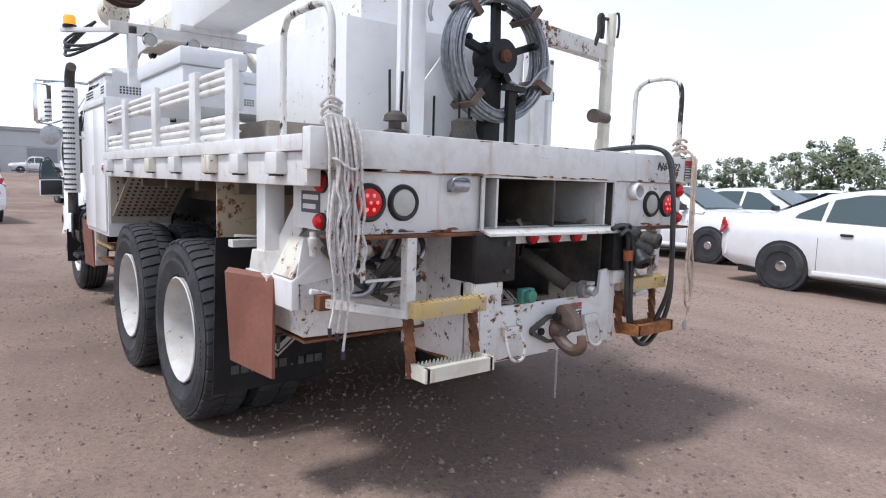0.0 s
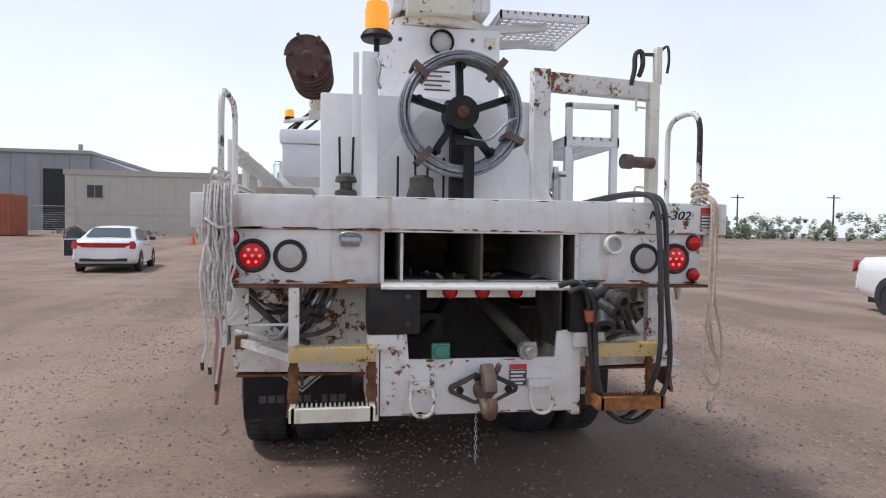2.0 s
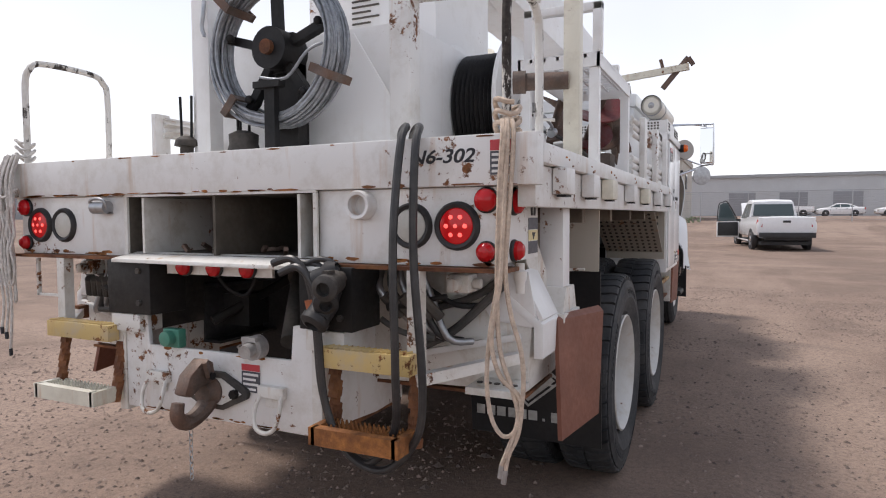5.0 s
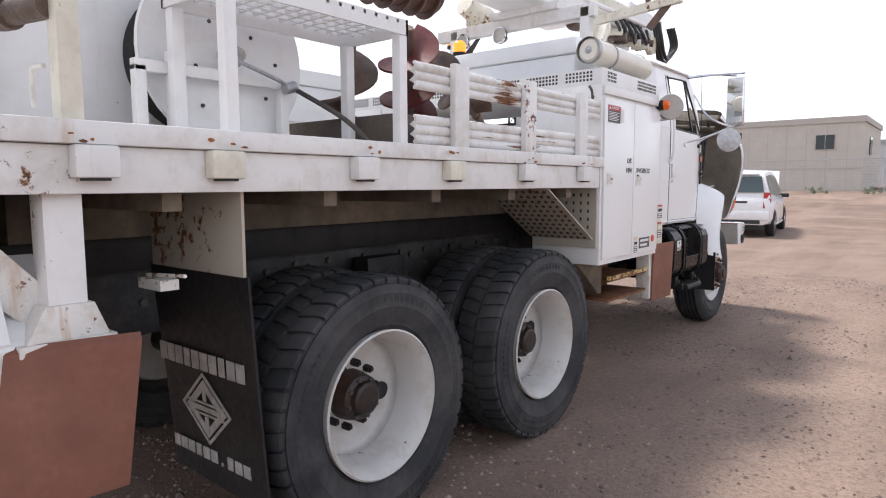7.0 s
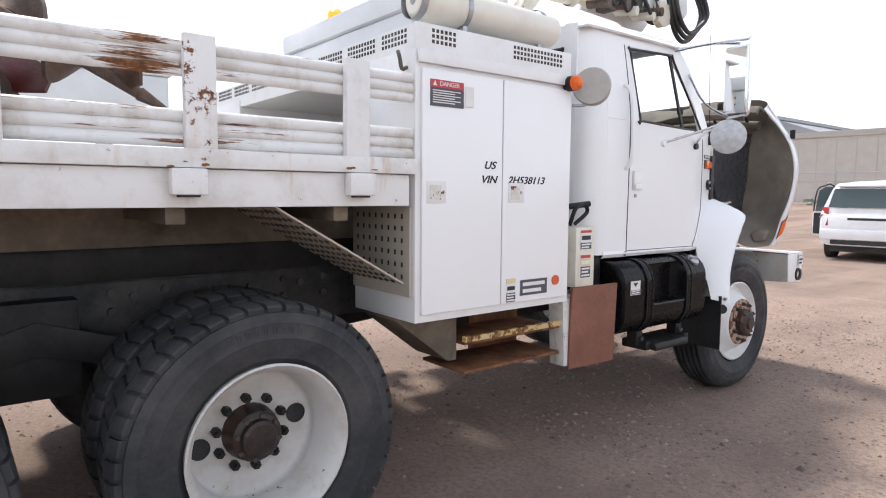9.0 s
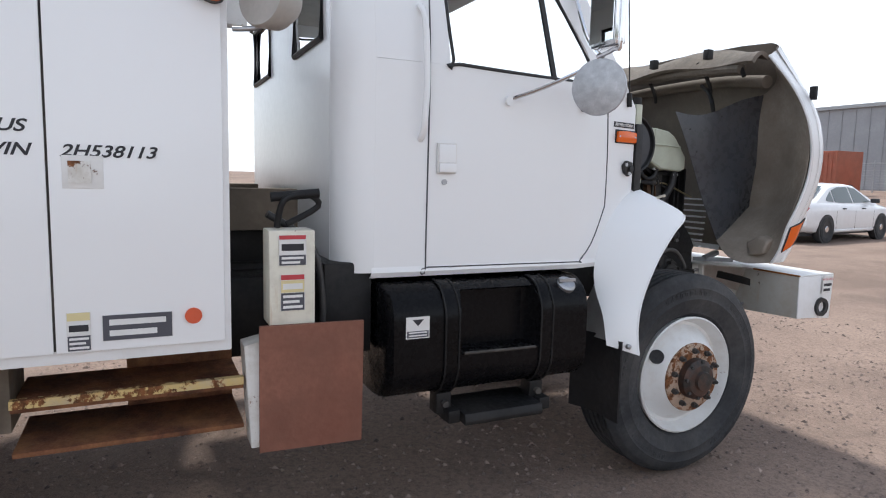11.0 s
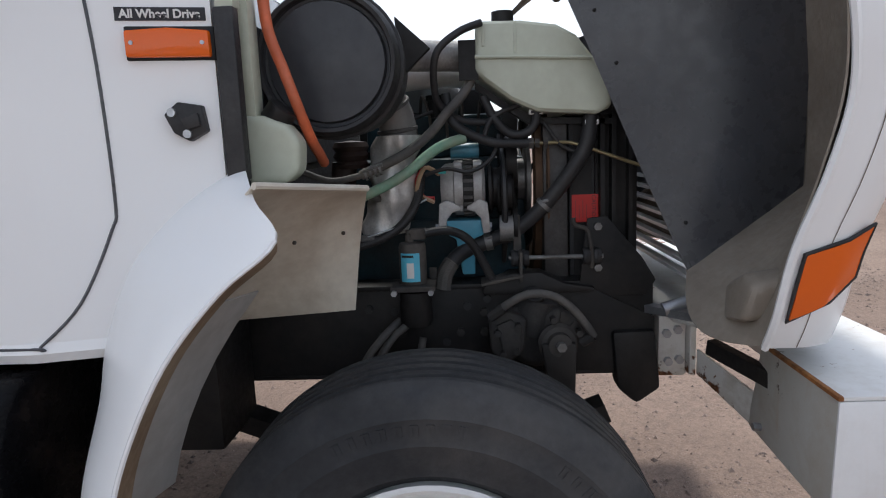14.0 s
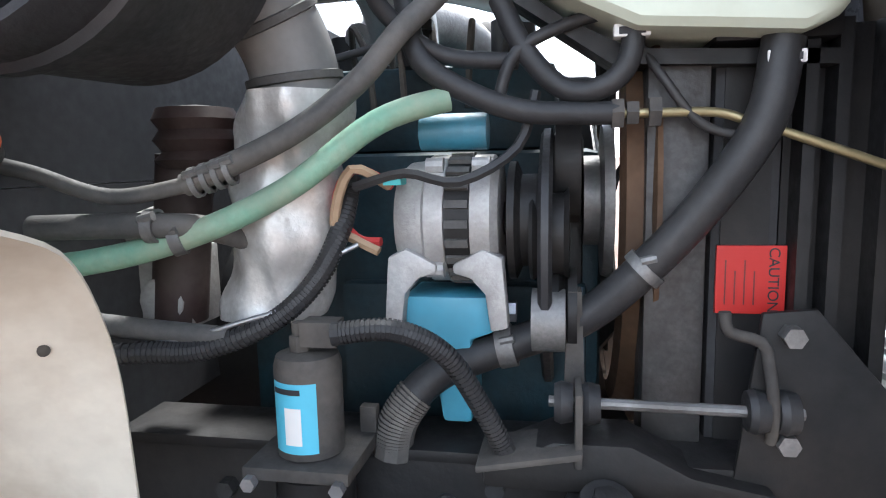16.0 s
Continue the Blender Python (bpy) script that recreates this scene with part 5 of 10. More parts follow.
part("stand", Shape().box((-0.045, 0.43, 1.55), (0.065, 0.49, 2.02)).box((-0.11, 0.40, 1.55), (0.12, 0.52, 1.585)).box((0.0, 0.30, 1.58), (0.05, 0.33, 1.86)).box((-0.04, 0.28, 1.86), (0.09, 0.32, 1.885)), BLACK, reel, "black reel stand")

# side posts and arm on the right
part("arm_post", Shape().box((0.43, 0.55, 1.55), (0.525, 0.64, 2.33)), W_BED, truck, "white square post", bevel=0.006)
part("cross_arm", Shape().beam((0.48, 0.62, 2.275), (1.17, 0.66, 2.255), 0.075, 0.10), W_WORN, truck, "white cross arm with rust", bevel=0.005)
post = part("outer_post", Shape().box((1.13, 0.60, 1.55), (1.19, 0.655, 2.30)).box((1.165, 0.60, 2.29), (1.20, 0.65, 2.50)), CREAM, truck, "cream post, paint flaked to rust", bevel=0.005)
part("fork", Shape().beam((1.10, 0.63, 2.46), (1.21, 0.65, 2.47), 0.02, 0.015).tube([(1.21, 0.64, 2.49), (1.24, 0.62, 2.51), (1.25, 0.62, 2.43), (1.24, 0.62, 2.36)], 0.008).tube([(1.02, 0.62, 2.28), (1.03, 0.60, 2.36), (1.04, 0.61, 2.45), (1.08, 0.62, 2.47), (1.09, 0.62, 2.40), (1.06, 0.60, 2.33)], 0.014), DUSTY, truck)
part("pivot_stub", Shape().cyl((1.15, 0.60, 1.84), (0.98, 0.56, 1.84), 0.032, n=16).cyl((1.0, 0.564, 1.84), (0.955, 0.552, 1.84), 0.042, n=16), AUGER, truck)
pieces("hook_rod", Shape().tube([(1.10, 0.6, 2.15), (1.05, 0.59, 2.15), (1.04, 0.59, 2.13), (1.04, 0.59, 2.20)], 0.006).tube([(1.10, 0.6, 1.70), (1.05, 0.59, 1.70), (1.04, 0.59, 1.66), (1.04, 0.59, 1.60)], 0.006), W_WORN, truck)
# hose reel drum
HR = Vector((0.68, 1.37, 1.885))
drum = part("hose_drum", Shape().lathe([(0.0, 0.03), (0.06, 0.03), (0.33, 0.022), (0.345, 0.03), (0.35, 0.018), (0.345, 0.008), (0.0, 0.008)], HR, (1, 0, 0), 48), W_BODY, truck, "white steel hose reel flange")
part("inner_flange", Shape().lathe([(0.0, -0.30), (0.345, -0.30), (0.35, -0.31), (0.345, -0.32), (0.0, -0.32)], HR, (1, 0, 0), 48), W_BODY, drum)
part("wound_hose", Shape().lathe([(0.27 + 0.012 * math.sin(k * math.pi / 2), -0.295 + 0.0058 * k) for k in range(52)], HR, (1, 0, 0), 40), RUBBER, drum, "wound black hose")
part("drum_shaft", Shape().cyl(HR + Vector((0.02, 0, 0)), HR + Vector((0.07, 0, 0)), 0.045, n=18).cyl(HR + Vector((0.07, 0, 0)), HR + Vector((0.115, 0, 0)), 0.026, n=12), ALU, drum)
for k in range(9):
    a = k * 0.7
    rr = 0.14 if k % 2 else 0.22
    part("bolt", Shape().cyl(HR + Vector((0.025, rr * math.cos(a), rr * math.sin(a))), HR + Vector((0.032, rr * math.cos(a), rr * math.sin(a))), 0.008, n=6), DUSTY, drum)
pieces("drum_stand", Shape().box((0.745, 0.98, 1.78), (0.78, 1.60, 1.82)).box((0.745, 0.98, 1.55), (0.78, 1.02, 1.80)).box((0.745, 1.56, 1.55), (0.78, 1.60, 1.80)).box((0.745, 1.10, 1.55), (0.775, 1.14, 1.86)), W_BODY, truck, "white reel stand", bevel=0.003)
part("drum_lever", Shape().tube([(0.82, 1.28, 1.87), (0.84, 1.48, 1.81), (0.82, 1.55, 1.795)], 0.008).cyl((0.82, 1.55, 1.775), (0.82, 1.60, 1.79), 0.022), STEEL, truck)
part("tie_rope", Shape().tube([(0.82, 1.60, 1.78), (0.98, 1.72, 1.66), (1.0, 1.85, 1.56)], 0.010), DUSTY, truck)
# operator platform over the drum
grating(0.80, 1.165, 1.07, 1.90, 2.05, W_BODY, "side_platform", truck, "white grated side platform", (6, 14), 0.06)
for x, y in ((1.14, 1.10), (1.14, 1.875), (0.83, 1.875), (0.83, 1.10)):
    part("platform_leg", Shape().box((x - 0.022, y - 0.022, 1.55), (x + 0.022, y + 0.022, 1.99)), W_BODY, truck, bevel=0.004)
pieces("platform_rail", Shape().box((0.82, 1.09, 2.05), (0.86, 1.13, 2.27)).box((1.13, 1.09, 2.05), (1.17, 1.13, 2.27)).box((0.82, 1.09, 2.235), (1.17, 1.13, 2.27)), W_BODY, truck, bevel=0.004)


# stake racks
def slat_panel(y0, y1, z0, z1, side, parent):
    """Ribbed sheet: three rounded ribs."""
    def fn(u, v):
        z = z0 + (z1 - z0) * v
        return (side * (1.165 + 0.014 * abs(math.sin(v * math.pi * 3)) ** 0.6), y0 + (y1 - y0) * u, z)
    return part("slat_panel", Shape().surf(fn, 2, 30), W_SLAT, parent, "ribbed white side panel with rust streaks", thick=0.012, angle=50)


for side in (1, -1):
    posts = (2.20, 2.77, 3.34) if side > 0 else (0.83, 1.36, 2.12, 2.93)
    start = 1.93 if side > 0 else 0.83
    rack = part("stake_rack", Shape().box((side * 1.19 - 0.012, posts[0] - 0.05, 1.50), (side * 1.19 + 0.02, posts[0] + 0.05, 1.915)), W_BED, truck, "white stake rack with ribbed panels", bevel=0.005)
    for y in posts[1:]:
        part("stake", Shape().box((side * 1.19 - 0.012, y - 0.05, 1.50), (side * 1.19 + 0.02, y + 0.05, 1.915)), W_BED, rack, bevel=0.005)
    ends = sorted({start, *posts, 3.61})
    for a, b in zip(ends, ends[1:]):
        slat_panel(a, b, 1.565, 1.685, side, rack)
        slat_panel(a, b, 1.785, 1.90, side, rack)
# wooden blocks and an auger on the bed
part("bed_box", Shape().box((-1.05, 0.75, 1.55), (-0.75, 1.9, 1.66)), simple("grey_wood", (0.27, 0.23, 0.19), 0.85, vary=0.25, bumps=0.4), truck, "weathered wooden block", bevel=0.006)
part("bed_box", Shape().box((0.30, 1.95, 1.55), (1.05, 2.10, 1.70)), simple("dark_wood", (0.12, 0.095, 0.08), 0.85, vary=0.3, bumps=0.4), truck, "dark stained timber on the bed", bevel=0.006)


def auger_thing(name, base, top, r, turns, material, flight_mat, label):
    """A shaft with a spiral flight."""
    th = thing(name, label, "auger")
    a, b = Vector(base), Vector(top)
    q = (b - a).to_track_quat("Z", "Y")
    part("shaft", Shape().cyl(a, b, r * 0.18, n=12), material, th)
    L = (b - a).length
    part("flight", Shape().surf(lambda u, v: a + q @ Vector(((r * (0.18 + 0.82 * v)) * math.cos(u * turns * 6.283), (r * (0.18 + 0.82 * v)) * math.sin(u * turns * 6.283), L * (0.05 + 0.85 * u))), int(22 * turns), 3), flight_mat, th, thick=0.012)
    part("tip", Shape().cyl(a + (a - b).normalized() * 0.12, a, 0.004, r * 0.22, n=10), material, th)
    return th


auger_thing("digging_auger", (0.80, 2.30, 1.72), (1.00, 2.08, 2.08), 0.14, 2.2, AUGER, RED_P, "small red and grey digging auger lashed upright beside the rack")
auger_thing("screw_anchor", (0.62, 2.05, 1.62), (0.78, 1.95, 2.05), 0.13, 1.3, AUGER, AUGER, "grey screw anchor helix leaning on the bed")
auger_thing("screw_anchor", (0.95, 2.65, 1.75), (0.98, 2.2, 1.98), 0.11, 1.5, AUGER, AUGER, "brown helical anchor lying in the rack")
RUSTY_AUGER = simple("rusty_auger", (0.085, 0.042, 0.033), 0.55, 0.25, 0.45, 9, 0.4, 50, dirt=(0.16, 0.10, 0.08), dirt_amount=0.4)
ba = auger_thing("boom_auger", (-0.91, 3.36, 3.08), (-0.885, 4.55, 3.09), 0.215, 6.0, AUGER, RUSTY_AUGER, "large rusty digging auger stowed along the boom")
A0, A1 = Vector((-0.91, 3.36, 3.08)), Vector((-0.885, 4.55, 3.09))
AQ = (A1 - A0).to_track_quat("Z", "Y")
part("worn_rim", Shape().tube([A0 + AQ @ Vector((0.216 * math.cos(k * 0.25), 0.216 * math.sin(k * 0.25), 1.19 * (0.05 + 0.85 * k * 0.25 / 37.7))) for k in range(151)], 0.007, n=5, smooth=0), AUGER, ba, "bright worn flight edge")
part("barrel", Shape().lathe([(0.0, 0.0), (0.165, 0.02), (0.17, 1.10), (0.0, 1.12)], A0, A1 - A0, 24), RUSTY_AUGER, ba)
for k in range(6):
    d = Vector((math.cos(k * 1.05), math.sin(k * 1.05), 0))
    part("cutting_tooth", Shape().prism([A0 + AQ @ (d * 0.12 + Vector((0, 0, 0.06))), A0 + AQ @ (d * 0.21 + Vector((0, 0, 0.07))), A0 + AQ @ (d * 0.20 + Vector((0, 0, -0.06))), A0 + AQ @ (d * 0.15 + Vector((0, 0, -0.02)))], AQ @ Vector((-d.y, d.x, 0)) * 0.03), AUGER, ba)


def rust_scale(c, along, up, w, h, seed):
    """A flake of surface rust lying on a painted face."""
    rng = random.Random(seed)
    c, along, up = Vector(c), Vector(along), Vector(up)
    n = along.cross(up).normalized() * 0.0012
    pts = [c + along * (w * math.cos(a) * rng.uniform(0.6, 1.0)) + up * (h * math.sin(a) * rng.uniform(0.5, 1.0)) for a in [2 * math.pi * i / 11 for i in range(11)]]
    part("rust_scale", Shape().prism([p - n for p in pts], n * 2), SCALE if seed % 3 else RUSTED, truck)


rng = random.Random(44)
for k in range(34):
    rust_scale((rng.uniform(-1.15, 1.15), -0.0125, 1.437 + rng.uniform(0.0, 0.006)), (1, 0, 0), (0, 0, 1), rng.uniform(0.012, 0.075), rng.uniform(0.002, 0.007), k)
for k in range(9):
    rust_scale((rng.uniform(-1.15, 1.15), -0.0125, 1.577), (1, 0, 0), (0, 0, 1), rng.uniform(0.01, 0.05), rng.uniform(0.002, 0.004), 60 + k)
for k in range(22):
    side = rng.choice((-1, 1))
    rust_scale((side * rng.uniform(0.50, 1.07), 0.0115, 1.204 + rng.uniform(0.0, 0.012)), (1, 0, 0), (0, 0, 1), rng.uniform(0.01, 0.05), rng.uniform(0.003, 0.010), 90 + k)
for y in (0.27, 0.66, 1.03, 1.60, 2.13, 2.72, 3.34):
    for k in range(3):
        rust_scale((1.2375, y + rng.uniform(-0.06, 0.06), 1.505 + rng.uniform(-0.006, 0.03)), (0, 1, 0), (0, 0, 1), rng.uniform(0.005, 0.018), rng.uniform(0.003, 0.009), 130 + k + int(y * 30))
for k in range(20):
    rust_scale((-0.28 + 0.62 * rng.random(), -0.0205, rng.choice((0.625, 0.858)) + rng.uniform(0, 0.008)), (1, 0, 0), (0, 0, 1), rng.uniform(0.01, 0.04), rng.uniform(0.003, 0.008), 240 + k) if k % 2 else rust_scale((rng.uniform(-0.40, 0.44), -0.0205, 0.626), (1, 0, 0), (0, 0, 1), rng.uniform(0.01, 0.04), rng.uniform(0.003, 0.007), 270 + k)

# ---- truck: cabinets behind the cab ----
for side in (1, -1):
    cab_box = part("tool_cabinet", Shape().box((side * 0.945 - 0.24, 3.615, 0.89), (side * 0.945 + 0.24, 4.555, 2.0)), W_BODY, truck, "tall white steel tool cabinet with two doors", bevel=0.006)
    for y0, y1 in ((3.64, 4.082), (4.088, 4.535)):
        d = part("cabinet_door", Shape().box((side * 1.187, y0, 0.925), (side * 1.199, y1, 1.925)), W_CAB, cab_box, "flat white cabinet door", bevel=0.004)
        yl = 3.712 if y0 < 4 else 4.17
        part("latch", Shape().box((side * 1.199, yl - 0.05, 1.385), (side * 1.2015, yl + 0.05, 1.475)), LABEL_W, d, "recessed paddle latch", bevel=0.001)
        part("latch_paddle", Shape().box((side * 1.2015, yl - 0.035, 1.40), (side * 1.205, yl + 0.02, 1.46)).cyl((side * 1.2015, yl + 0.03, 1.43), (side * 1.206, yl + 0.03, 1.43), 0.008, n=10), W_WORN, d)
    part("door_gap", Shape().box((side * 1.186, 4.079, 0.93), (side * 1.1885, 4.091, 1.92)), DUSTY, cab_box)
    part("drip_ledge", Shape().box((side * 1.19, 3.62, 1.945), (side * 1.205, 4.55, 1.995)), W_BODY, cab_box, bevel=0.004)
    # perforated rim
    rim = part("screen_rim", Shape().box((side * 1.165, 3.62, 2.0), (side * 1.18, 4.55, 2.105)), W_BODY, truck, "perforated white guard rim", bevel=0.002)
    s = Shape()
    for a, b in ((3.70, 3.84), (4.16, 4.50)):
        for k in range(int((b - a) / 0.022)):
            for j in range(3):
                y, z = a + 0.022 * k, 2.03 + 0.022 * j
                s.box((side * 1.1795, y, z), (side * 1.1815, y + 0.013, z + 0.014))
    tagged(part("perforation", s, DUSTY, rim), kind="stuff")
    # perforated plates low down behind the wheels
    ramp_plate = part("perforated_plate", Shape().prism([(side * 0.72, 3.03, 1.37), (side * 1.16, 3.03, 1.37), (side * 1.16, 3.575, 1.055), (side * 0.72, 3.575, 1.055)], (0, 0.004, 0.006)), PANEL_RUSTY, truck, "perforated beige guard plate")
    s = Shape()
    for i in range(9):
        for j in range(11):
            t = (j + 0.5) / 11
            c = Vector((side * (0.76 + 0.045 * i), 3.03 + 0.545 * t, 1.37 - 0.315 * t))
            s.cyl(c + Vector((0, -0.003, -0.004)), c + Vector((0, 0.0, 0.0)), 0.011, n=8)
    tagged(part("perforation", s, DUSTY, ramp_plate), kind="stuff")
    wall = part("cabinet_end", Shape().box((side * 0.72, 3.598, 1.0), (side * 1.17, 3.612, 1.37)), PANEL_RUSTY, truck, "perforated cabinet end sheet")
    s = Shape()
    for i in range(8):
        for j in range(6):
            s.box((side * (0.76 + 0.05 * i), 3.5965, 1.07 + 0.05 * j), (side * (0.772 + 0.05 * i), 3.599, 1.09 + 0.05 * j))
    tagged(part("perforation", s, DARK, wall), kind="stuff")
part("cabinet_deck", Shape().box((-0.70, 3.62, 1.96), (0.70, 4.55, 2.0)), W_BODY, truck)
rear_rim_part = part("screen_rim", Shape().box((-1.165, 3.62, 2.0), (1.165, 3.632, 2.10)), W_BODY, truck, "perforated white guard rim")
s = Shape()
for k in range(94):
    for j in range(3):
        if k % 24 not in (0, 1, 12, 13):
            s.box((-1.13 + 0.024 * k, 3.6185, 2.03 + 0.022 * j), (-1.116 + 0.024 * k, 3.6205, 2.044 + 0.022 * j))
tagged(part("perforation", s, DUSTY, rear_rim_part), kind="stuff")
part("hook", Shape().tube([(1.13, 3.61, 1.93), (1.14, 3.58, 1.92), (1.14, 3.57, 1.96), (1.12, 3.575, 1.99)], 0.008), DUSTY, truck)
# signs and lettering on the right cabinet
sg = part("danger_sign", Shape().box((-0.088, -0.053, 0), (0.088, 0.053, 0.0015)), LABEL_K, truck, "red and black danger sign with small print", at=on_side(1.1995, 3.765, 1.832))
part("field", Shape().box((-0.087, 0.022, 0.0015), (0.087, 0.052, 0.0025)), LABEL_R, sg)
lettering("sign_text", "DANGER", 0.026, LABEL_W, sg, pose(0.012, 0.037, 0.003), extrude=0.0005)
part("triangle", Shape().prism([(-0.075, 0.028, 0.0025), (-0.055, 0.028, 0.0025), (-0.065, 0.048, 0.0025)], (0, 0, 0.001)), LABEL_W, sg)
for k in range(6):
    part("print_bar", Shape().box((-0.075, 0.008 - 0.0095 * k, 0.0015), (0.07 - 0.03 * (k % 2), 0.012 - 0.0095 * k, 0.0022)), LABEL_W, sg)
decal(on_side(1.1995, 3.885, 1.83), 0.05, 0.085, ((1.0, LABEL_W, 0),), name="blank_label", label="faded white paper label")
lettering("owner_mark", "US", 0.046, INK, truck, on_side(1.1998, 4.005, 1.548), shear=0.3, bold=0.0008, label="black stencilled letters", sx=1.25)
lettering("owner_mark", "VIN", 0.046, INK, truck, on_side(1.1998, 4.0, 1.486), shear=0.3, bold=0.0008, sx=1.25)
lettering("owner_mark", "2H538113", 0.046, INK, truck, on_side(1.1998, 4.235, 1.486), shear=0.3, bold=0.0008, sx=1.22)
decal(on_side(1.1995, 4.295, 0.99), 0.185, 0.075, ((1.0, LABEL_K, 2),), name="maker_plate", label="grey metal data plate")
decal(on_side(1.1995, 4.145, 0.985), 0.06, 0.11, ((0.22, LABEL_Y, 0), (0.38, LABEL_W, 1), (0.40, LABEL_K, 3)))
part("reflector", Shape().cyl((1.199, 4.445, 1.01), (1.205, 4.445, 1.01), 0.024, n=20), simple("orange_reflector", (0.62, 0.10, 0.04), 0.35), truck, "round orange reflector")
al = part("side_marker", Shape().cyl((1.19, 4.515, 1.955), (1.235, 4.515, 1.955), 0.036, n=18), BLACK, truck)
part("lens", Shape().lathe([(0.036, 0.0), (0.034, 0.02), (0.02, 0.034), (0.0, 0.037)], (1.235, 4.515, 1.955), (1, 0, 0), 18), AMBER, al, "amber lens")
fl = part("flood_lamp", Shape().lathe([(0.0, -0.085), (0.06, -0.078), (0.086, -0.045), (0.094, 0.025), (0.088, 0.036), (0.0, 0.03)], (1.215, 4.67, 1.955), (0.55, -0.83, 0.05), 28), simple("dusty_grey_enamel", (0.42, 0.40, 0.37), 0.55, vary=0.12), truck, "round grey lamp back")
part("lamp_bracket", Shape().tube([(1.18, 4.57, 1.86), (1.20, 4.63, 1.865), (1.21, 4.66, 1.885)], 0.008), STEEL, fl)
# tank on the roof of the cabinet, plastic boxes
tank = part("air_tank", Shape().lathe([(0.0, 0.0), (0.06, 0.004), (0.078, 0.02), (0.08, 0.05), (0.078, 0.80), (0.06, 0.83), (0.0, 0.835)], (1.045, 3.70, 2.235), (0.03, 1, -0.02), 24), painted("ivory_tank_paint", (0.76, 0.73, 0.65), RUST, 0.35, 0.2, 0.2, 0.25), truck, "cream cylindrical air tank")
for y in (3.95, 4.42):
    part("tank_strap", Shape().lathe([(0.084, -0.012), (0.084, 0.012)], (1.052, y, 2.23), (0, 1, 0), 24).box((1.0, y - 0.012, 2.10), (1.09, y + 0.012, 2.155)), STEEL, tank, thick=0.003)
part("tank_end", Shape().lathe([(0.082, -0.005), (0.084, 0.03), (0.0, -0.01)], (1.045, 3.70, 2.235), (0.03, 1, -0.02), 24), STEEL, tank)
for x0, x1, y0, y1 in ((-0.43, 0.92, 3.78, 4.48), (-1.05, -0.62, 2.1, 3.2)):
    base_z = 2.0 if y0 > 3.5 else 1.83
    bx = part("storage_box", Shape().prism([(x0 + 0.02, y0 + 0.02, base_z), (x1 - 0.02, y0 + 0.02, base_z), (x1 - 0.02, y1 - 0.02, base_z), (x0 + 0.02, y1 - 0.02, base_z)], (0, 0, 0.25)), simple("white_moulded_plastic", (0.72, 0.74, 0.76), 0.4, vary=0.05, bumps=0.05), truck, "white moulded storage box", bevel=0.02)
    part("lid", Shape().box((x0, y0, base_z + 0.25), (x1, y1, base_z + 0.36)), simple("white_moulded_lid", (0.74, 0.76, 0.78), 0.38, vary=0.05), bx, bevel=0.025)
bc2 = part("beacon", Shape().cyl((-0.25, 4.05, 2.36), (-0.25, 4.05, 2.44), 0.055, n=18), BLACK, truck, "small amber beacon")
part("lens", Shape().lathe([(0.052, 2.44), (0.05, 2.51), (0.03, 2.53), (0.0, 2.535)], (-0.25, 4.05, 0), (0, 0, 1), 18), AMBER_LIT, bc2)

# front outrigger under the cabinet
for side in (1, -1):
    part("step_well", Shape().prism([(side * 0.80, 3.60, 0.888), (side * 0.80, 3.95, 0.888), (side * 0.80, 3.95, 0.66), (side * 0.80, 3.90, 0.66)], (side * 0.25, 0, 0)), UNDER, truck, "dusty beige step box", bevel=0.005)
    stp = part("rusted_step", Shape().box((side * 0.78, 3.955, 0.60), (side * 1.10, 4.60, 0.615)).box((side * 0.78, 3.955, 0.735), (side * 1.10, 4.60, 0.75)).box((side * 0.78, 4.25, 0.60), (side * 0.79, 4.6, 0.88)), RUSTED, truck, "rusted steel step treads", bevel=0.002)
    part("tread_edge", Shape().box((side * 1.085, 3.955, 0.75), (side * 1.11, 4.60, 0.775)), YELLOW, stp)
    col = part("jack_column", Shape().box((side * 1.07 - 0.06, 4.68, 0.94), (side * 1.07 + 0.06, 4.83, 1.255)), CREAM, truck, "cream jack column with labels", bevel=0.006)
    part("jack_foot", Shape().prism([(side * 1.02, 4.62, 0.53), (side * 1.02, 4.86, 0.53), (side * 1.02, 4.83, 0.93), (side * 1.02, 4.60, 0.88)], (side * 0.10, 0, 0)), W_WORN, col, bevel=0.005)
    part("jack_pad", Shape().surf(lambda u, v, side=side: (side * (1.145 + 0.02 * u - 0.015 * v), 4.645 + 0.345 * u, 0.945 - 0.43 * v), 4, 6), PAD, truck, "brown-painted steel jack pad", thick=0.015)
decal(on_side(1.1315, 4.755, 1.19), 0.09, 0.10, ((0.15, LABEL_R, 0), (0.5, LABEL_W, 1), (0.35, LABEL_K, 2)))
decal(on_side(1.1315, 4.755, 1.05), 0.08, 0.12, ((0.15, LABEL_R, 0), (0.35, LABEL_Y, 1), (0.5, LABEL_K, 3)))
part("control_lever", Shape().tube([(1.05, 4.72, 1.26), (1.07, 4.74, 1.35), (1.06, 4.82, 1.37), (1.05, 4.86, 1.33), (1.06, 4.75, 1.27)], 0.011).cyl((1.05, 4.70, 1.36), (1.06, 4.86, 1.375), 0.016), BLACK, truck)
part("hose_bundle", Shape().tube([(0.98, 4.70, 1.3), (0.96, 4.86, 1.18), (0.97, 4.90, 0.95), (0.96, 4.88, 0.66), (0.92, 4.93, 0.60), (0.88, 4.97, 0.64), (0.88, 4.98, 0.9)], 0.013), HOSE, truck)
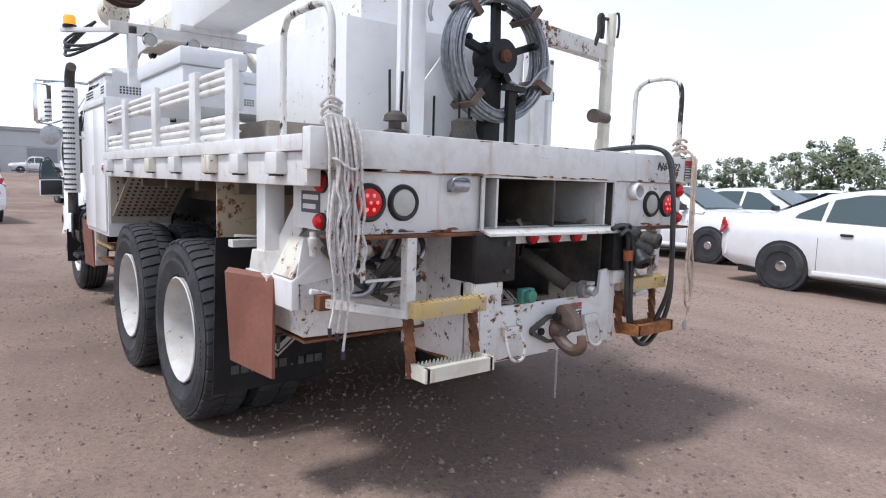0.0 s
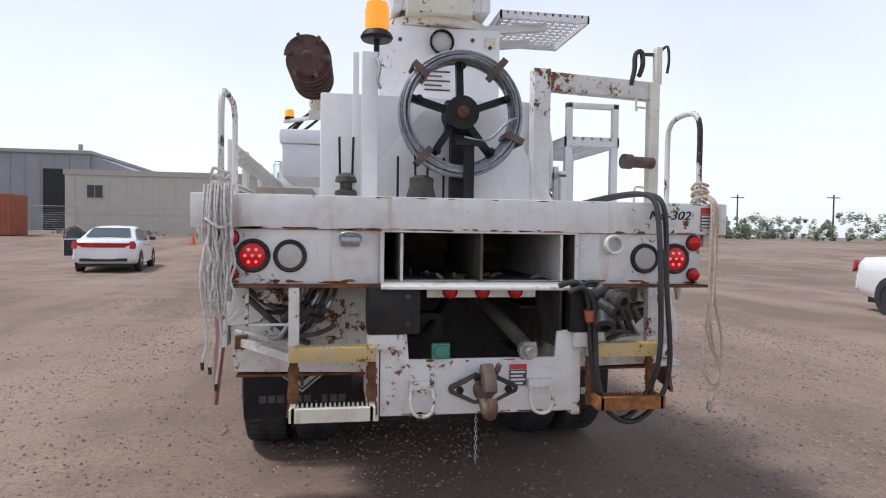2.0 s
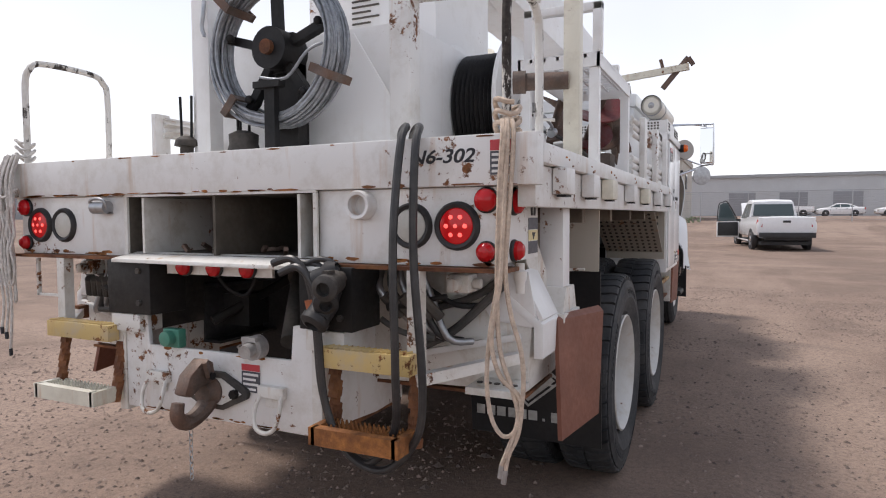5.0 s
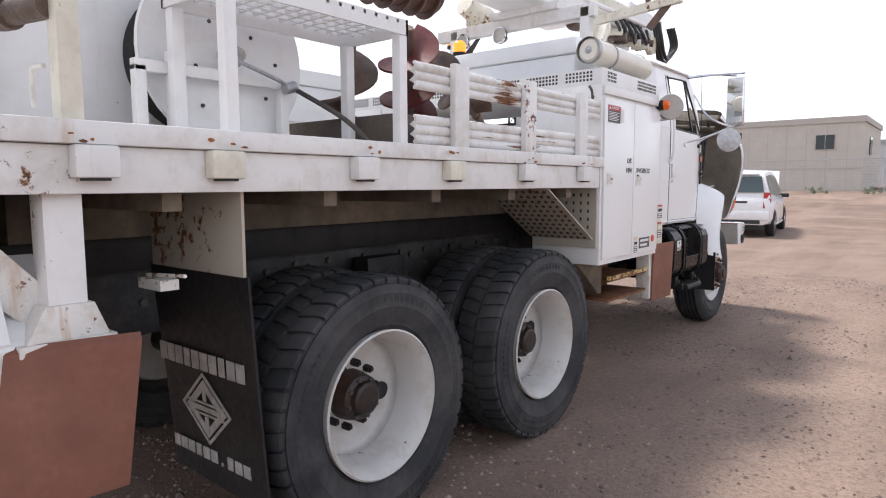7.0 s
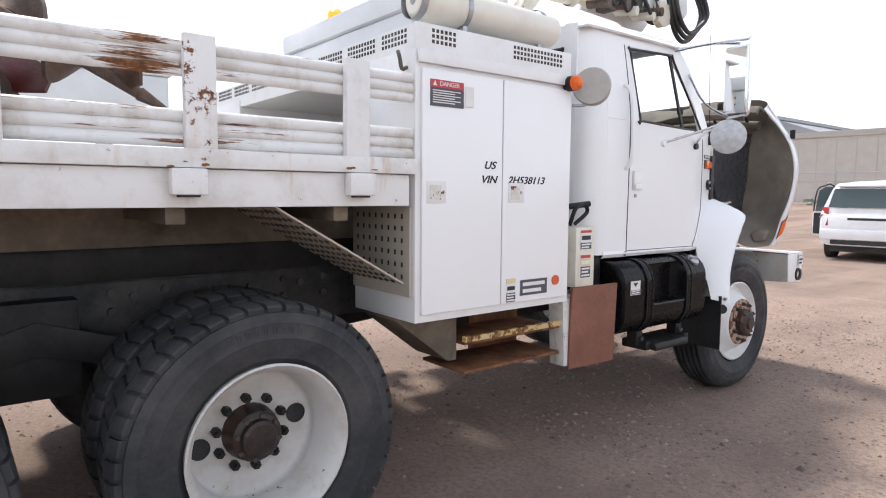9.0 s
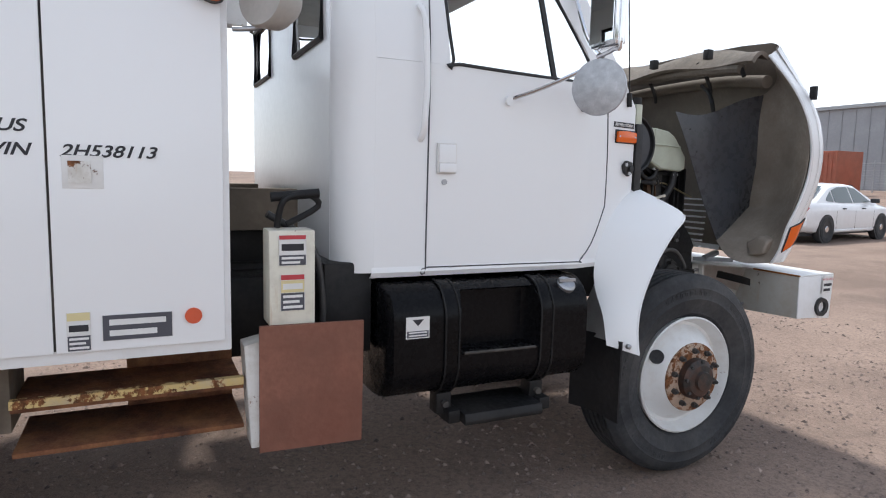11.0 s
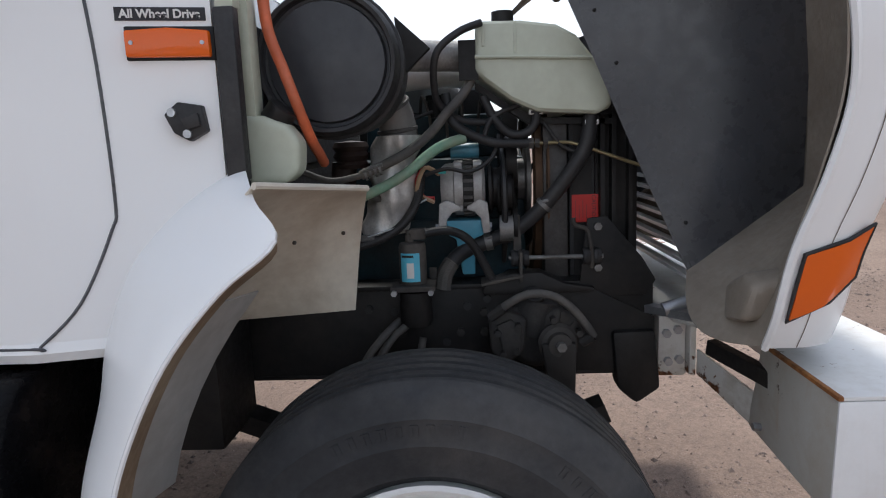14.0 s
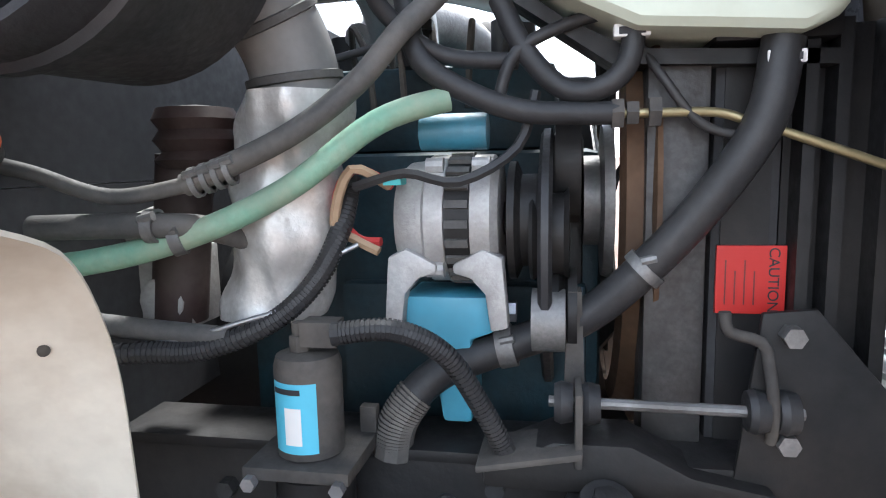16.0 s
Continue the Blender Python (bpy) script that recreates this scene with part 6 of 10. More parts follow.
part("battery_box", Shape().box((0.70, 4.90, 0.78), (0.98, 5.08, 1.12)), BLACK, truck, bevel=0.01)
for side in (1, -1):
    part("under_plate", Shape().box((side * 0.55 - 0.12, 4.6, 0.72), (side * 0.55 + 0.12, 6.2, 1.03)), BLACK, truck, bevel=0.01)

# ---- cab ----


def sx(z, y=5.5):
    """Half width of the cab: narrower above the waist and towards the cowl."""
    return 1.003 - 0.004 * max(0, 1.5 - z) * 2 - 0.075 * max(0, (z - 1.85) / 0.5) ** 1.3 - 0.27 * max(0, y - 6.0)


cab = part("cab", Shape().box((-0.96, 4.96, 1.075), (0.96, 6.08, 1.10)), BLACK, truck, "white day cab")
for side in (1, -1):
    def sheet(pts, name, side=side, mat=W_CAB, off=0.0, thick=0.02):
        """A flat-ish side panel from (y, z) points."""
        s = Shape().add([(side * (sx(z) + off), y, z) for y, z in pts], [tuple(range(len(pts))) if side < 0 else tuple(range(len(pts)))[::-1]])
        return part(name, s, mat, cab, thick=thick, bevel=0.0)

    def grid_side(pa, pb, name, n=10, side=side):
        """Strip between two (y, z) lines."""
        def fn(u, v):
            k = u * (len(pa) - 1)
            i = min(int(k), len(pa) - 2)
            t = k - i
            a = (pa[i][0] + (pa[i + 1][0] - pa[i][0]) * t, pa[i][1] + (pa[i + 1][1] - pa[i][1]) * t)
            b = (pb[i][0] + (pb[i + 1][0] - pb[i][0]) * t, pb[i][1] + (pb[i + 1][1] - pb[i][1]) * t)
            y, z = a[0] + (b[0] - a[0]) * v, a[1] + (b[1] - a[1]) * v
            return (side * sx(z, y), y, z)
        return part(name, Shape().surf(fn, n * (len(pa) - 1), 8), W_CAB, cab, thick=0.02)

    grid_side([(5.08, 1.10), (5.29, 1.10), (6.05, 1.09), (6.13, 1.10), (6.36, 1.38)], [(5.08, 1.855), (5.375, 1.857), (6.03, 1.838), (6.10, 1.833), (6.36, 1.768)], "side_panel")
    grid_side([(5.08, 1.857), (5.375, 1.857)], [(5.08, 2.345), (5.335, 2.292)], "rear_pillar")
    grid_side([(5.08, 2.345), (5.335, 2.292), (5.775, 2.312)], [(5.08, 2.385), (5.335, 2.395), (5.86, 2.395)], "roof_rail")
    grid_side([(6.10, 1.833), (5.775, 2.312)], [(6.36, 1.768), (5.86, 2.395)], "front_pillar")
    # sill below
    sill = ((0.0, 1.10), (0.004, 1.08), (-0.008, 1.06), (-0.05, 1.055))
    part("sill", Shape().surf(lambda u, v, side=side: (side * (sx(1.09, 5.07 + 1.06 * u) + sill[round(v * 3)][0]), 5.07 + 1.06 * u, sill[round(v * 3)][1]), 16, 3), W_CAB, cab, thick=0.004)
    # rounded rear corner
    part("rear_corner", Shape().surf(lambda u, v, side=side: (side * (sx(1.08 + 1.31 * v) - 0.13 * (1 - math.sin(u * math.pi / 2))), 5.085 - 0.14 * math.cos(u * math.pi / 2), 1.08 + 1.31 * v), 8, 10), W_CAB, cab, thick=0.015)
    # door edges: a dark seam
    seam = [(5.295, 2.30), (5.29, 1.9), (5.288, 1.5), (5.288, 1.098), (5.30, 1.094), (5.7, 1.092), (6.0, 1.09), (6.015, 1.094), (6.09, 1.17), (6.155, 1.30), (6.168, 1.36), (6.165, 1.6), (6.15, 1.80)]
    part("door_seam", Shape().tube([(side * (sx(z, y) + 0.0005), y, z) for y, z in seam], 0.0032, n=6, smooth=5), INNER_D, cab)
    # window seal, glass and vent bar
    hole_pts = [(5.385, 1.875), (5.41, 1.862), (6.03, 1.842), (6.075, 1.853), (6.07, 1.875), (5.80, 2.27), (5.765, 2.298), (5.36, 2.281), (5.345, 2.26)]
    part("window_seal", Shape().tube([(side * (sx(z, y) + 0.002), y, z) for y, z in hole_pts], 0.007, n=6, smooth=3, closed=True), RUBBER, cab)
    wg = part("door_glass", Shape().add([(side * (sx(z, y) - 0.012), y, z) for y, z in hole_pts], [tuple(range(9))]), GLASS, cab, "clear side window")
    wg.visible_shadow = False
    part("vent_bar", Shape().beam((side * (sx(1.85) - 0.008), 5.845, 1.85), (side * (sx(2.3) - 0.008), 5.775, 2.30), 0.012, 0.02, (0, 1, 0)), RUBBER, cab)
    # handles, marker, hood latch
    h = part("door_handle", Shape().box((side * 1.003, 5.322, 1.452), (side * 1.016, 5.403, 1.567)), LABEL_W, cab, "white paddle door handle", bevel=0.004)
    part("handle_paddle", Shape().box((side * 1.016, 5.328, 1.458), (side * 1.026, 5.397, 1.49)).box((side * 1.0165, 5.328, 1.494), (side * 1.0185, 5.397, 1.561)), W_CAB, h, bevel=0.002)
    part("door_lock", Shape().cyl((side * 1.002, 5.357, 1.42), (side * 1.008, 5.357, 1.42), 0.011, n=14), STEEL, cab)
    part("grab_handle", Shape().tube([(side * 1.0, 5.255, 1.575), (side * 1.03, 5.255, 1.60), (side * 1.045, 5.255, 1.66), (side * 1.045, 5.26, 1.80), (side * 1.03, 5.255, 2.0), (side * 0.985, 5.25, 2.06)], 0.012, n=10), W_CAB, cab, "white tubular grab handle")
    def flank(y, z, out, side=side):
        return (side * (sx(z, y) + out), y, z)

    mk = part("side_marker", Shape().prism([flank(6.216, 1.607, -0.004), flank(6.364, 1.607, -0.004), flank(6.364, 1.667, -0.004), flank(6.216, 1.667, -0.004)], (side * 0.009, 0, 0)), BLACK, cab, bevel=0.003)
    part("lens", Shape().prism([flank(6.221, 1.611, 0.004), flank(6.359, 1.611, 0.004), flank(6.359, 1.658, 0.004), flank(6.29, 1.663, 0.004), flank(6.221, 1.658, 0.004)], (side * 0.015, 0, 0)), AMBER, mk, "orange marker lens", bevel=0.005)
    for y in (6.232, 6.348):
        part("lens_screw", Shape().cyl(flank(y, 1.636, 0.016), flank(y, 1.636, 0.0205), 0.004, n=8), STEEL, mk)
    lt = part("hood_latch_pad", Shape().prism([flank(y, z, 0.0) for y, z in ((6.272, 1.51), (6.286, 1.476), (6.312, 1.460), (6.342, 1.478), (6.336, 1.525), (6.296, 1.532))], (side * 0.020, 0, 0)), RUBBER, cab, "black rubber latch pad", bevel=0.004)
    part("pad_ridge", Shape().prism([flank(y, z, 0.019) for y, z in ((6.302, 1.502), (6.312, 1.48), (6.336, 1.488), (6.332, 1.512))], (side * 0.012, 0, 0)), RUBBER, lt, bevel=0.004)
    for y, z in ((6.287, 1.513), (6.31, 1.474)):
        part("bolt", Shape().cyl(flank(y, z, 0.018), flank(y, z, 0.025), 0.008, n=10), STEEL, lt)
    part("cowl_strip", Shape().box((side * 0.885, 6.366, 1.385), (side * 0.916, 6.404, 1.70)), RUBBER, cab, "black rubber cowl seal", bevel=0.004)
    part("cowl_cap", Shape().box((side * 0.865, 6.366, 1.70), (side * 0.905, 6.402, 1.79)), PLASTIC_W, cab, bevel=0.006)
    part("cowl_grommet", Shape().cyl((side * 0.885, 6.38, 1.79), (side * 0.885, 6.38, 1.82), 0.024, n=12), BLACK, cab)
BADGE_TURN = pose(0, 0, 0, 0, 0, 15)
lettering("badge_text", "All Wheel Drive", 0.021, LABEL_W, cab, Matrix.Translation((sx(1.68, 6.277) + 0.003, 6.277, 1.688)) @ BADGE_TURN @ Matrix.Translation((-1.0, 0, 0)) @ on_side(1.0, 0, 0), extrude=0.001, bold=0.0006, sx=0.98)
part("badge", Shape().prism([(sx(1.68, y), y, z) for y, z in ((6.203, 1.677), (6.351, 1.677), (6.351, 1.700), (6.203, 1.700))], (0.0025, 0, 0)), INK, cab, "black badge with white letters")
# back wall with a window
x0, x1, z0, z1 = 0.30, 0.78, 1.95, 2.25
wall = Shape()
for side in (1, -1):
    wall.box((side * 0.88, 4.945, 1.08), (side * x1, 4.96, 2.38)).box((side * x1, 4.945, 1.08), (side * x0, 4.96, z0)).box((side * x1, 4.945, z1), (side * x0, 4.96, 2.38))
wall.box((-x0, 4.945, 1.08), (x0, 4.96, 2.38))
part("back_wall", wall, W_CAB, cab)
for side in (1, -1):
    part("rear_window_seal", Shape().tube([(side * x0, 4.941, z0), (side * x1, 4.941, z0), (side * x1, 4.941, z1), (side * x0, 4.941, z1)], 0.014, n=6, smooth=0, closed=True), RUBBER, cab)
    rg = part("rear_glass", Shape().add([(side * x0, 4.951, z0), (side * x1, 4.951, z0), (side * x1, 4.951, z1), (side * x0, 4.951, z1)], [(0, 1, 2, 3)]), GLASS, cab)
    rg.visible_shadow = False


def roof_at(u, v):
    x = -0.955 + 1.91 * u
    y = 4.945 + 0.975 * v
    edge = max(abs(2 * u - 1) ** 6, (2 * v - 1) ** 8 if v > 0.5 else (1 - 2 * v) ** 8)
    return (x, y, 2.39 + 0.075 * (1 - edge) - (0.03 if edge > 0.98 else 0))


part("roof", Shape().surf(roof_at, 30, 16), W_CAB, cab, "white cab roof with rounded edges", thick=0.012)
part("windscreen_glass", Shape().surf(lambda u, v: ((-0.86 + 1.72 * u) * (1 - 0.03 * v), 6.33 - 0.45 * v + 0.05 * (1 - (2 * u - 1) ** 2), 1.80 + 0.57 * v), 10, 4), GLASS, cab).visible_shadow = False
part("cowl", Shape().box((-0.88, 6.34, 1.30), (0.88, 6.364, 1.795)).prism([(-0.93, 6.2, 1.775), (0.93, 6.2, 1.775), (0.885, 6.36, 1.775), (-0.885, 6.36, 1.775)], (0, 0, 0.02)), W_CAB, cab)
part("firewall_insulation", Shape().box((-0.84, 6.366, 1.37), (0.84, 6.38, 1.70)).box((-0.55, 6.366, 1.05), (0.55, 6.38, 1.369)), DARK, cab)
# inside
seat = part("bench_seat", Shape().box((-0.85, 5.30, 1.25), (0.85, 5.78, 1.50)), SEAT, cab, "grey cloth bench seat", bevel=0.05)
part("seat_back", Shape().box((-0.85, 5.16, 1.45), (0.85, 5.32, 1.92)), SEAT, seat, bevel=0.05)
part("dashboard", Shape().box((-0.92, 6.0, 1.35), (0.92, 6.3, 1.80)), DARK, cab, bevel=0.05)
part("steering_wheel", Shape().tube([Vector((-0.42, 5.88, 1.84)) + Vector((0.21 * math.cos(a), 0.08 * math.sin(a), 0.19 * math.sin(a))) for a in [2 * math.pi * k / 16 for k in range(16)]], 0.015, closed=True).cyl((-0.42, 5.88, 1.84), (-0.42, 6.05, 1.70), 0.03), BLACK, cab)
part("headliner", Shape().box((-0.90, 5.12, 2.36), (0.90, 5.80, 2.375)), simple("pale_headliner", (0.58, 0.58, 0.56), 0.9, vary=0.1, bumps=0.2), cab)
part("cab_floor", Shape().box((-0.95, 5.12, 1.101), (0.95, 6.08, 1.12)).box((-0.55, 6.08, 1.101), (0.55, 6.33, 1.12)), DARK, cab)
part("aerial", Shape().cyl((0.93, 6.30, 1.79), (0.935, 6.24, 2.5), 0.003, n=6).cyl((0.93, 6.30, 1.77), (0.93, 6.296, 1.83), 0.012, n=8), BLACK, cab)


# mirrors
def mirror_set(side):
    mr = part("side_mirror", Shape().box((side * 1.375 - 0.08, 5.785, 1.905), (side * 1.375 + 0.055, 5.835, 2.295)), CHROME, truck, "tall chrome mirror on tube arms", bevel=0.012)
    part("mirror_glass", Shape().box((side * 1.36 - 0.062, 5.780, 1.92), (side * 1.36 + 0.062, 5.784, 2.28)), MIRROR, mr)
    cv = part("convex_mirror", Shape().lathe([(0.0, 0.036), (0.06, 0.03), (0.098, 0.006), (0.102, 0.0), (0.100, -0.008), (0.05, -0.014), (0.0, -0.016)], (side * 1.315, 5.82, 1.775), (-0.55 * side, 0.83, 0.02), 28), STEEL, mr, "round convex mirror")
    for pts in ([(side * 0.955, 5.80, 2.33), (side * 1.15, 5.80, 2.335), (side * 1.40, 5.81, 2.325), (side * 1.43, 5.81, 2.30), (side * 1.435, 5.81, 1.93), (side * 1.40, 5.81, 1.895), (side * 1.30, 5.82, 1.885)],
                [(side * 0.95, 5.83, 2.345), (side * 1.16, 5.84, 2.345), (side * 1.36, 5.82, 2.31)],
                [(side * 1.005, 5.64, 1.75), (side * 1.12, 5.72, 1.79), (side * 1.29, 5.82, 1.86)],
                [(side * 1.005, 5.995, 1.745), (side * 1.03, 5.99, 1.79), (side * 1.15, 5.90, 1.83), (side * 1.33, 5.82, 1.885)],
                [(side * 0.965, 5.95, 2.20), (side * 1.10, 5.92, 2.0), (side * 1.31, 5.82, 1.89)]):
        part("mirror_arm", Shape().tube(pts, 0.0085, n=8), CHROME, mr)
    for y in (5.63, 5.995):
        part("arm_foot", Shape().cyl((side * 1.0, y, 1.742), (side * 1.018, y, 1.742), 0.02, n=12), RUBBER if y > 5.8 else W_CAB, mr)


mirror_set(1)
mirror_set(-1)

# exhaust stack on the left
ex = part("exhaust_stack", Shape().cyl((-1.22, 5.12, 1.0), (-1.22, 5.12, 2.24), 0.045, n=16), DUSTY, truck, "vertical exhaust with perforated guard")
part("heat_guard", Shape().lathe([(0.068, 1.2), (0.068, 2.20)], (-1.22, 5.12, 0), (0, 0, 1), 24), W_BODY, ex, thick=0.003)
s = Shape()
for k in range(11):
    for j in range(20):
        a = math.pi * (0.55 + 0.1 * k) + (0.05 if j % 2 else 0)
        d = Vector((math.cos(a), math.sin(a), 0))
        c = Vector((-1.22, 5.12, 1.23 + 0.049 * j)) + d * 0.0685
        s.cyl(c, c + d * 0.002, 0.011, n=6)
tagged(part("perforation", s, DUSTY, ex), kind="stuff")
part("exhaust_tip", Shape().tube([(-1.22, 5.12, 2.20), (-1.22, 5.12, 2.28), (-1.22, 5.08, 2.345), (-1.22, 4.99, 2.385)], 0.045, n=14), DUSTY, ex)

# ---- fenders ----
for side in (1, -1):
    front_edge = [Vector(p) for p in ((0.91, 6.40, 1.405), (1.02, 6.452, 1.352), (1.095, 6.506, 1.292), (1.125, 6.415, 1.212), (1.14, 6.318, 1.095), (1.15, 6.24, 0.942), (1.165, 6.208, 0.82), (1.188, 6.202, 0.706))]
    back_edge = [Vector(p) for p in ((0.898, 6.366, 1.40), (0.918, 6.303, 1.359), (0.935, 6.24, 1.305), (0.953, 6.173, 1.221), (0.967, 6.123, 1.093), (0.99, 6.108, 0.98), (1.06, 6.104, 0.86), (1.10, 6.10, 0.738))]
    fe, be = spline(front_edge, 5), spline(back_edge, 5)

    def fend(u, v, side=side, fe=fe, be=be):
        k = min(int(v * (len(fe) - 1) + 0.5), len(fe) - 1)
        a, b = be[k], fe[k]
        p = a.lerp(b, u) + Vector((0.022 * math.sin(u * math.pi) ** 0.8 * math.sin(v * math.pi) ** 0.5, 0, 0.0))
        return (side * p.x, p.y, p.z)

    fd = part("fender", Shape().surf(fend, 10, len(fe) - 1), W_CAB, truck, "white fibreglass rear half of the wheel arch", thick=0.006)
    part("fender_lip", Shape().tube([(side * p.x, p.y, p.z) for p in fe[10:]], 0.0045, n=6, smooth=0), W_CAB, fd)
    part("fender_bolt", Shape().lathe([(0.011, -0.01), (0.011, 0.004), (0.007, 0.008), (0.0, 0.009)], (side * 1.166, 6.165, 0.742), (side, 0, 0), 12), STEEL, fd)
    part("splash_flap", Shape().surf(lambda u, v, side=side: (side * (0.86 + 0.29 * u), 6.10 + 0.02 * math.sin(4 * u) + 0.06 * u, 0.76 - 0.36 * v), 6, 6), FLAP, truck, "black rubber splash flap", thick=0.008)

    # cross-section from the outer rim in and down, at the rear and the front end
    rear_line = spline([Vector(p) for p in ((1.02, 6.452, 1.378), (0.97, 6.40, 1.335), (0.88, 6.33, 1.27), (0.73, 6.25, 1.16), (0.61, 6.20, 1.03))], 8)
    fore_line = spline([Vector(p) for p in ((0.768, 6.605, 1.352), (0.70, 6.590, 1.328), (0.65, 6.572, 1.28), (0.605, 6.551, 1.20), (0.56, 6.522, 1.037))], 8)

    def liner(u, v, side=side, a=rear_line, b=fore_line):
        k = v * (len(a) - 1)
        i = min(int(k), len(a) - 2)
        p = a[i].lerp(a[i + 1], k - i).lerp(b[i].lerp(b[i + 1], k - i), u)
        p.x -= 0.03 * math.sin(math.pi * u) * math.sin(math.pi * min(1.0, v * 1.4)) ** 2
        return (side * p.x, p.y, p.z)

    part("inner_liner", Shape().surf(liner, 36, 16), simple("dirty_beige_liner", (0.74, 0.69, 0.59), 0.55, vary=0.12, scale=5, bumps=0.1, dirt=(0.34, 0.25, 0.16), dirt_amount=0.8), fd, "dusty beige inner fender sheet", thick=0.004)
    for u, v in ((0.5, 0.62), (0.86, 0.62)):
        q = liner(u, v)
        part("rivet", Shape().ball((q[0] + side * 0.004, q[1], q[2]), 0.005, 0.005, 0.005), DUSTY, fd)
    part("liner_rim", Shape().tube([liner(u / 16, 0.0) for u in range(17)], 0.007, n=8, smooth=0), simple("liner_edge", (0.66, 0.62, 0.54), 0.55, vary=0.15, dirt=(0.30, 0.19, 0.10), dirt_amount=0.4), fd)
    part("inner_arch", Shape().surf(lambda u, v, side=side: (side * (1.075 - 0.24 * u - 0.01 * v), 6.125 + 0.09 * v + 0.13 * v * v + 0.03 * u, 0.75 + 0.42 * v - 0.02 * u), 6, 6), simple("grey_arch_sheet", (0.42, 0.42, 0.41), 0.6, vary=0.2, scale=3, bumps=0.1, dirt=(0.20, 0.15, 0.10), dirt_amount=0.6), fd, "dusty grey sheet inside the arch", thick=0.004)
    part("arch_flange", Shape().surf(lambda u, v, side=side, fe=fe: (side * (fe[9 + int(round(v * 20))].x - 0.015 - 0.12 * u), fe[9 + int(round(v * 20))].y - 0.012 - 0.03 * u, fe[9 + int(round(v * 20))].z - 0.004 - 0.035 * u), 4, 20), simple("brown_caked_flange", (0.24, 0.17, 0.11), 0.85, vary=0.35, scale=7, bumps=0.4, dirt=(0.40, 0.33, 0.24), dirt_amount=0.6), fd, "flange caked with brown dust", thick=0.004)

# ---- fuel tank ----
def tank_section(x_out, notch=0.0):
    """Round-cornered (x, z) outline; notch pushes the outer face in above the tread."""
    out = [(0.74, 1.04)]
    for cx, cz, r, a0 in ((x_out - 0.13, 0.91, 0.13, 90), (x_out - 0.13, 0.74, 0.13, 0)):
        out += [(cx + r * math.cos(radians(a0 - 9 * k)), cz + r * math.sin(radians(a0 - 9 * k))) for k in range(11)]
    out += [(0.74, 0.61)]
    if notch:
        out = [(min(x, x_out - notch * max(0.0, min(1.0, (z - 0.775) / 0.012)) * max(0.0, min(1.0, (1.022 - z) / 0.012))), z) for x, z in out[:11] + [(x_out, 0.90), (x_out, 0.80), (x_out, 0.788), (x_out, 0.781), (x_out, 0.775)] + out[12:]]
    return out


for side in (1, -1):
    rows = []
    for y, shrink in ((5.095, 0.05), (5.10, 0.02), (5.115, 0.0), (5.36, 0.0), (5.385, 0.0)):
        rows.append((y, tank_section(1.13 - shrink, 0.0001)))
    for y, n in ((5.392, 0.03), (5.402, 0.075), (5.42, 0.095), (5.70, 0.095), (5.718, 0.075), (5.728, 0.03)):
        rows.append((y, tank_section(1.13, n)))
    for y, shrink in ((5.735, 0.0), (5.76, 0.0), (5.965, 0.0), (5.98, 0.02), (5.985, 0.05)):
        rows.append((y, tank_section(1.13 - shrink, 0.0001)))
    m = len(rows[0][1])
    s = Shape().add([(side * x, y, z) for y, sec in rows for x, z in sec],
                    [(j * m + i, j * m + (i + 1) % m, (j + 1) * m + (i + 1) % m, (j + 1) * m + i) for j in range(len(rows) - 1) for i in range(m)] + [tuple(range(m))[::-1], tuple((len(rows) - 1) * m + i for i in range(m))])
    tk = part("fuel_tank", s, BLACK_GLOSS, truck, "black painted fuel tank with a moulded step", angle=40)
    s = Shape()
    rng = random.Random(31)
    for k in range(90):
        s.ball((side * (1.045 + 0.075 * rng.random()), 5.41 + 0.30 * rng.random(), 0.778), 0.006, 0.006, 0.004, 6)
    tagged(part("grit_tread", s, BLACK, tk), kind="stuff")
    part("tread_lip", Shape().tube([(side * 1.127, y, 0.782 + 0.006 * math.sin(3 * y)) for y in (5.40, 5.48, 5.56, 5.64, 5.72)], 0.006, n=6), DUSTY, tk)
    for y in (5.345, 5.765):
        sec = [(x + (0.006 if x > 0.8 else 0), z + (0.006 if z > 1.0 else (-0.006 if z < 0.65 else 0))) for x, z in tank_section(1.13)]
        s = Shape()
        s.prism([(side * x, y - 0.028, z) for x, z in sec], (0, 0.056, 0))
        part("tank_strap", s, BLACK_GLOSS, tk, bevel=0.003)
        for dy in (-0.028, 0.028):
            part("strap_edge", Shape().tube([(side * (x + 0.001), y + dy, z) for x, z in sec[1:-1]], 0.004, n=6, smooth=0), BLACK, tk)
        part("strap_foot", Shape().box((side * 1.04 - 0.035, y - 0.032, 0.53), (side * 1.04 + 0.035, y + 0.032, 0.615)), BLACK, tk, bevel=0.008)
        part("strap_bolt", Shape().cyl((side * 1.075, y, 0.575), (side * 1.095, y, 0.575), 0.014, n=6), DUSTY, tk)
    part("tank_step", Shape().prism([(side * 0.95, 5.40, 0.555), (side * 1.145, 5.40, 0.545), (side * 1.155, 5.40, 0.515), (side * 1.15, 5.40, 0.50), (side * 0.95, 5.40, 0.52)], (0, 0.35, 0)), BLACK, tk, bevel=0.006)
    for y in (5.37, 5.78):
        part("step_bracket", Shape().beam((side * 0.95, y, 0.53), (side * 1.12, y, 0.53), 0.05, 0.05), BLACK, tk, bevel=0.006)
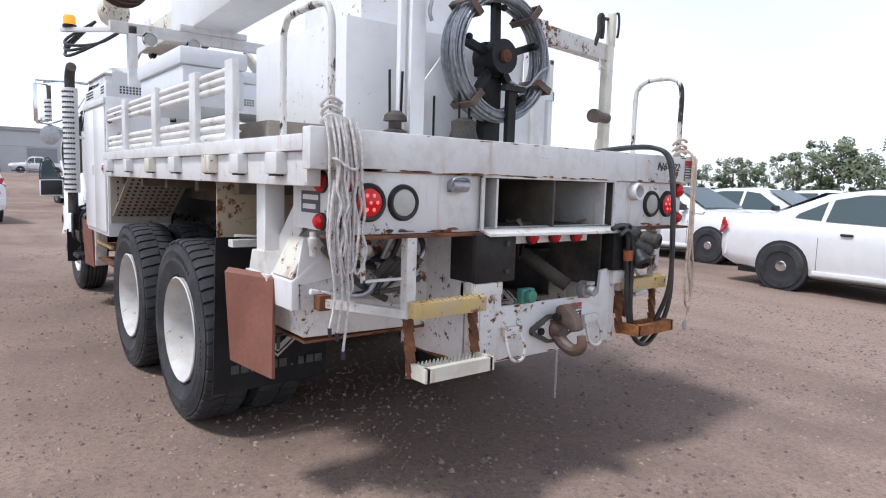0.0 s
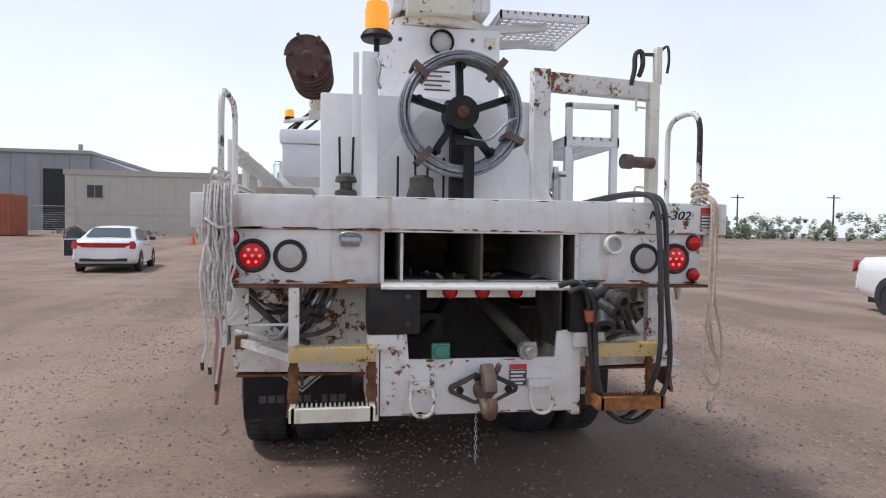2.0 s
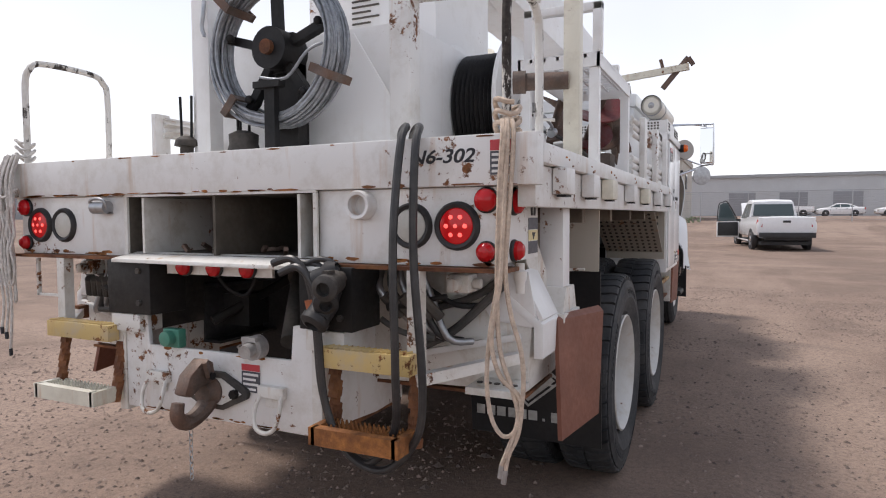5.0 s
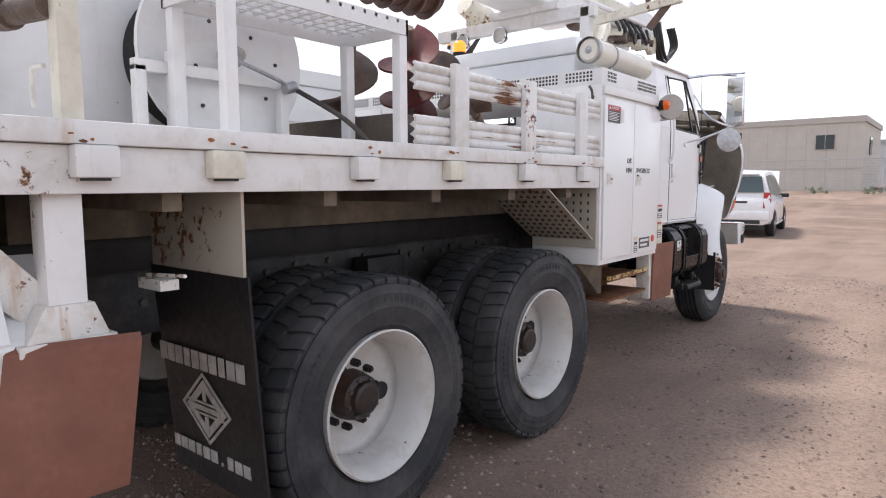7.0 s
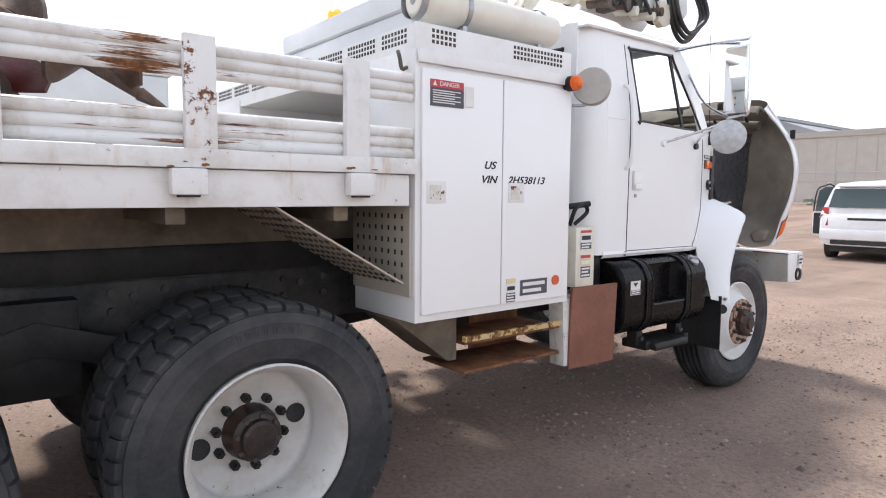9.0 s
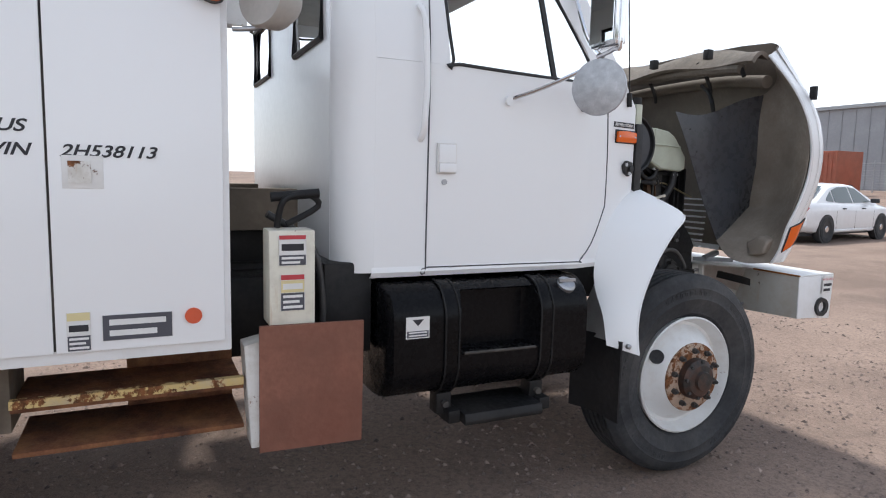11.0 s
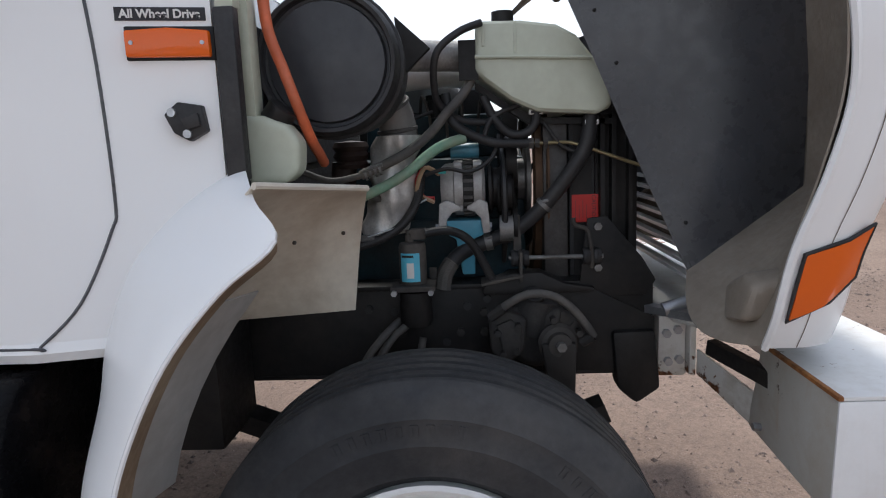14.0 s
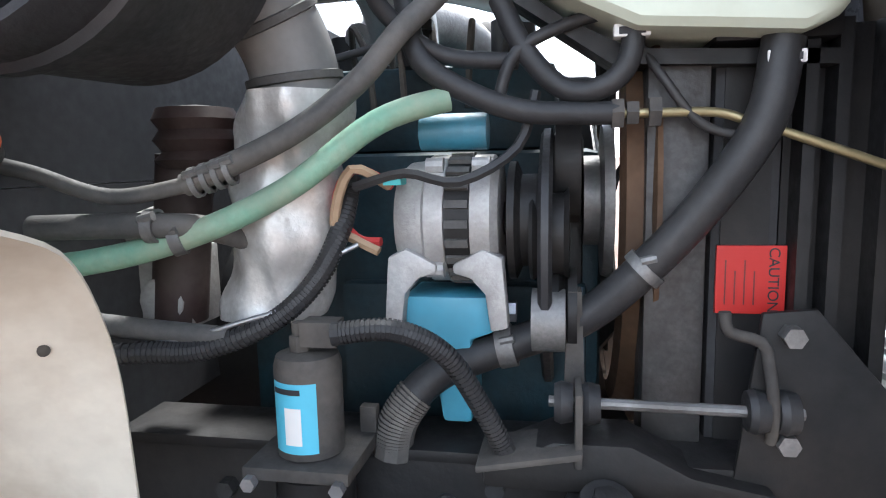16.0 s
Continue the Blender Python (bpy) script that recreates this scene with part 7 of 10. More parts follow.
cp = part("filler_cap", Shape().lathe([(0.040, 0.0), (0.040, 0.02), (0.032, 0.028), (0.0, 0.03)], (1.075, 5.885, 1.0), (0.6, 0, 0.8), 24).cyl((1.05, 5.885, 0.97), (1.076, 5.885, 1.003), 0.036), STEEL, truck, "galvanised filler cap")
part("cap_lugs", Shape().beam((1.088, 5.845, 1.03), (1.088, 5.925, 1.03), 0.014, 0.012), STEEL, cp)
lb = part("warning_label", Shape().box((-0.046, -0.040, 0), (0.046, 0.040, 0.002)), LABEL_W, truck, "pale warning label with a dark triangle", at=Matrix.Translation((1.1315, 5.205, 0.895)) @ SIDE)
part("triangle", Shape().prism([(-0.022, 0.030, 0.002), (0.022, 0.030, 0.002), (0.0, 0.006, 0.002)], (0, 0, 0.001)), INK, lb)
part("field", Shape().box((-0.042, -0.036, 0.002), (0.042, -0.012, 0.003)), LABEL_K, lb)
for k in range(2):
    part("print_bar", Shape().box((-0.036, -0.020 - 0.011 * k, 0.003), (0.036, -0.015 - 0.011 * k, 0.0036)), LABEL_W, lb)

# ---- front bumper ----
out = [(-0.978, 7.768), (0.978, 7.768), (0.988, 7.468), (0.64, 7.475), (0.45, 7.34), (-0.45, 7.34), (-0.64, 7.475), (-0.988, 7.468)]
bp = part("bumper_top", Shape().prism([(x, y, 0.952) for x, y in out], (0, 0, 0.008)), painted("rust_edged_white_sheet", (0.76, 0.755, 0.74), RUST, 0.4, 1.0, 0.3, 0.5), truck, "white bumper sheet with rusty edges", bevel=0.002)
part("bumper_front", Shape().box((-0.975, 7.755, 0.71), (0.975, 7.766, 0.951)), W_BED, bp, bevel=0.003)
WEB = painted("chipped_grey_white", (0.55, 0.54, 0.50), (0.10, 0.06, 0.04), 0.5, 0.9, 0.5, 0.9)
for side in (1, -1):
    part("bumper_end", Shape().prism([(side * 0.984, 7.470, 0.951), (side * 0.974, 7.766, 0.951), (side * 0.966, 7.768, 0.706), (side * 0.985, 7.62, 0.722), (side * 1.0, 7.455, 0.732)], (side * 0.006, 0, 0)), W_BODY, bp, "white bumper end with a tow hole", bevel=0.001)
    part("edge_rust", Shape().beam((side * 0.99, 7.472, 0.957), (side * 0.70, 7.477, 0.957), 0.010, 0.009), SCALE, bp, "rust along the folded edge", bevel=0.002)
    part("bumper_web", Shape().prism([(side * 0.982, 7.474, 0.950), (side * 0.64, 7.486, 0.950), (side * 0.60, 7.492, 0.84), (side * 0.56, 7.50, 0.76), (side * 0.53, 7.51, 0.70), (side * 0.995, 7.46, 0.73)], (0, 0.006, 0)), WEB, bp, "chipped grey-white web plate", bevel=0.001)
    part("web_strip", Shape().prism([(side * 0.58, 7.504, 0.80), (side * 0.40, 7.42, 0.86), (side * 0.40, 7.42, 0.79), (side * 0.54, 7.514, 0.70)], (0, 0.006, 0)), W_WORN, bp, bevel=0.001)
    part("bumper_brace", Shape().beam((side * 0.50, 7.42, 0.90), (side * 0.90, 7.60, 0.84), 0.03, 0.04), BLACK, bp, bevel=0.003)
    part("tow_hole", Shape().lathe([(0.0, 0.0), (0.034, 0.0), (0.034, 0.003), (0.0, 0.003)], (side * 0.984, 7.663, 0.780), (side, 0, 0), 24), LABEL_W, bp)
    part("tow_ring_seal", Shape().lathe([(0.027, -0.004), (0.030, 0.014), (0.050, 0.016), (0.053, -0.004)], (side * 0.986, 7.663, 0.780), (side, 0, 0), 28), RUBBER, bp)
    for x, z in ((0.63, 0.74), (0.9, 0.76)):
        part("bolt", Shape().cyl((side * x, 7.494, z), (side * x, 7.476, z), 0.010, n=6), STEEL, bp)
    horn = part("frame_horn", Shape().box((side * 0.30, 7.325, 0.775), (side * 0.372, 7.40, 0.946)).box((side * 0.30, 7.402, 0.785), (side * 0.40, 7.42, 0.95)), W_WORN, truck, "white bolted frame horn", bevel=0.006)
    for y, z in ((7.345, 0.90), (7.375, 0.91), (7.35, 0.82), (7.38, 0.825)):
        part("bolt", Shape().cyl((side * 0.372, y, z), (side * 0.388, y, z), 0.012, n=6), STEEL, horn)
STICKER = Matrix.Translation((0.984, 7.70, 0.902)) @ pose(0, 0, 0, 90, 0, 92)
lb = decal(STICKER @ Matrix.Translation((0, 0, 0.0075)), 0.085, 0.095, ((0.3, LABEL_W, 0), (0.7, LABEL_W, 2)), label="white warning sticker with red letters")
lettering("sticker_text", "WARNING", 0.019, LABEL_R, truck, STICKER @ Matrix.Translation((0, 0.030, 0.010)), extrude=0.0006)

# ---- hood, tilted forward ----
lip = spline([Vector(p) for p in ((0.80, 7.34, 2.12), (0.93, 7.37, 1.95), (1.0, 7.40, 1.80), (1.015, 7.438, 1.65), (1.0, 7.458, 1.50), (0.98, 7.435, 1.36), (0.947, 7.40, 1.22), (0.918, 7.386, 1.09), (0.88, 7.384, 1.018))], 6)


def hood_at(s, w, out=0.0):
    """s: down along the lip; w: from the right lip over the front to the left lip."""
    k = s * (len(lip) - 1)
    i = min(int(k), len(lip) - 2)
    p = lip[i].lerp(lip[i + 1], k - i)
    side = 1 if w < 0.5 else -1
    t = 1 - abs(2 * w - 1)  # 0 at the lips, 1 in the middle
    prof = [(0.0, 1.0, 0.0), (0.06, 1.0, 0.075), (0.13, 0.975, 0.13), (0.25, 0.88, 0.19), (0.5, 0.60, 0.24), (1.0, 0.0, 0.27)]
    for (t0, a0, b0), (t1, a1, b1) in zip(prof, prof[1:]):
        if t <= t1:
            q = (t - t0) / (t1 - t0)
            fx, dy = a0 + (a1 - a0) * q, b0 + (b1 - b0) * q
            break
    top = max(0, (0.12 - s) / 0.12)
    return Vector((side * (p.x * fx + out * (1 if t < 0.2 else 0)), p.y + dy * (1 - 0.2 * top) + out * (0.4 if t < 0.2 else 1), p.z + 0.5 * dy * top))


hood = part("hood", Shape().surf(lambda u, v: hood_at(v, u), 60, 34), W_CAB, truck, "white fibreglass hood tilted open", thick=0.004, angle=60)
part("hood_inside", Shape().surf(lambda u, v: hood_at(v, 0.03 + 0.94 * u) - Vector((0, 0.016, 0)), 56, 34), INNER, hood, "bare dusty fibreglass inside", angle=60)
part("hood_lip", Shape().tube([(p.x, p.y, p.z) for p in lip], 0.008, n=6, smooth=0), W_CAB, hood)
part("hood_lip", Shape().tube([(-p.x, p.y, p.z) for p in lip], 0.008, n=6, smooth=0), W_CAB, hood)
FLANGE = simple("grimy_brown_fibreglass", (0.15, 0.125, 0.10), 0.8, 0.0, 0.35, 7, 0.5, 36, dirt=(0.07, 0.06, 0.05), dirt_amount=0.8)
part("cowl_flange", Shape().surf(lambda u, v: (-0.80 + 1.60 * u, 7.35 + 0.13 * (1 - abs(2 * u - 1) ** 3) - (0.14 + 0.20 * (1 - u)) * v, 2.125 + 0.07 * (1 - abs(2 * u - 1) ** 3) + 0.03 * math.sin(math.pi * v) - (0.06 + 0.06 * (1 - u)) * v * v - 0.015 * math.sin(14 * u + 3 * v)), 36, 8), FLANGE, hood, "ragged dark cowl flange", thick=0.02)
part("flange_rib", Shape().tube([(-0.75, 7.20, 2.05), (-0.4, 7.28, 2.09), (0.2, 7.32, 2.10), (0.68, 7.28, 2.06)], 0.03, n=10), FLANGE, hood)
for x, y in ((0.1, 7.20), (0.5, 7.22)):
    part("rubber_stop", Shape().box((x - 0.02, y - 0.02, 2.13), (x + 0.02, y + 0.02, 2.185)), BLACK, hood, bevel=0.006)
for x in (-0.55, -0.1, 0.35):
    part("hood_clip", Shape().tube([(x, 7.30, 2.14), (x + 0.03, 7.33, 2.08), (x + 0.05, 7.36, 2.0), (x + 0.02, 7.40, 1.96)], 0.011), BLACK, hood)


def lip_s(z):
    """Where along the lip a height lies."""
    return min(range(201), key=lambda k: abs(hood_at(k / 200, 0.0).z - z)) / 200


LAMP_S = (lip_s(1.215), lip_s(1.262), lip_s(1.082), lip_s(1.162))


def lamp_at(u, v, out):
    s_top, s_low = LAMP_S[0] + (LAMP_S[1] - LAMP_S[0]) * u, LAMP_S[2] + (LAMP_S[3] - LAMP_S[2]) * u
    return hood_at(s_top + (s_low - s_top) * v, 0.006 + 0.058 * u, out)


sl = part("side_lamp", Shape().surf(lambda u, v: lamp_at(0.02 + 0.96 * u, 0.02 + 0.96 * v, 0.008 + 0.006 * math.sin(math.pi * u) * math.sin(math.pi * v)), 8, 8), AMBER, hood, "orange turn lamp lens", thick=0.006)
ring = [lamp_at(u, v, 0.006) for u, v in ((0, 0), (0.5, 0), (1, 0), (1, 0.5), (1, 1), (0.5, 1), (0, 1), (0, 0.5))]
part("lamp_gasket", Shape().tube([tuple(p) for p in ring], 0.004, n=6, smooth=0, closed=True), RUBBER, sl)
for side in (1, -1):
    def shield(u, v, side=side):
        a = Vector((0.455, 7.046, 1.836)).lerp(Vector((0.535, 7.346, 1.105)), v)
        b = Vector((0.60, 7.57, 1.95)).lerp(Vector((0.515, 7.625, 1.30)), v)
        p = a.lerp(b, u)
        p.z -= 0.035 * math.sin(math.pi * u) * (1 - v) + 0.02 * math.sin(math.pi * 2 * u) * (1 - v)
        p.x += 0.020 * math.sin(math.pi * v) * math.sin(math.pi * u) + 0.006 * math.sin(7 * v + 4 * u)
        return (side * p.x, p.y, p.z)

    # dusty band between the lip and the shield, closing to a bowl at the bottom
    def arch(u, v, side=side):
        a = hood_at(0.05 + 0.95 * v, 0.0)
        q = shield(1, v / 0.62) if v < 0.62 else shield(1 - (v - 0.62) / 0.38, 1)
        b = Vector((abs(q[0]), q[1] + 0.004, q[2]))
        p = Vector((a.x - 0.012, a.y, a.z)).lerp(b, u)
        low = max(0.0, (v - 0.62) / 0.38)
        p.y += 0.05 * math.sin(u * math.pi) * (1 - 0.7 * low) + 0.008 * math.sin(9 * v + 3 * u) - 0.06 * low ** 2 * math.sin(u * math.pi)
        p.z -= 0.05 * low ** 2 * math.sin(u * math.pi)
        return (side * p.x, p.y, p.z)

    part("inner_arch", Shape().surf(arch, 14, 44), ARCH, hood, "dusty brown inner arch", thick=0.004, angle=60)
    part("splash_shield", Shape().surf(shield, 14, 14), INNER_D, hood, "grey rubber splash shield", thick=0.005, angle=60)
    for u, v in ((0.10, 0.12), (0.10, 0.30), (0.12, 0.86), (0.5, 0.06)):
        q = shield(u, v)
        part("shield_rivet", Shape().ball((q[0] + side * 0.004, q[1], q[2]), 0.005, 0.005, 0.005), BLACK, hood)
    part("shield_hem", Shape().tube([shield(1 - k / 12, 1.0) for k in range(13)], 0.007, n=6, smooth=0), ARCH, hood)
    lump = part("arch_pocket", Shape().prism([(side * 0.72, 7.45, 1.125), (side * 0.79, 7.46, 1.165), (side * 0.86, 7.455, 1.15), (side * 0.845, 7.44, 1.07), (side * 0.76, 7.43, 1.055)], (0, -0.085, -0.012)), ARCH, hood, "moulded pocket in the arch", bevel=0.02, segs=3)
part("hood_rib", Shape().tube([(-0.72, 7.44, 2.0), (-0.3, 7.52, 2.05), (0.3, 7.52, 2.05), (0.72, 7.44, 2.0)], 0.035), INNER, hood)
part("hood_hose", Shape().tube([(0.3, 7.40, 2.02), (0.4, 7.35, 1.97), (0.46, 7.32, 1.90), (0.44, 7.36, 1.84)], 0.012), BLACK, hood)
part("hood_spring", Shape().tube([(0.62, 7.36, 2.10), (0.66, 7.30, 2.08), (0.70, 7.28, 2.02)], 0.012), BLACK, hood)
part("hood_hook", Shape().box((0.955, 7.465, 1.88), (0.99, 7.485, 1.95)), BLACK, hood, bevel=0.004)
gr = part("grille", Shape().box((-0.60, 7.62, 1.02), (0.60, 7.635, 1.05)), W_CAB, hood, "white louvred grille")
for k in range(9):
    part("louvre", Shape().beam((-0.58, 7.42 + 0.004 * k, 1.05 + 0.036 * k), (0.35, 7.42 + 0.004 * k, 1.05 + 0.036 * k), 0.03, 0.010), W_CAB, gr)

# ---- boom ----
boom = part("boom", Shape().prism([(-0.24, 1.25, 2.95), (0.20, 1.25, 2.95), (0.20, 1.25, 3.40), (-0.24, 1.25, 3.40)], (0.02, 4.1, -0.12)), W_BODY, truck, "white telescopic boom", bevel=0.02)
part("inner_boom", Shape().prism([(-0.16, 5.3, 2.92), (0.12, 5.3, 2.92), (0.12, 5.3, 3.2), (-0.16, 5.3, 3.2)], (0.02, 1.7, 0.02)), CREAM, boom, bevel=0.01)
for x, z in ((0.17, 2.93), (0.21, 3.02)):
    part("boom_tube", Shape().tube([(x, 4.7, z), (x + 0.01, 5.6, z + 0.01), (x + 0.02, 6.6, z + 0.02)], 0.022), W_BODY, boom)
part("lift_ram", Shape().cyl((-0.02, 1.5, 2.86), (-0.02, 3.2, 2.98), 0.07, n=16).cyl((-0.02, 3.2, 2.98), (-0.02, 3.7, 3.01), 0.04, n=12), W_BODY, boom)
rest = part("boom_rest", Shape().box((0.50, 4.62, 2.0), (0.58, 4.70, 2.78)).box((-0.80, 4.62, 2.0), (-0.72, 4.70, 2.78)).box((-0.95, 4.62, 2.70), (0.62, 4.70, 2.80)), W_BED, truck, "white boom rest frame", bevel=0.006)
part("rest_saddle", Shape().box((-0.34, 4.58, 2.80), (0.32, 4.74, 2.86)), W_BED, rest, bevel=0.006)
pieces("rest_strut", Shape().beam((0.62, 4.66, 2.66), (1.25, 4.75, 2.74), 0.05, 0.06).beam((0.66, 4.45, 2.15), (0.50, 5.10, 2.76), 0.06, 0.09), CREAM, rest, "cream strut with rust")
part("guide_arm", Shape().beam((1.02, 4.72, 2.55), (1.24, 4.77, 2.83), 0.03, 0.05).beam((1.24, 4.77, 2.83), (1.285, 4.79, 2.76), 0.025, 0.035).beam((1.02, 4.70, 2.74), (1.0, 4.70, 2.82), 0.03, 0.03), AUGER, rest, "brown pole guide arm")
for x in (-0.22, -0.62):
    lm = part("work_lamp", Shape().lathe([(0.065, 0.0), (0.07, -0.02), (0.06, -0.025), (0.056, 0.0)], (x, 4.58, 2.66), (0, 1, 0), 20).lathe([(0.07, 0.0), (0.05, 0.05), (0.0, 0.06)], (x, 4.58, 2.66), (0, 1, 0), 20), CHROME, truck, "round work lamp under the boom rest")
    part("lens", Shape().lathe([(0.058, -0.006), (0.0, -0.016)], (x, 4.58, 2.66), (0, 1, 0), 20), CLEAR_LENS, lm)
ba = part("beacon_arm", Shape().beam((-1.26, 5.22, 2.755), (-0.76, 4.72, 2.755), 0.05, 0.04), W_BODY, rest, bevel=0.004)
part("beacon_base", Shape().cyl((-1.20, 5.16, 2.775), (-1.20, 5.16, 2.80), 0.06, n=18), BLACK, ba)
part("lens", Shape().lathe([(0.058, 2.80), (0.055, 2.87), (0.04, 2.89), (0.0, 2.895)], (-1.20, 5.16, 0), (0, 0, 1), 18), AMBER_LIT, ba, "amber beacon dome")
head = pieces("boom_head", Shape().prism([(0.16, 6.25, 2.92), (0.16, 6.75, 2.90), (0.16, 6.95, 2.84), (0.16, 7.08, 2.86), (0.16, 7.18, 2.96), (0.16, 7.16, 3.2), (0.16, 6.3, 3.24)], (0.03, 0, 0)).prism([(-0.22, 6.25, 2.92), (-0.22, 6.75, 2.90), (-0.22, 6.95, 2.84), (-0.22, 7.08, 2.86), (-0.22, 7.18, 2.96), (-0.22, 7.16, 3.2), (-0.22, 6.3, 3.24)], (0.03, 0, 0)), W_BODY, truck, "white boom head cheek plate with rounded corners", 0.006)
part("head_sheave", Shape().lathe([(0.0, -0.03), (0.14, -0.03), (0.15, -0.02), (0.13, 0.0), (0.15, 0.02), (0.14, 0.03), (0.0, 0.03)], (-0.01, 6.98, 3.03), (1, 0, 0), 28), DUSTY, head, "grooved steel sheave")
part("sheave_pin", Shape().cyl((-0.25, 6.98, 3.03), (0.215, 6.98, 3.03), 0.035, n=14), CREAM, head)
part("grip_motor", Shape().cyl((0.10, 5.30, 2.86), (0.16, 5.72, 2.85), 0.075, n=18).lathe([(0.085, -0.02), (0.088, 0.02), (0.0, 0.025)], (0.16, 5.72, 2.85), (0.1, 1, 0), 18), CREAM, boom, "cream hydraulic motor")
part("motor_cap", Shape().lathe([(0.0, -0.04), (0.06, -0.035), (0.08, 0.0), (0.08, 0.06)], (0.095, 5.27, 2.86), (0.14, 1, 0), 18), AUGER, boom)
rng = random.Random(9)
for k in range(9):
    y, z = 5.85 + 0.11 * k, 2.86 + rng.uniform(-0.03, 0.05)
    if k % 3 == 2:
        part("valve_block", Shape().box((0.14, y - 0.05, z - 0.05), (0.26, y + 0.04, z + 0.05)), DUSTY, head, bevel=0.008)
    else:
        part("pipe_fitting", Shape().cyl((0.12, y, z), (0.29, y + 0.04, z - 0.02), rng.uniform(0.025, 0.045), n=12), AUGER if k % 2 else CREAM, head)
part("motor_skirt", Shape().prism([(0.21, 6.66, 2.96), (0.21, 6.64, 2.80), (0.21, 6.70, 2.76), (0.21, 6.78, 2.78), (0.21, 6.84, 2.94)], (0.06, 0, 0)), CREAM, head, bevel=0.01)
for k in range(3):
    d = 0.03 * k
    part("head_hose", Shape().tube([(0.24 + d, 6.78, 3.10), (0.27 + d, 6.80, 2.92), (0.26 + d, 6.88, 2.76 + d), (0.24 + d, 7.04, 2.70 + d), (0.24 + d, 7.20, 2.78 + d), (0.26 + d, 7.27, 2.95), (0.24 + d, 7.20, 3.12)], 0.019, n=10), HOSE, head)
for k in range(5):
    y0 = 5.75 + 0.16 * k
    part("looped_hose", Shape().tube([(0.22, y0, 3.02), (0.28, y0 + 0.06, 2.90), (0.27, y0 + 0.16, 2.84 - 0.02 * (k % 3)), (0.25, y0 + 0.26, 2.90), (0.20, y0 + 0.30, 3.02)], 0.014), HOSE, head)
part("auger_motor", Shape().cyl((-0.85, 4.90, 3.10), (-0.80, 5.25, 2.94), 0.10, n=18).ball((-0.82, 5.12, 2.98), 0.15, 0.16, 0.15, 14), CREAM, truck, "cream auger motor housing")
for k in range(3):
    part("auger_hose", Shape().tube([(-0.95, 5.3, 2.90), (-1.20, 5.3, 2.70 - 0.05 * k), (-1.22, 5.1, 2.60 - 0.05 * k), (-1.0, 4.9, 2.62), (-0.8, 4.75, 2.76)], 0.014), HOSE, truck)

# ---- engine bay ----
eng = part("engine_block", Shape().box((-0.30, 6.46, 0.98), (0.20, 6.98, 1.40)), BLUE_D, truck, "dusty blue-painted diesel engine, bay shade in its colour", bevel=0.02)
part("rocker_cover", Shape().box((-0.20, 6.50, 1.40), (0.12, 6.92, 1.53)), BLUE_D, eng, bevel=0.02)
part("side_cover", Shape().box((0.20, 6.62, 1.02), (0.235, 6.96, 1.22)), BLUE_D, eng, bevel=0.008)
part("sump", Shape().box((-0.22, 6.46, 0.74), (0.14, 6.95, 0.98)), BLACK, eng, bevel=0.02)
part("gear_case", Shape().box((-0.26, 6.90, 1.0), (0.22, 6.955, 1.42)), BLACK, eng, bevel=0.01)
for k in range(6):
    part("injector_line", Shape().tube([(0.10, 6.55 + 0.06 * k, 1.53), (0.14, 6.56 + 0.06 * k, 1.585), (0.17, 6.60 + 0.05 * k, 1.54), (0.19, 6.62 + 0.045 * k, 1.46)], 0.005, n=6), DUSTY, eng)
part("bell_housing", Shape().cyl((-0.04, 6.15, 1.08), (-0.04, 6.46, 1.1), 0.21, n=20), BLACK, eng)
# air cleaner drum
AC = Vector((0.70, 6.522, 1.622))
ac = part("air_cleaner", Shape().lathe([(0.138, 0.0), (0.141, 0.010), (0.149, 0.012), (0.155, 0.0), (0.158, -0.03), (0.165, -0.034), (0.165, -0.05), (0.158, -0.055), (0.154, -0.21), (0.140, -0.228), (0.0, -0.228)], AC, (1, 0, 0), 48), RUBBER, truck, "black air cleaner drum")
part("drum_face", Shape().lathe([(0.140, 0.004), (0.137, -0.010), (0.130, -0.012), (0.126, 0.0), (0.0, 0.006)], AC, (1, 0, 0), 48), simple("blue_black_plastic", (0.030, 0.032, 0.038), 0.45, vary=0.2, scale=5, dirt=(0.085, 0.085, 0.085), dirt_amount=0.6), ac)
part("drum_flange", Shape().prism([(0.52, 6.655, 1.74), (0.52, 6.735, 1.665), (0.52, 6.665, 1.60)], (0.03, 0, 0)), BLACK, ac)
part("drum_strap", Shape().box((0.60, 6.46, 1.775), (0.64, 6.58, 1.79)).cyl((0.62, 6.54, 1.78), (0.62, 6.54, 1.81), 0.014), BLACK, ac)
part("intake_pipe", Shape().tube([(0.46, 6.62, 1.665), (0.40, 6.70, 1.668), (0.30, 6.83, 1.672), (0.14, 6.98, 1.67), (0.0, 7.06, 1.66)], 0.04, n=16), ALU, truck, "dull grey intake pipe")
elbow = part("intake_elbow", Shape().tube([(0.47, 6.555, 1.60), (0.435, 6.585, 1.59), (0.405, 6.61, 1.555), (0.385, 6.628, 1.505), (0.378, 6.632, 1.455)], 0.050, n=20), simple("grey_elbow", (0.17, 0.165, 0.16), 0.6, vary=0.2, dirt=(0.26, 0.23, 0.20), dirt_amount=0.6), truck, "dusty grey moulded elbow")
for c, q in (((0.43, 6.588, 1.586), (-0.7, 0.5, -0.5)), ((0.40, 6.614, 1.545), (-0.4, 0.3, -0.9)), ((0.38, 6.63, 1.482), (-0.1, 0.1, -1))):
    part("elbow_rib", Shape().lathe([(0.048, -0.006), (0.055, -0.004), (0.055, 0.004), (0.048, 0.006)], c, q, 24), HOSE_D, elbow)
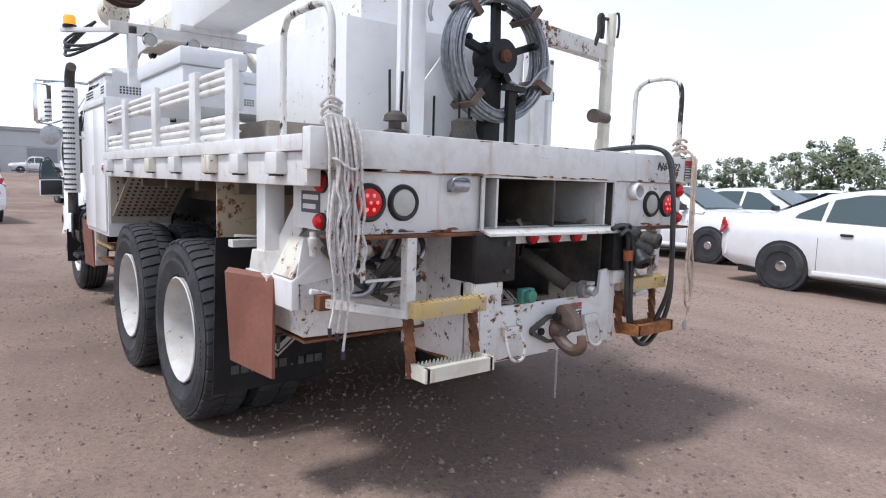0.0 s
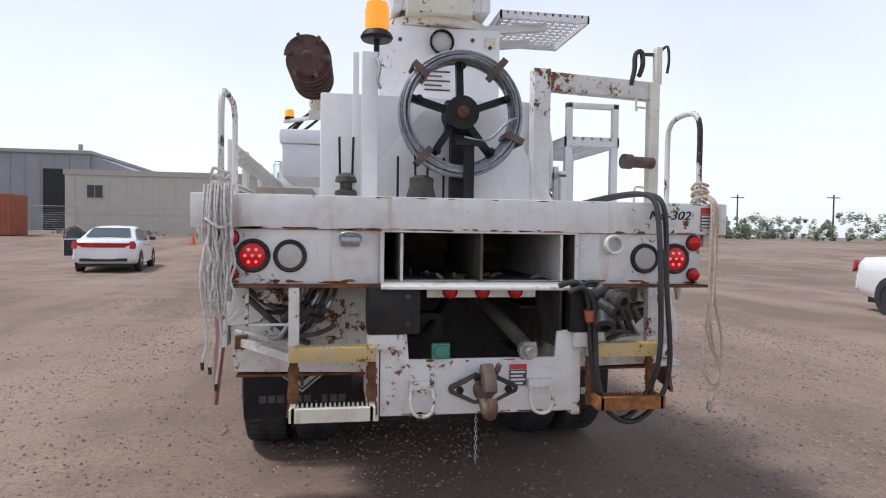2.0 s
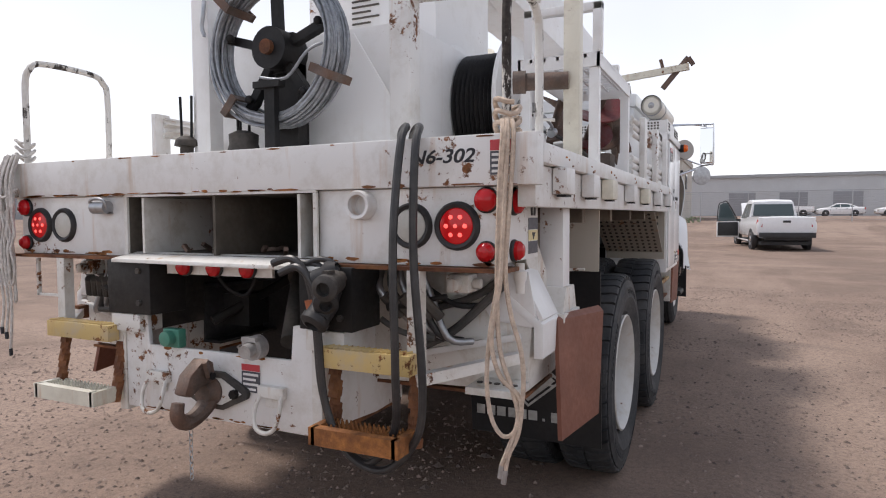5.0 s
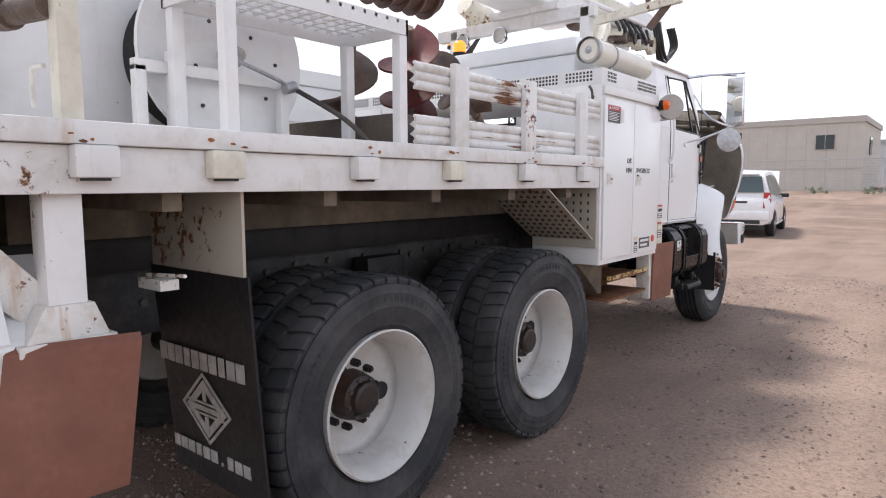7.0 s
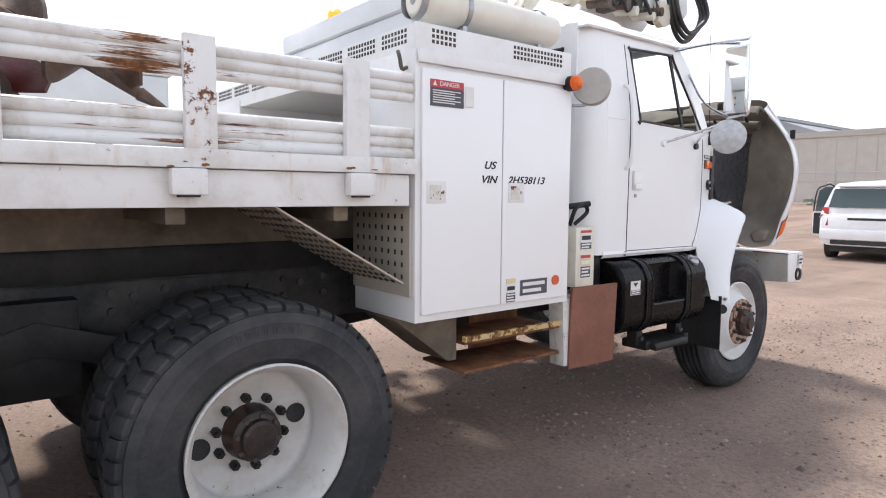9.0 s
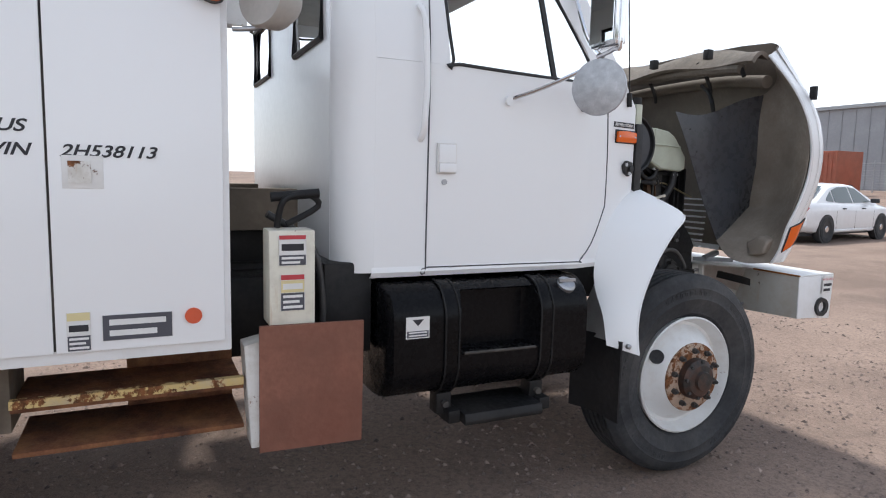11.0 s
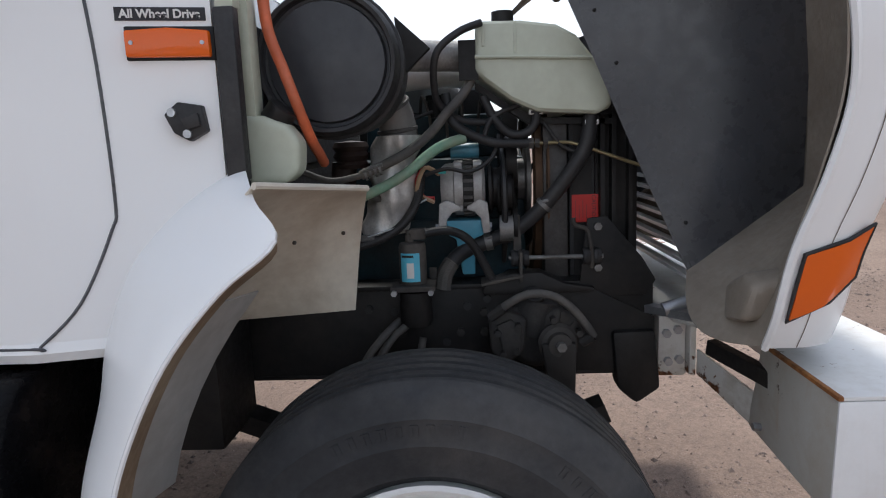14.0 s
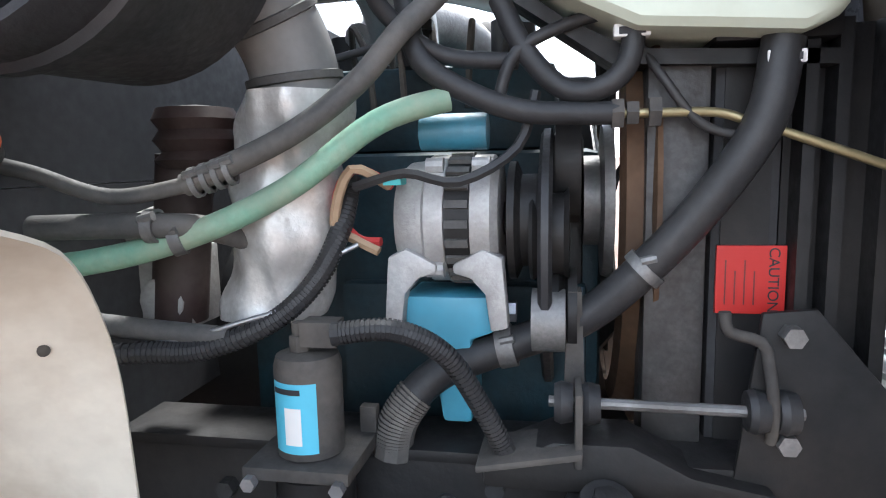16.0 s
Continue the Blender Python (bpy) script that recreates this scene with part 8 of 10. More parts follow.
part("silver_duct", Shape().tube([(0.30, 6.62, 1.625), (0.24, 6.70, 1.64), (0.16, 6.79, 1.645), (0.04, 6.88, 1.64)], 0.042, n=16), simple("silver_duct", (0.80, 0.79, 0.78), 0.35, 0.3, 0.12, 20, dirt=(0.42, 0.38, 0.33), dirt_amount=0.3), truck, "silver duct")
part("charge_pipe", Shape().tube([(0.22, 6.56, 1.72), (0.14, 6.62, 1.71), (0.05, 6.66, 1.66), (-0.02, 6.66, 1.58)], 0.06, n=18), simple("dull_silver_pipe", (0.42, 0.41, 0.40), 0.45, 0.5, 0.2, 14, dirt=(0.16, 0.14, 0.12), dirt_amount=0.5), truck, "dull silver charge pipe")
part("oil_filler", Shape().cyl((0.16, 6.72, 1.52), (0.16, 6.72, 1.57), 0.022, n=14).cyl((0.16, 6.72, 1.57), (0.16, 6.72, 1.585), 0.028, n=10), BLACK, truck)
part("heat_shield", Shape().surf(lambda u, v: (0.355 + 0.02 * v + (0.064 + 0.008 * math.sin(11 * v + 7 * u) + 0.004 * math.sin(31 * u + 9 * v)) * math.cos(-2.1 + 4.2 * u), 6.585 + 0.045 * v + (0.064 + 0.007 * math.sin(9 * v + 5 * u) + 0.004 * math.sin(23 * v)) * math.sin(-2.1 + 4.2 * u), 1.205 + 0.262 * v), 30, 26), SHIELD, truck, "crinkled foil heat shield", angle=60)
# Red of the coupling darkened for the air cleaner's shadow over it
part("turbo", Shape().cyl((0.37, 6.455, 1.20), (0.372, 6.48, 1.40), 0.034, n=18).lathe([(0.040, 1.385), (0.050, 1.395), (0.040, 1.405), (0.050, 1.418), (0.042, 1.43), (0.050, 1.442), (0.044, 1.455), (0.0, 1.46)], (0.375, 6.50, 0), (0, 0, 1), 20), simple("shaded_red_casting", (0.028, 0.013, 0.011), 0.6, vary=0.3, dirt=(0.06, 0.05, 0.045), dirt_amount=0.8), truck, "dark red hose coupling")
part("manifold", Shape().box((0.32, 6.415, 1.19), (0.39, 6.485, 1.29)).cyl((0.39, 6.45, 1.225), (0.40, 6.45, 1.225), 0.03, n=18).cyl((0.36, 6.40, 1.30), (0.36, 6.46, 1.32), 0.03), ALU, truck, "grey cast housing", bevel=0.012)
# alternator
AX = 0.315
alt = part("alternator", Shape().lathe([(0.03, 6.736), (0.058, 6.738), (0.068, 6.75), (0.070, 6.772), (0.076, 6.776), (0.076, 6.798), (0.070, 6.80), (0.070, 6.826), (0.076, 6.828), (0.076, 6.850), (0.066, 6.858), (0.02, 6.860)], (AX, 0, 1.318), (0, 1, 0), 32), ALU, truck, "grey alternator with a black vent band")
vb = part("vent_band", Shape().lathe([(0.066, 6.799), (0.0745, 6.799), (0.0745, 6.827), (0.066, 6.827)], (AX, 0, 1.318), (0, 1, 0), 32), BLACK, alt, "black corrugated vent band")
for k in range(22):
    a = math.pi * 2 * k / 22
    part("vent_rib", Shape().beam((AX + 0.076 * math.cos(a), 6.800, 1.318 + 0.076 * math.sin(a)), (AX + 0.076 * math.cos(a), 6.826, 1.318 + 0.076 * math.sin(a)), 0.009, 0.006, (math.cos(a), 0, math.sin(a))), HOSE_D, vb)
part("pulley", Shape().lathe([(0.0, 6.868), (0.07, 6.868), (0.07, 6.876), (0.055, 6.882), (0.055, 6.90), (0.066, 6.906), (0.066, 6.915), (0.0, 6.915)], (AX, 0, 1.315), (0, 1, 0), 28), BLACK, alt)
for y0, d in ((6.735, 1), (6.862, -1)):
    part("alternator_foot", Shape().prism([(AX + 0.046, y0 + d * q, z) for q, z in ((-0.002, 1.28), (-0.008, 1.20), (0.012, 1.195), (0.018, 1.238), (0.034, 1.256), (0.054, 1.262), (0.054, 1.272), (0.02, 1.29))], (0.026, 0, 0)), ALU, alt, bevel=0.004)
for a in (0.95, -0.75):
    for y in (6.786, 6.839):
        part("case_lug", Shape().cyl((AX + 0.078 * math.cos(a), y - 0.010, 1.318 + 0.078 * math.sin(a)), (AX + 0.078 * math.cos(a), y + 0.010, 1.318 + 0.078 * math.sin(a)), 0.010, n=10), ALU, alt)
part("mount_bracket", Shape().prism([(AX - 0.04, 6.745, 1.232), (AX - 0.04, 6.855, 1.232), (AX - 0.04, 6.852, 1.19), (AX - 0.04, 6.825, 1.18), (AX - 0.04, 6.825, 1.08), (AX - 0.04, 6.79, 1.08), (AX - 0.04, 6.775, 1.18), (AX - 0.04, 6.748, 1.195)], (0.095, 0, 0)), simple("light_blue_bracket", (0.07, 0.30, 0.42), 0.45, vary=0.15, dirt=(0.08, 0.09, 0.09), dirt_amount=0.4), alt, "light blue bracket", bevel=0.006)
part("solenoid", Shape().cyl((AX + 0.03, 6.768, 1.42), (AX + 0.03, 6.845, 1.42), 0.021, n=18), BLUE_E, alt, "blue cylinder")
for y in (6.73, 6.863):
    part("bolt", Shape().cyl((AX + 0.02, y - 0.012, 1.208), (AX + 0.02, y + 0.012, 1.208), 0.013, n=6), STEEL, alt)
for k, (c, r) in enumerate((((AX + 0.05), 0.022), ((AX + 0.06), 0.030))):
    part("wiring", Shape().tube([(c, 6.735, 1.36), (c + 0.03, 6.70, 1.38), (c + 0.02, 6.675, 1.34 - 0.02 * k), (c, 6.69, 1.30), (c, 6.72, 1.295 - 0.01 * k)], 0.006, n=6), simple("tan_wire" if k else "red_wire", (0.36, 0.25, 0.16) if k else (0.45, 0.04, 0.04), 0.6), alt)
part("wiring", Shape().tube([(AX + 0.08, 6.70, 1.36), (AX + 0.085, 6.76, 1.375), (AX + 0.09, 6.82, 1.365), (AX + 0.06, 6.88, 1.40), (AX + 0.05, 6.90, 1.46)], 0.006, n=6), RUBBER, alt)
part("plug", Shape().box((AX + 0.06, 6.735, 1.362), (AX + 0.085, 6.755, 1.375)), simple("teal_plug", (0.04, 0.35, 0.36), 0.5), alt)
# belts, fan and radiator
part("belt_pulley", Shape().lathe([(0.0, 6.905), (0.05, 6.905), (0.05, 6.925), (0.04, 6.93), (0.05, 6.935), (0.05, 6.945), (0.0, 6.945)], (0.33, 0, 1.21), (0, 1, 0), 24).lathe([(0.0, 6.92), (0.075, 6.92), (0.075, 6.95), (0.0, 6.95)], (0.24, 0, 1.38), (0, 1, 0), 28), BLACK, truck, "black belt pulleys")
part("idler_pulley", Shape().lathe([(0.0, 6.892), (0.052, 6.892), (0.054, 6.896), (0.048, 6.902), (0.048, 6.93), (0.054, 6.936), (0.0, 6.938)], (0.33, 0, 1.30), (0, 1, 0), 28), BLACK, truck, "black idler pulley")
part("tension_pulley", Shape().lathe([(0.0, 6.895), (0.036, 6.895), (0.036, 6.932), (0.0, 6.934)], (0.36, 0, 1.205), (0, 1, 0), 24), WORN_STEEL, truck, "steel tensioner pulley")
part("tension_arm", Shape().prism([(0.34, 6.935, 1.24), (0.34, 6.95, 1.24), (0.34, 6.955, 1.10), (0.34, 6.93, 1.10)], (0.03, 0, 0)), DUSTY, truck)
part("fan_hub", Shape().lathe([(0.0, 6.955), (0.06, 6.955), (0.06, 6.975), (0.10, 6.978), (0.105, 6.99), (0.0, 6.99)], (0.20, 0, 1.33), (0, 1, 0), 32), WORN_STEEL, truck, "worn steel fan hub")
part("drive_belt", Shape().tube([(0.39, 6.91, 1.32), (0.38, 6.91, 1.21), (0.33, 6.91, 1.16), (0.15, 6.91, 1.05), (0.10, 6.91, 1.12), (0.20, 6.91, 1.40), (0.33, 6.91, 1.39)], 0.008, n=6, closed=True), RUBBER, truck)
fan = Shape()
for k in range(7):
    a = 2 * math.pi * k / 7
    fan.prism([(0.10 * math.cos(a), 6.985, 1.33 + 0.10 * math.sin(a)), (0.27 * math.cos(a - 0.12), 6.975, 1.33 + 0.27 * math.sin(a - 0.12)), (0.27 * math.cos(a + 0.2), 7.0, 1.33 + 0.27 * math.sin(a + 0.2)), (0.10 * math.cos(a + 0.3), 7.0, 1.33 + 0.10 * math.sin(a + 0.3))], (0, 0.004, 0))
pieces("fan_blade", fan, BLACK, truck)
part("fan_shroud", Shape().lathe([(0.30, 7.0), (0.325, 7.005), (0.335, 7.03), (0.36, 7.035)], (0.0, 0, 1.33), (0, 1, 0), 44), simple("rusty_shroud", (0.085, 0.045, 0.022), 0.75, vary=0.4, dirt=(0.035, 0.026, 0.02), dirt_amount=0.6), truck, "rust-brown fan shroud", thick=0.006)
rad = part("radiator", Shape().box((-0.40, 7.09, 0.98), (0.33, 7.16, 1.50)), DARK, truck, "dusty dark radiator", bevel=0.004)
# Mottled galvanised column, its colour taken down for the shade round the radiator
part("radiator_column", Shape().box((0.27, 7.018, 1.02), (0.345, 7.084, 1.50)), simple("shaded_galvanised_sheet", (0.055, 0.053, 0.052), 0.5, 0.3, 0.5, 16, 0.4, 40, dirt=(0.025, 0.02, 0.017), dirt_amount=0.9), rad, bevel=0.006)
part("radiator_core", Shape().box((0.33, 7.10, 1.0), (0.333, 7.15, 1.48)), BLACK, rad)
for y in (7.17, 7.20, 7.245):
    part("radiator_frame", Shape().box((0.30, y, 1.0), (0.36, y + 0.012, 1.52)), BLACK, rad)
part("cooler_core", Shape().box((-0.40, 7.18, 1.0), (0.30, 7.262, 1.52)), DARK, rad)
part("side_baffle", Shape().box((0.305, 7.162, 1.0), (0.325, 7.275, 1.52)), BLACK, rad)
part("top_header", Shape().box((-0.40, 7.08, 1.50), (0.37, 7.20, 1.53)), BLACK, rad, bevel=0.006)
cs = part("caution_label", Shape().box((0.333, 7.096, 1.212), (0.338, 7.168, 1.288)), CAUTION_R, truck, "red caution label")
lettering("sign_text", "CAUTION", 0.016, INK, cs, Matrix.Translation((0.3385, 7.155, 1.25)) @ SIDE @ pose(0, 0, 0, 0, 0, -90), extrude=0.0004)
for k in range(4):
    part("print_bar", Shape().box((0.3375, 7.105 + 0.010 * k, 1.222), (0.3386, 7.1065 + 0.010 * k, 1.272 - 0.012 * (k % 2))), RED_P, cs)
# coolant tank
prof = [(6.845, 1.745), (6.96, 1.742), (7.05, 1.728), (7.10, 1.70), (7.19, 1.585), (7.19, 1.515), (7.15, 1.50), (7.0, 1.512), (6.93, 1.545), (6.86, 1.60), (6.84, 1.62)]
tankc = part("coolant_tank", Shape().prism([(0.14, y, z) for y, z in prof], (0.28, 0, 0)), PLASTIC_W, truck, "milky white plastic coolant tank", bevel=0.02, segs=3)
part("mould_seam", Shape().tube([(0.424, 6.842, 1.655), (0.426, 7.0, 1.648), (0.424, 7.135, 1.64)], 0.005, n=6), PLASTIC_W, tankc)
for y, z in ((6.945, 1.66), (6.864, 1.68)):
    part("tank_rib", Shape().box((0.415, y - 0.004, z), (0.423, y + 0.004, 1.737)), PLASTIC_W, tankc, bevel=0.002)
part("tank_cap", Shape().cyl((0.30, 6.92, 1.74), (0.30, 6.92, 1.785), 0.03, n=18), BLACK, tankc)
part("tank_bracket", Shape().box((0.40, 6.80, 1.60), (0.41, 6.85, 1.70)).prism([(0.30, 6.84, 1.60), (0.30, 6.93, 1.535), (0.30, 7.0, 1.50), (0.30, 7.2, 1.49), (0.30, 7.2, 1.475), (0.30, 6.98, 1.485), (0.30, 6.84, 1.58)], (0.06, 0, 0)), BLACK, tankc)
# washer bottle by the cowl
wb = part("washer_bottle", Shape().prism([(0.765, 6.372, 1.372), (0.765, 6.455, 1.372), (0.765, 6.482, 1.395), (0.765, 6.487, 1.455), (0.765, 6.462, 1.488), (0.765, 6.415, 1.508), (0.765, 6.372, 1.51)], (0.07, 0, 0)), PLASTIC_W, truck, "milky plastic washer bottle", bevel=0.022, segs=4)
part("bottle_neck", Shape().box((0.77, 6.372, 1.50), (0.825, 6.402, 1.76)), PLASTIC_W, wb, bevel=0.012)
part("bottle_cap", Shape().cyl((0.79, 6.425, 1.495), (0.795, 6.45, 1.525), 0.032, n=14), BLACK, wb, bevel=0.006)
# far side of the bay: injection pump, intake manifold and brackets
far = part("intake_manifold", Shape().box((-0.46, 6.40, 1.18), (-0.30, 7.0, 1.56)), BLACK, eng, bevel=0.03)
part("pump_body", Shape().cyl((-0.40, 6.50, 1.62), (-0.40, 6.80, 1.62), 0.075, n=16), DUSTY, far)
pieces("valve_breather", Shape().cyl((-0.10, 6.84, 1.53), (-0.10, 6.84, 1.63), 0.04, n=16).cyl((-0.02, 6.56, 1.53), (-0.02, 6.56, 1.60), 0.03, n=14), BLACK, eng)
part("crossover_pipe", Shape().tube([(0.02, 6.60, 1.58), (-0.10, 6.66, 1.64), (-0.26, 6.74, 1.63), (-0.36, 6.82, 1.52)], 0.04, n=14), ALU, eng)
# hoses
for name, pts, r, m, lab in (
        ("radiator_hose", [(0.40, 6.735, 1.05), (0.395, 6.745, 1.095), (0.375, 6.785, 1.14), (0.345, 6.864, 1.168), (0.35, 6.95, 1.205), (0.36, 7.017, 1.265), (0.37, 7.08, 1.34), (0.378, 7.128, 1.42), (0.378, 7.142, 1.50)], 0.0205, RUBBER, "thick black radiator hose"),
        ("coolant_hose", [(0.47, 6.54, 1.368), (0.454, 6.648, 1.415), (0.438, 6.72, 1.467), (0.422, 6.765, 1.52), (0.406, 6.802, 1.558), (0.385, 6.83, 1.60)], 0.0125, HOSE_D, ""),
        ("heater_hose", [(0.53, 6.33, 1.285), (0.50, 6.433, 1.289), (0.473, 6.537, 1.313), (0.446, 6.641, 1.36), (0.419, 6.736, 1.429), (0.392, 6.808, 1.453)], 0.0135, GREEN_H, "faded green heater hose"),
        ("heater_hose", [(0.52, 6.164, 1.323), (0.505, 6.344, 1.326), (0.485, 6.522, 1.327), (0.43, 6.558, 1.314), (0.39, 6.61, 1.284), (0.35, 6.629, 1.252)], 0.0135, HOSE_D, ""),
        ("vacuum_line", [(0.44, 6.86, 1.735), (0.46, 6.80, 1.71), (0.465, 6.745, 1.66), (0.435, 6.737, 1.572), (0.41, 6.753, 1.534), (0.385, 6.803, 1.499), (0.36, 6.88, 1.493)], 0.0095, RUBBER, ""),
        ("coolant_hose", [(0.382, 7.0, 1.53), (0.382, 6.995, 1.485), (0.38, 6.97, 1.46), (0.375, 6.93, 1.46), (0.37, 6.89, 1.50), (0.36, 6.86, 1.56)], 0.012, RUBBER, ""),
        ("air_line", [(0.39, 6.762, 1.57), (0.395, 6.77, 1.52), (0.40, 6.785, 1.488), (0.392, 6.829, 1.459), (0.384, 6.892, 1.437), (0.376, 6.985, 1.433)], 0.0125, RUBBER, ""),
        ("air_line", [(0.374, 6.98, 1.433), (0.373, 7.02, 1.432), (0.361, 7.085, 1.431), (0.362, 7.12, 1.42), (0.365, 7.165, 1.404), (0.37, 7.30, 1.352)], 0.005, simple("brass_line", (0.36, 0.30, 0.17), 0.4, 0.7), "brass line"),
        ("overflow_hose", [(0.375, 6.86, 1.45), (0.375, 6.88, 1.50), (0.365, 6.94, 1.53), (0.36, 7.0, 1.54)], 0.007, RUBBER, ""),
        ("breather_hose", [(0.34, 7.0, 1.52), (0.365, 7.03, 1.47), (0.365, 7.07, 1.42), (0.36, 7.12, 1.405), (0.35, 7.15, 1.41)], 0.005, RUBBER, ""),
        ("loom", [(0.50, 6.36, 1.18), (0.47, 6.465, 1.184), (0.45, 6.533, 1.184), (0.43, 6.608, 1.212), (0.41, 6.656, 1.257), (0.39, 6.681, 1.315), (0.36, 6.685, 1.37)], 0.011, RUBBER, "corrugated black loom"),
        ("loom", [(0.48, 6.70, 1.215), (0.47, 6.76, 1.218), (0.455, 6.81, 1.19), (0.44, 6.845, 1.13), (0.43, 6.87, 1.075)], 0.0105, RUBBER, "corrugated black loom"),
        ("fuel_line", [(0.45, 6.42, 1.20), (0.455, 6.50, 1.195), (0.44, 6.58, 1.215), (0.425, 6.64, 1.235), (0.41, 6.665, 1.275), (0.39, 6.70, 1.295)], 0.003, STEEL, ""),
        ("fuel_line", [(0.46, 6.38, 1.215), (0.45, 6.46, 1.205), (0.44, 6.56, 1.195)], 0.013, HOSE_D, ""),
        ("air_hose", [(0.80, 6.425, 1.78), (0.80, 6.43, 1.68), (0.80, 6.455, 1.60), (0.79, 6.475, 1.53), (0.745, 6.488, 1.46), (0.69, 6.492, 1.425), (0.65, 6.49, 1.408)], 0.0115, ORANGE_H, "orange rubber hose"),
        ("cable", [(0.36, 6.50, 1.40), (0.37, 6.56, 1.43), (0.36, 6.62, 1.49), (0.30, 6.72, 1.53)], 0.005, RUBBER, ""),
        ("cable", [(0.65, 6.49, 1.408), (0.60, 6.44, 1.40), (0.55, 6.36, 1.40), (0.52, 6.40, 1.385), (0.49, 6.466, 1.358), (0.47, 6.54, 1.368)], 0.0085, HOSE_D, ""),
        ("brake_hose", [(0.46, 6.62, 0.98), (0.52, 6.58, 0.95), (0.53, 6.53, 0.88), (0.50, 6.54, 0.80), (0.47, 6.60, 0.78), (0.47, 6.66, 0.86), (0.46, 6.68, 0.93)], 0.010, HOSE_D, ""),
        ("brake_hose", [(0.48, 6.64, 0.97), (0.50, 6.60, 0.94), (0.51, 6.56, 0.87), (0.49, 6.57, 0.81), (0.46, 6.61, 0.80)], 0.010, HOSE_D, "")):
    h = part(name, Shape().tube(pts, r, n=16, smooth=6), m, truck, lab)
    if name == "loom" or name == "radiator_hose":
        line = spline([Vector(p) for p in pts], 14)
        rings = Shape()
        stop = len(line) if name == "loom" else len(line) // 5
        for a, b in zip(line[:stop], line[1:stop + 1]):
            d = (b - a).normalized() * 0.0016
            rings.cyl(a - d, a + d, r * 1.14, n=10)
        tagged(part("corrugation", rings, HOSE_D if name != "loom" else RUBBER, h), kind="stuff")


def clamp(c, axis, r, w=0.012):
    q = Vector(axis).normalized()
    cl = part("hose_clamp", Shape().lathe([(r, -w / 2), (r + 0.003, -w / 2), (r + 0.003, w / 2), (r, w / 2)], c, q, 18), WORN_STEEL, truck)
    part("clamp_screw", Shape().cyl(Vector(c) + Vector((r * 0.9, -0.006, r * 0.5)), Vector(c) + Vector((r * 0.9, 0.010, r * 0.5 + 0.004)), 0.005, n=8), WORN_STEEL, cl)


clamp((0.36, 7.017, 1.265), (0.05, 0.7, 0.7), 0.0215)
clamp((0.345, 6.864, 1.168), (0.0, 0.9, 0.2), 0.0225, 0.02)
clamp((0.475, 6.53, 1.312), (-0.3, 0.9, 0.25), 0.015)
clamp((0.488, 6.512, 1.327), (-0.1, 0.9, 0.0), 0.015)
for k in range(4):
    clamp((0.468 - 0.002 * k, 6.552 + 0.012 * k, 1.371 + 0.004 * k), (-0.15, 0.9, 0.25), 0.0135, 0.006)
for c in ((0.384, 6.997, 1.513), (0.385, 7.142, 1.480)):
    cl = part("hose_clip", Shape().box((c[0] - 0.012, c[1] - 0.018, c[2] - 0.006), (c[0] + 0.008, c[1] + 0.018, c[2] + 0.007)), LABEL_W, truck, "white plastic hose clip", bevel=0.002)
    part("clip_slot", Shape().box((c[0] + 0.008, c[1] - 0.013, c[2] - 0.0035), (c[0] + 0.0095, c[1] + 0.013, c[2] + 0.0035)), INK, cl)
for y, w in ((6.985, 0.0165), (7.0, 0.013), (7.022, 0.0165)):
    part("line_fitting", Shape().cyl((0.374, y - 0.006, 1.4325), (0.374, y + 0.006, 1.4325), w, n=6), DUSTY, truck)
# filter drier
dr = part("filter_drier", Shape().lathe([(0.0, 1.082), (0.036, 1.082), (0.036, 1.178), (0.033, 1.188), (0.0, 1.192)], (0.46, 6.662, 0), (0, 0, 1), 28), DUSTY, truck, "grey filter drier can")
part("can_label", Shape().surf(lambda u, v: (0.46 + 0.0365 * math.cos(-0.9 + 1.5 * u), 6.662 + 0.0365 * math.sin(-0.9 + 1.5 * u), 1.09 + 0.075 * v), 10, 2), LABEL_B, dr, "cyan label, print worn off", thick=0.001)
part("label_print", Shape().surf(lambda u, v: (0.46 + 0.0378 * math.cos(-0.35 + 0.5 * u), 6.662 + 0.0378 * math.sin(-0.35 + 0.5 * u), 1.10 + 0.04 * v), 8, 2), LABEL_W, dr)
part("label_print", Shape().surf(lambda u, v: (0.46 + 0.0378 * math.cos(-0.75 + 0.9 * u), 6.662 + 0.0378 * math.sin(-0.75 + 0.9 * u), 1.154 + 0.006 * v), 8, 1), INK, dr)
part("drier_top", Shape().cyl((0.46, 6.655, 1.19), (0.46, 6.655, 1.208), 0.012, n=6).cyl((0.46, 6.655, 1.208), (0.46, 6.655, 1.222), 0.009, n=10).box((0.445, 6.66, 1.198), (0.475, 6.70, 1.225)).cyl((0.46, 6.70, 1.212), (0.47, 6.735, 1.214), 0.009, n=8), DUSTY, dr, bevel=0.002)
part("drier_bracket", Shape().box((0.395, 6.605, 1.066), (0.51, 6.72, 1.08)).box((0.395, 6.70, 1.066), (0.41, 6.72, 1.11)), DUSTY, dr, bevel=0.002)
for y in (6.615, 6.71):
    part("bolt", Shape().cyl((0.51, y, 1.065), (0.52, y, 1.065), 0.008, n=6), STEEL, dr)
part("lower_can", Shape().lathe([(0.0, 0.965), (0.038, 0.968), (0.043, 0.98), (0.043, 1.06), (0.0, 1.065)], (0.46, 6.665, 0), (0, 0, 1), 24), BLACK, truck, "black lower canister")
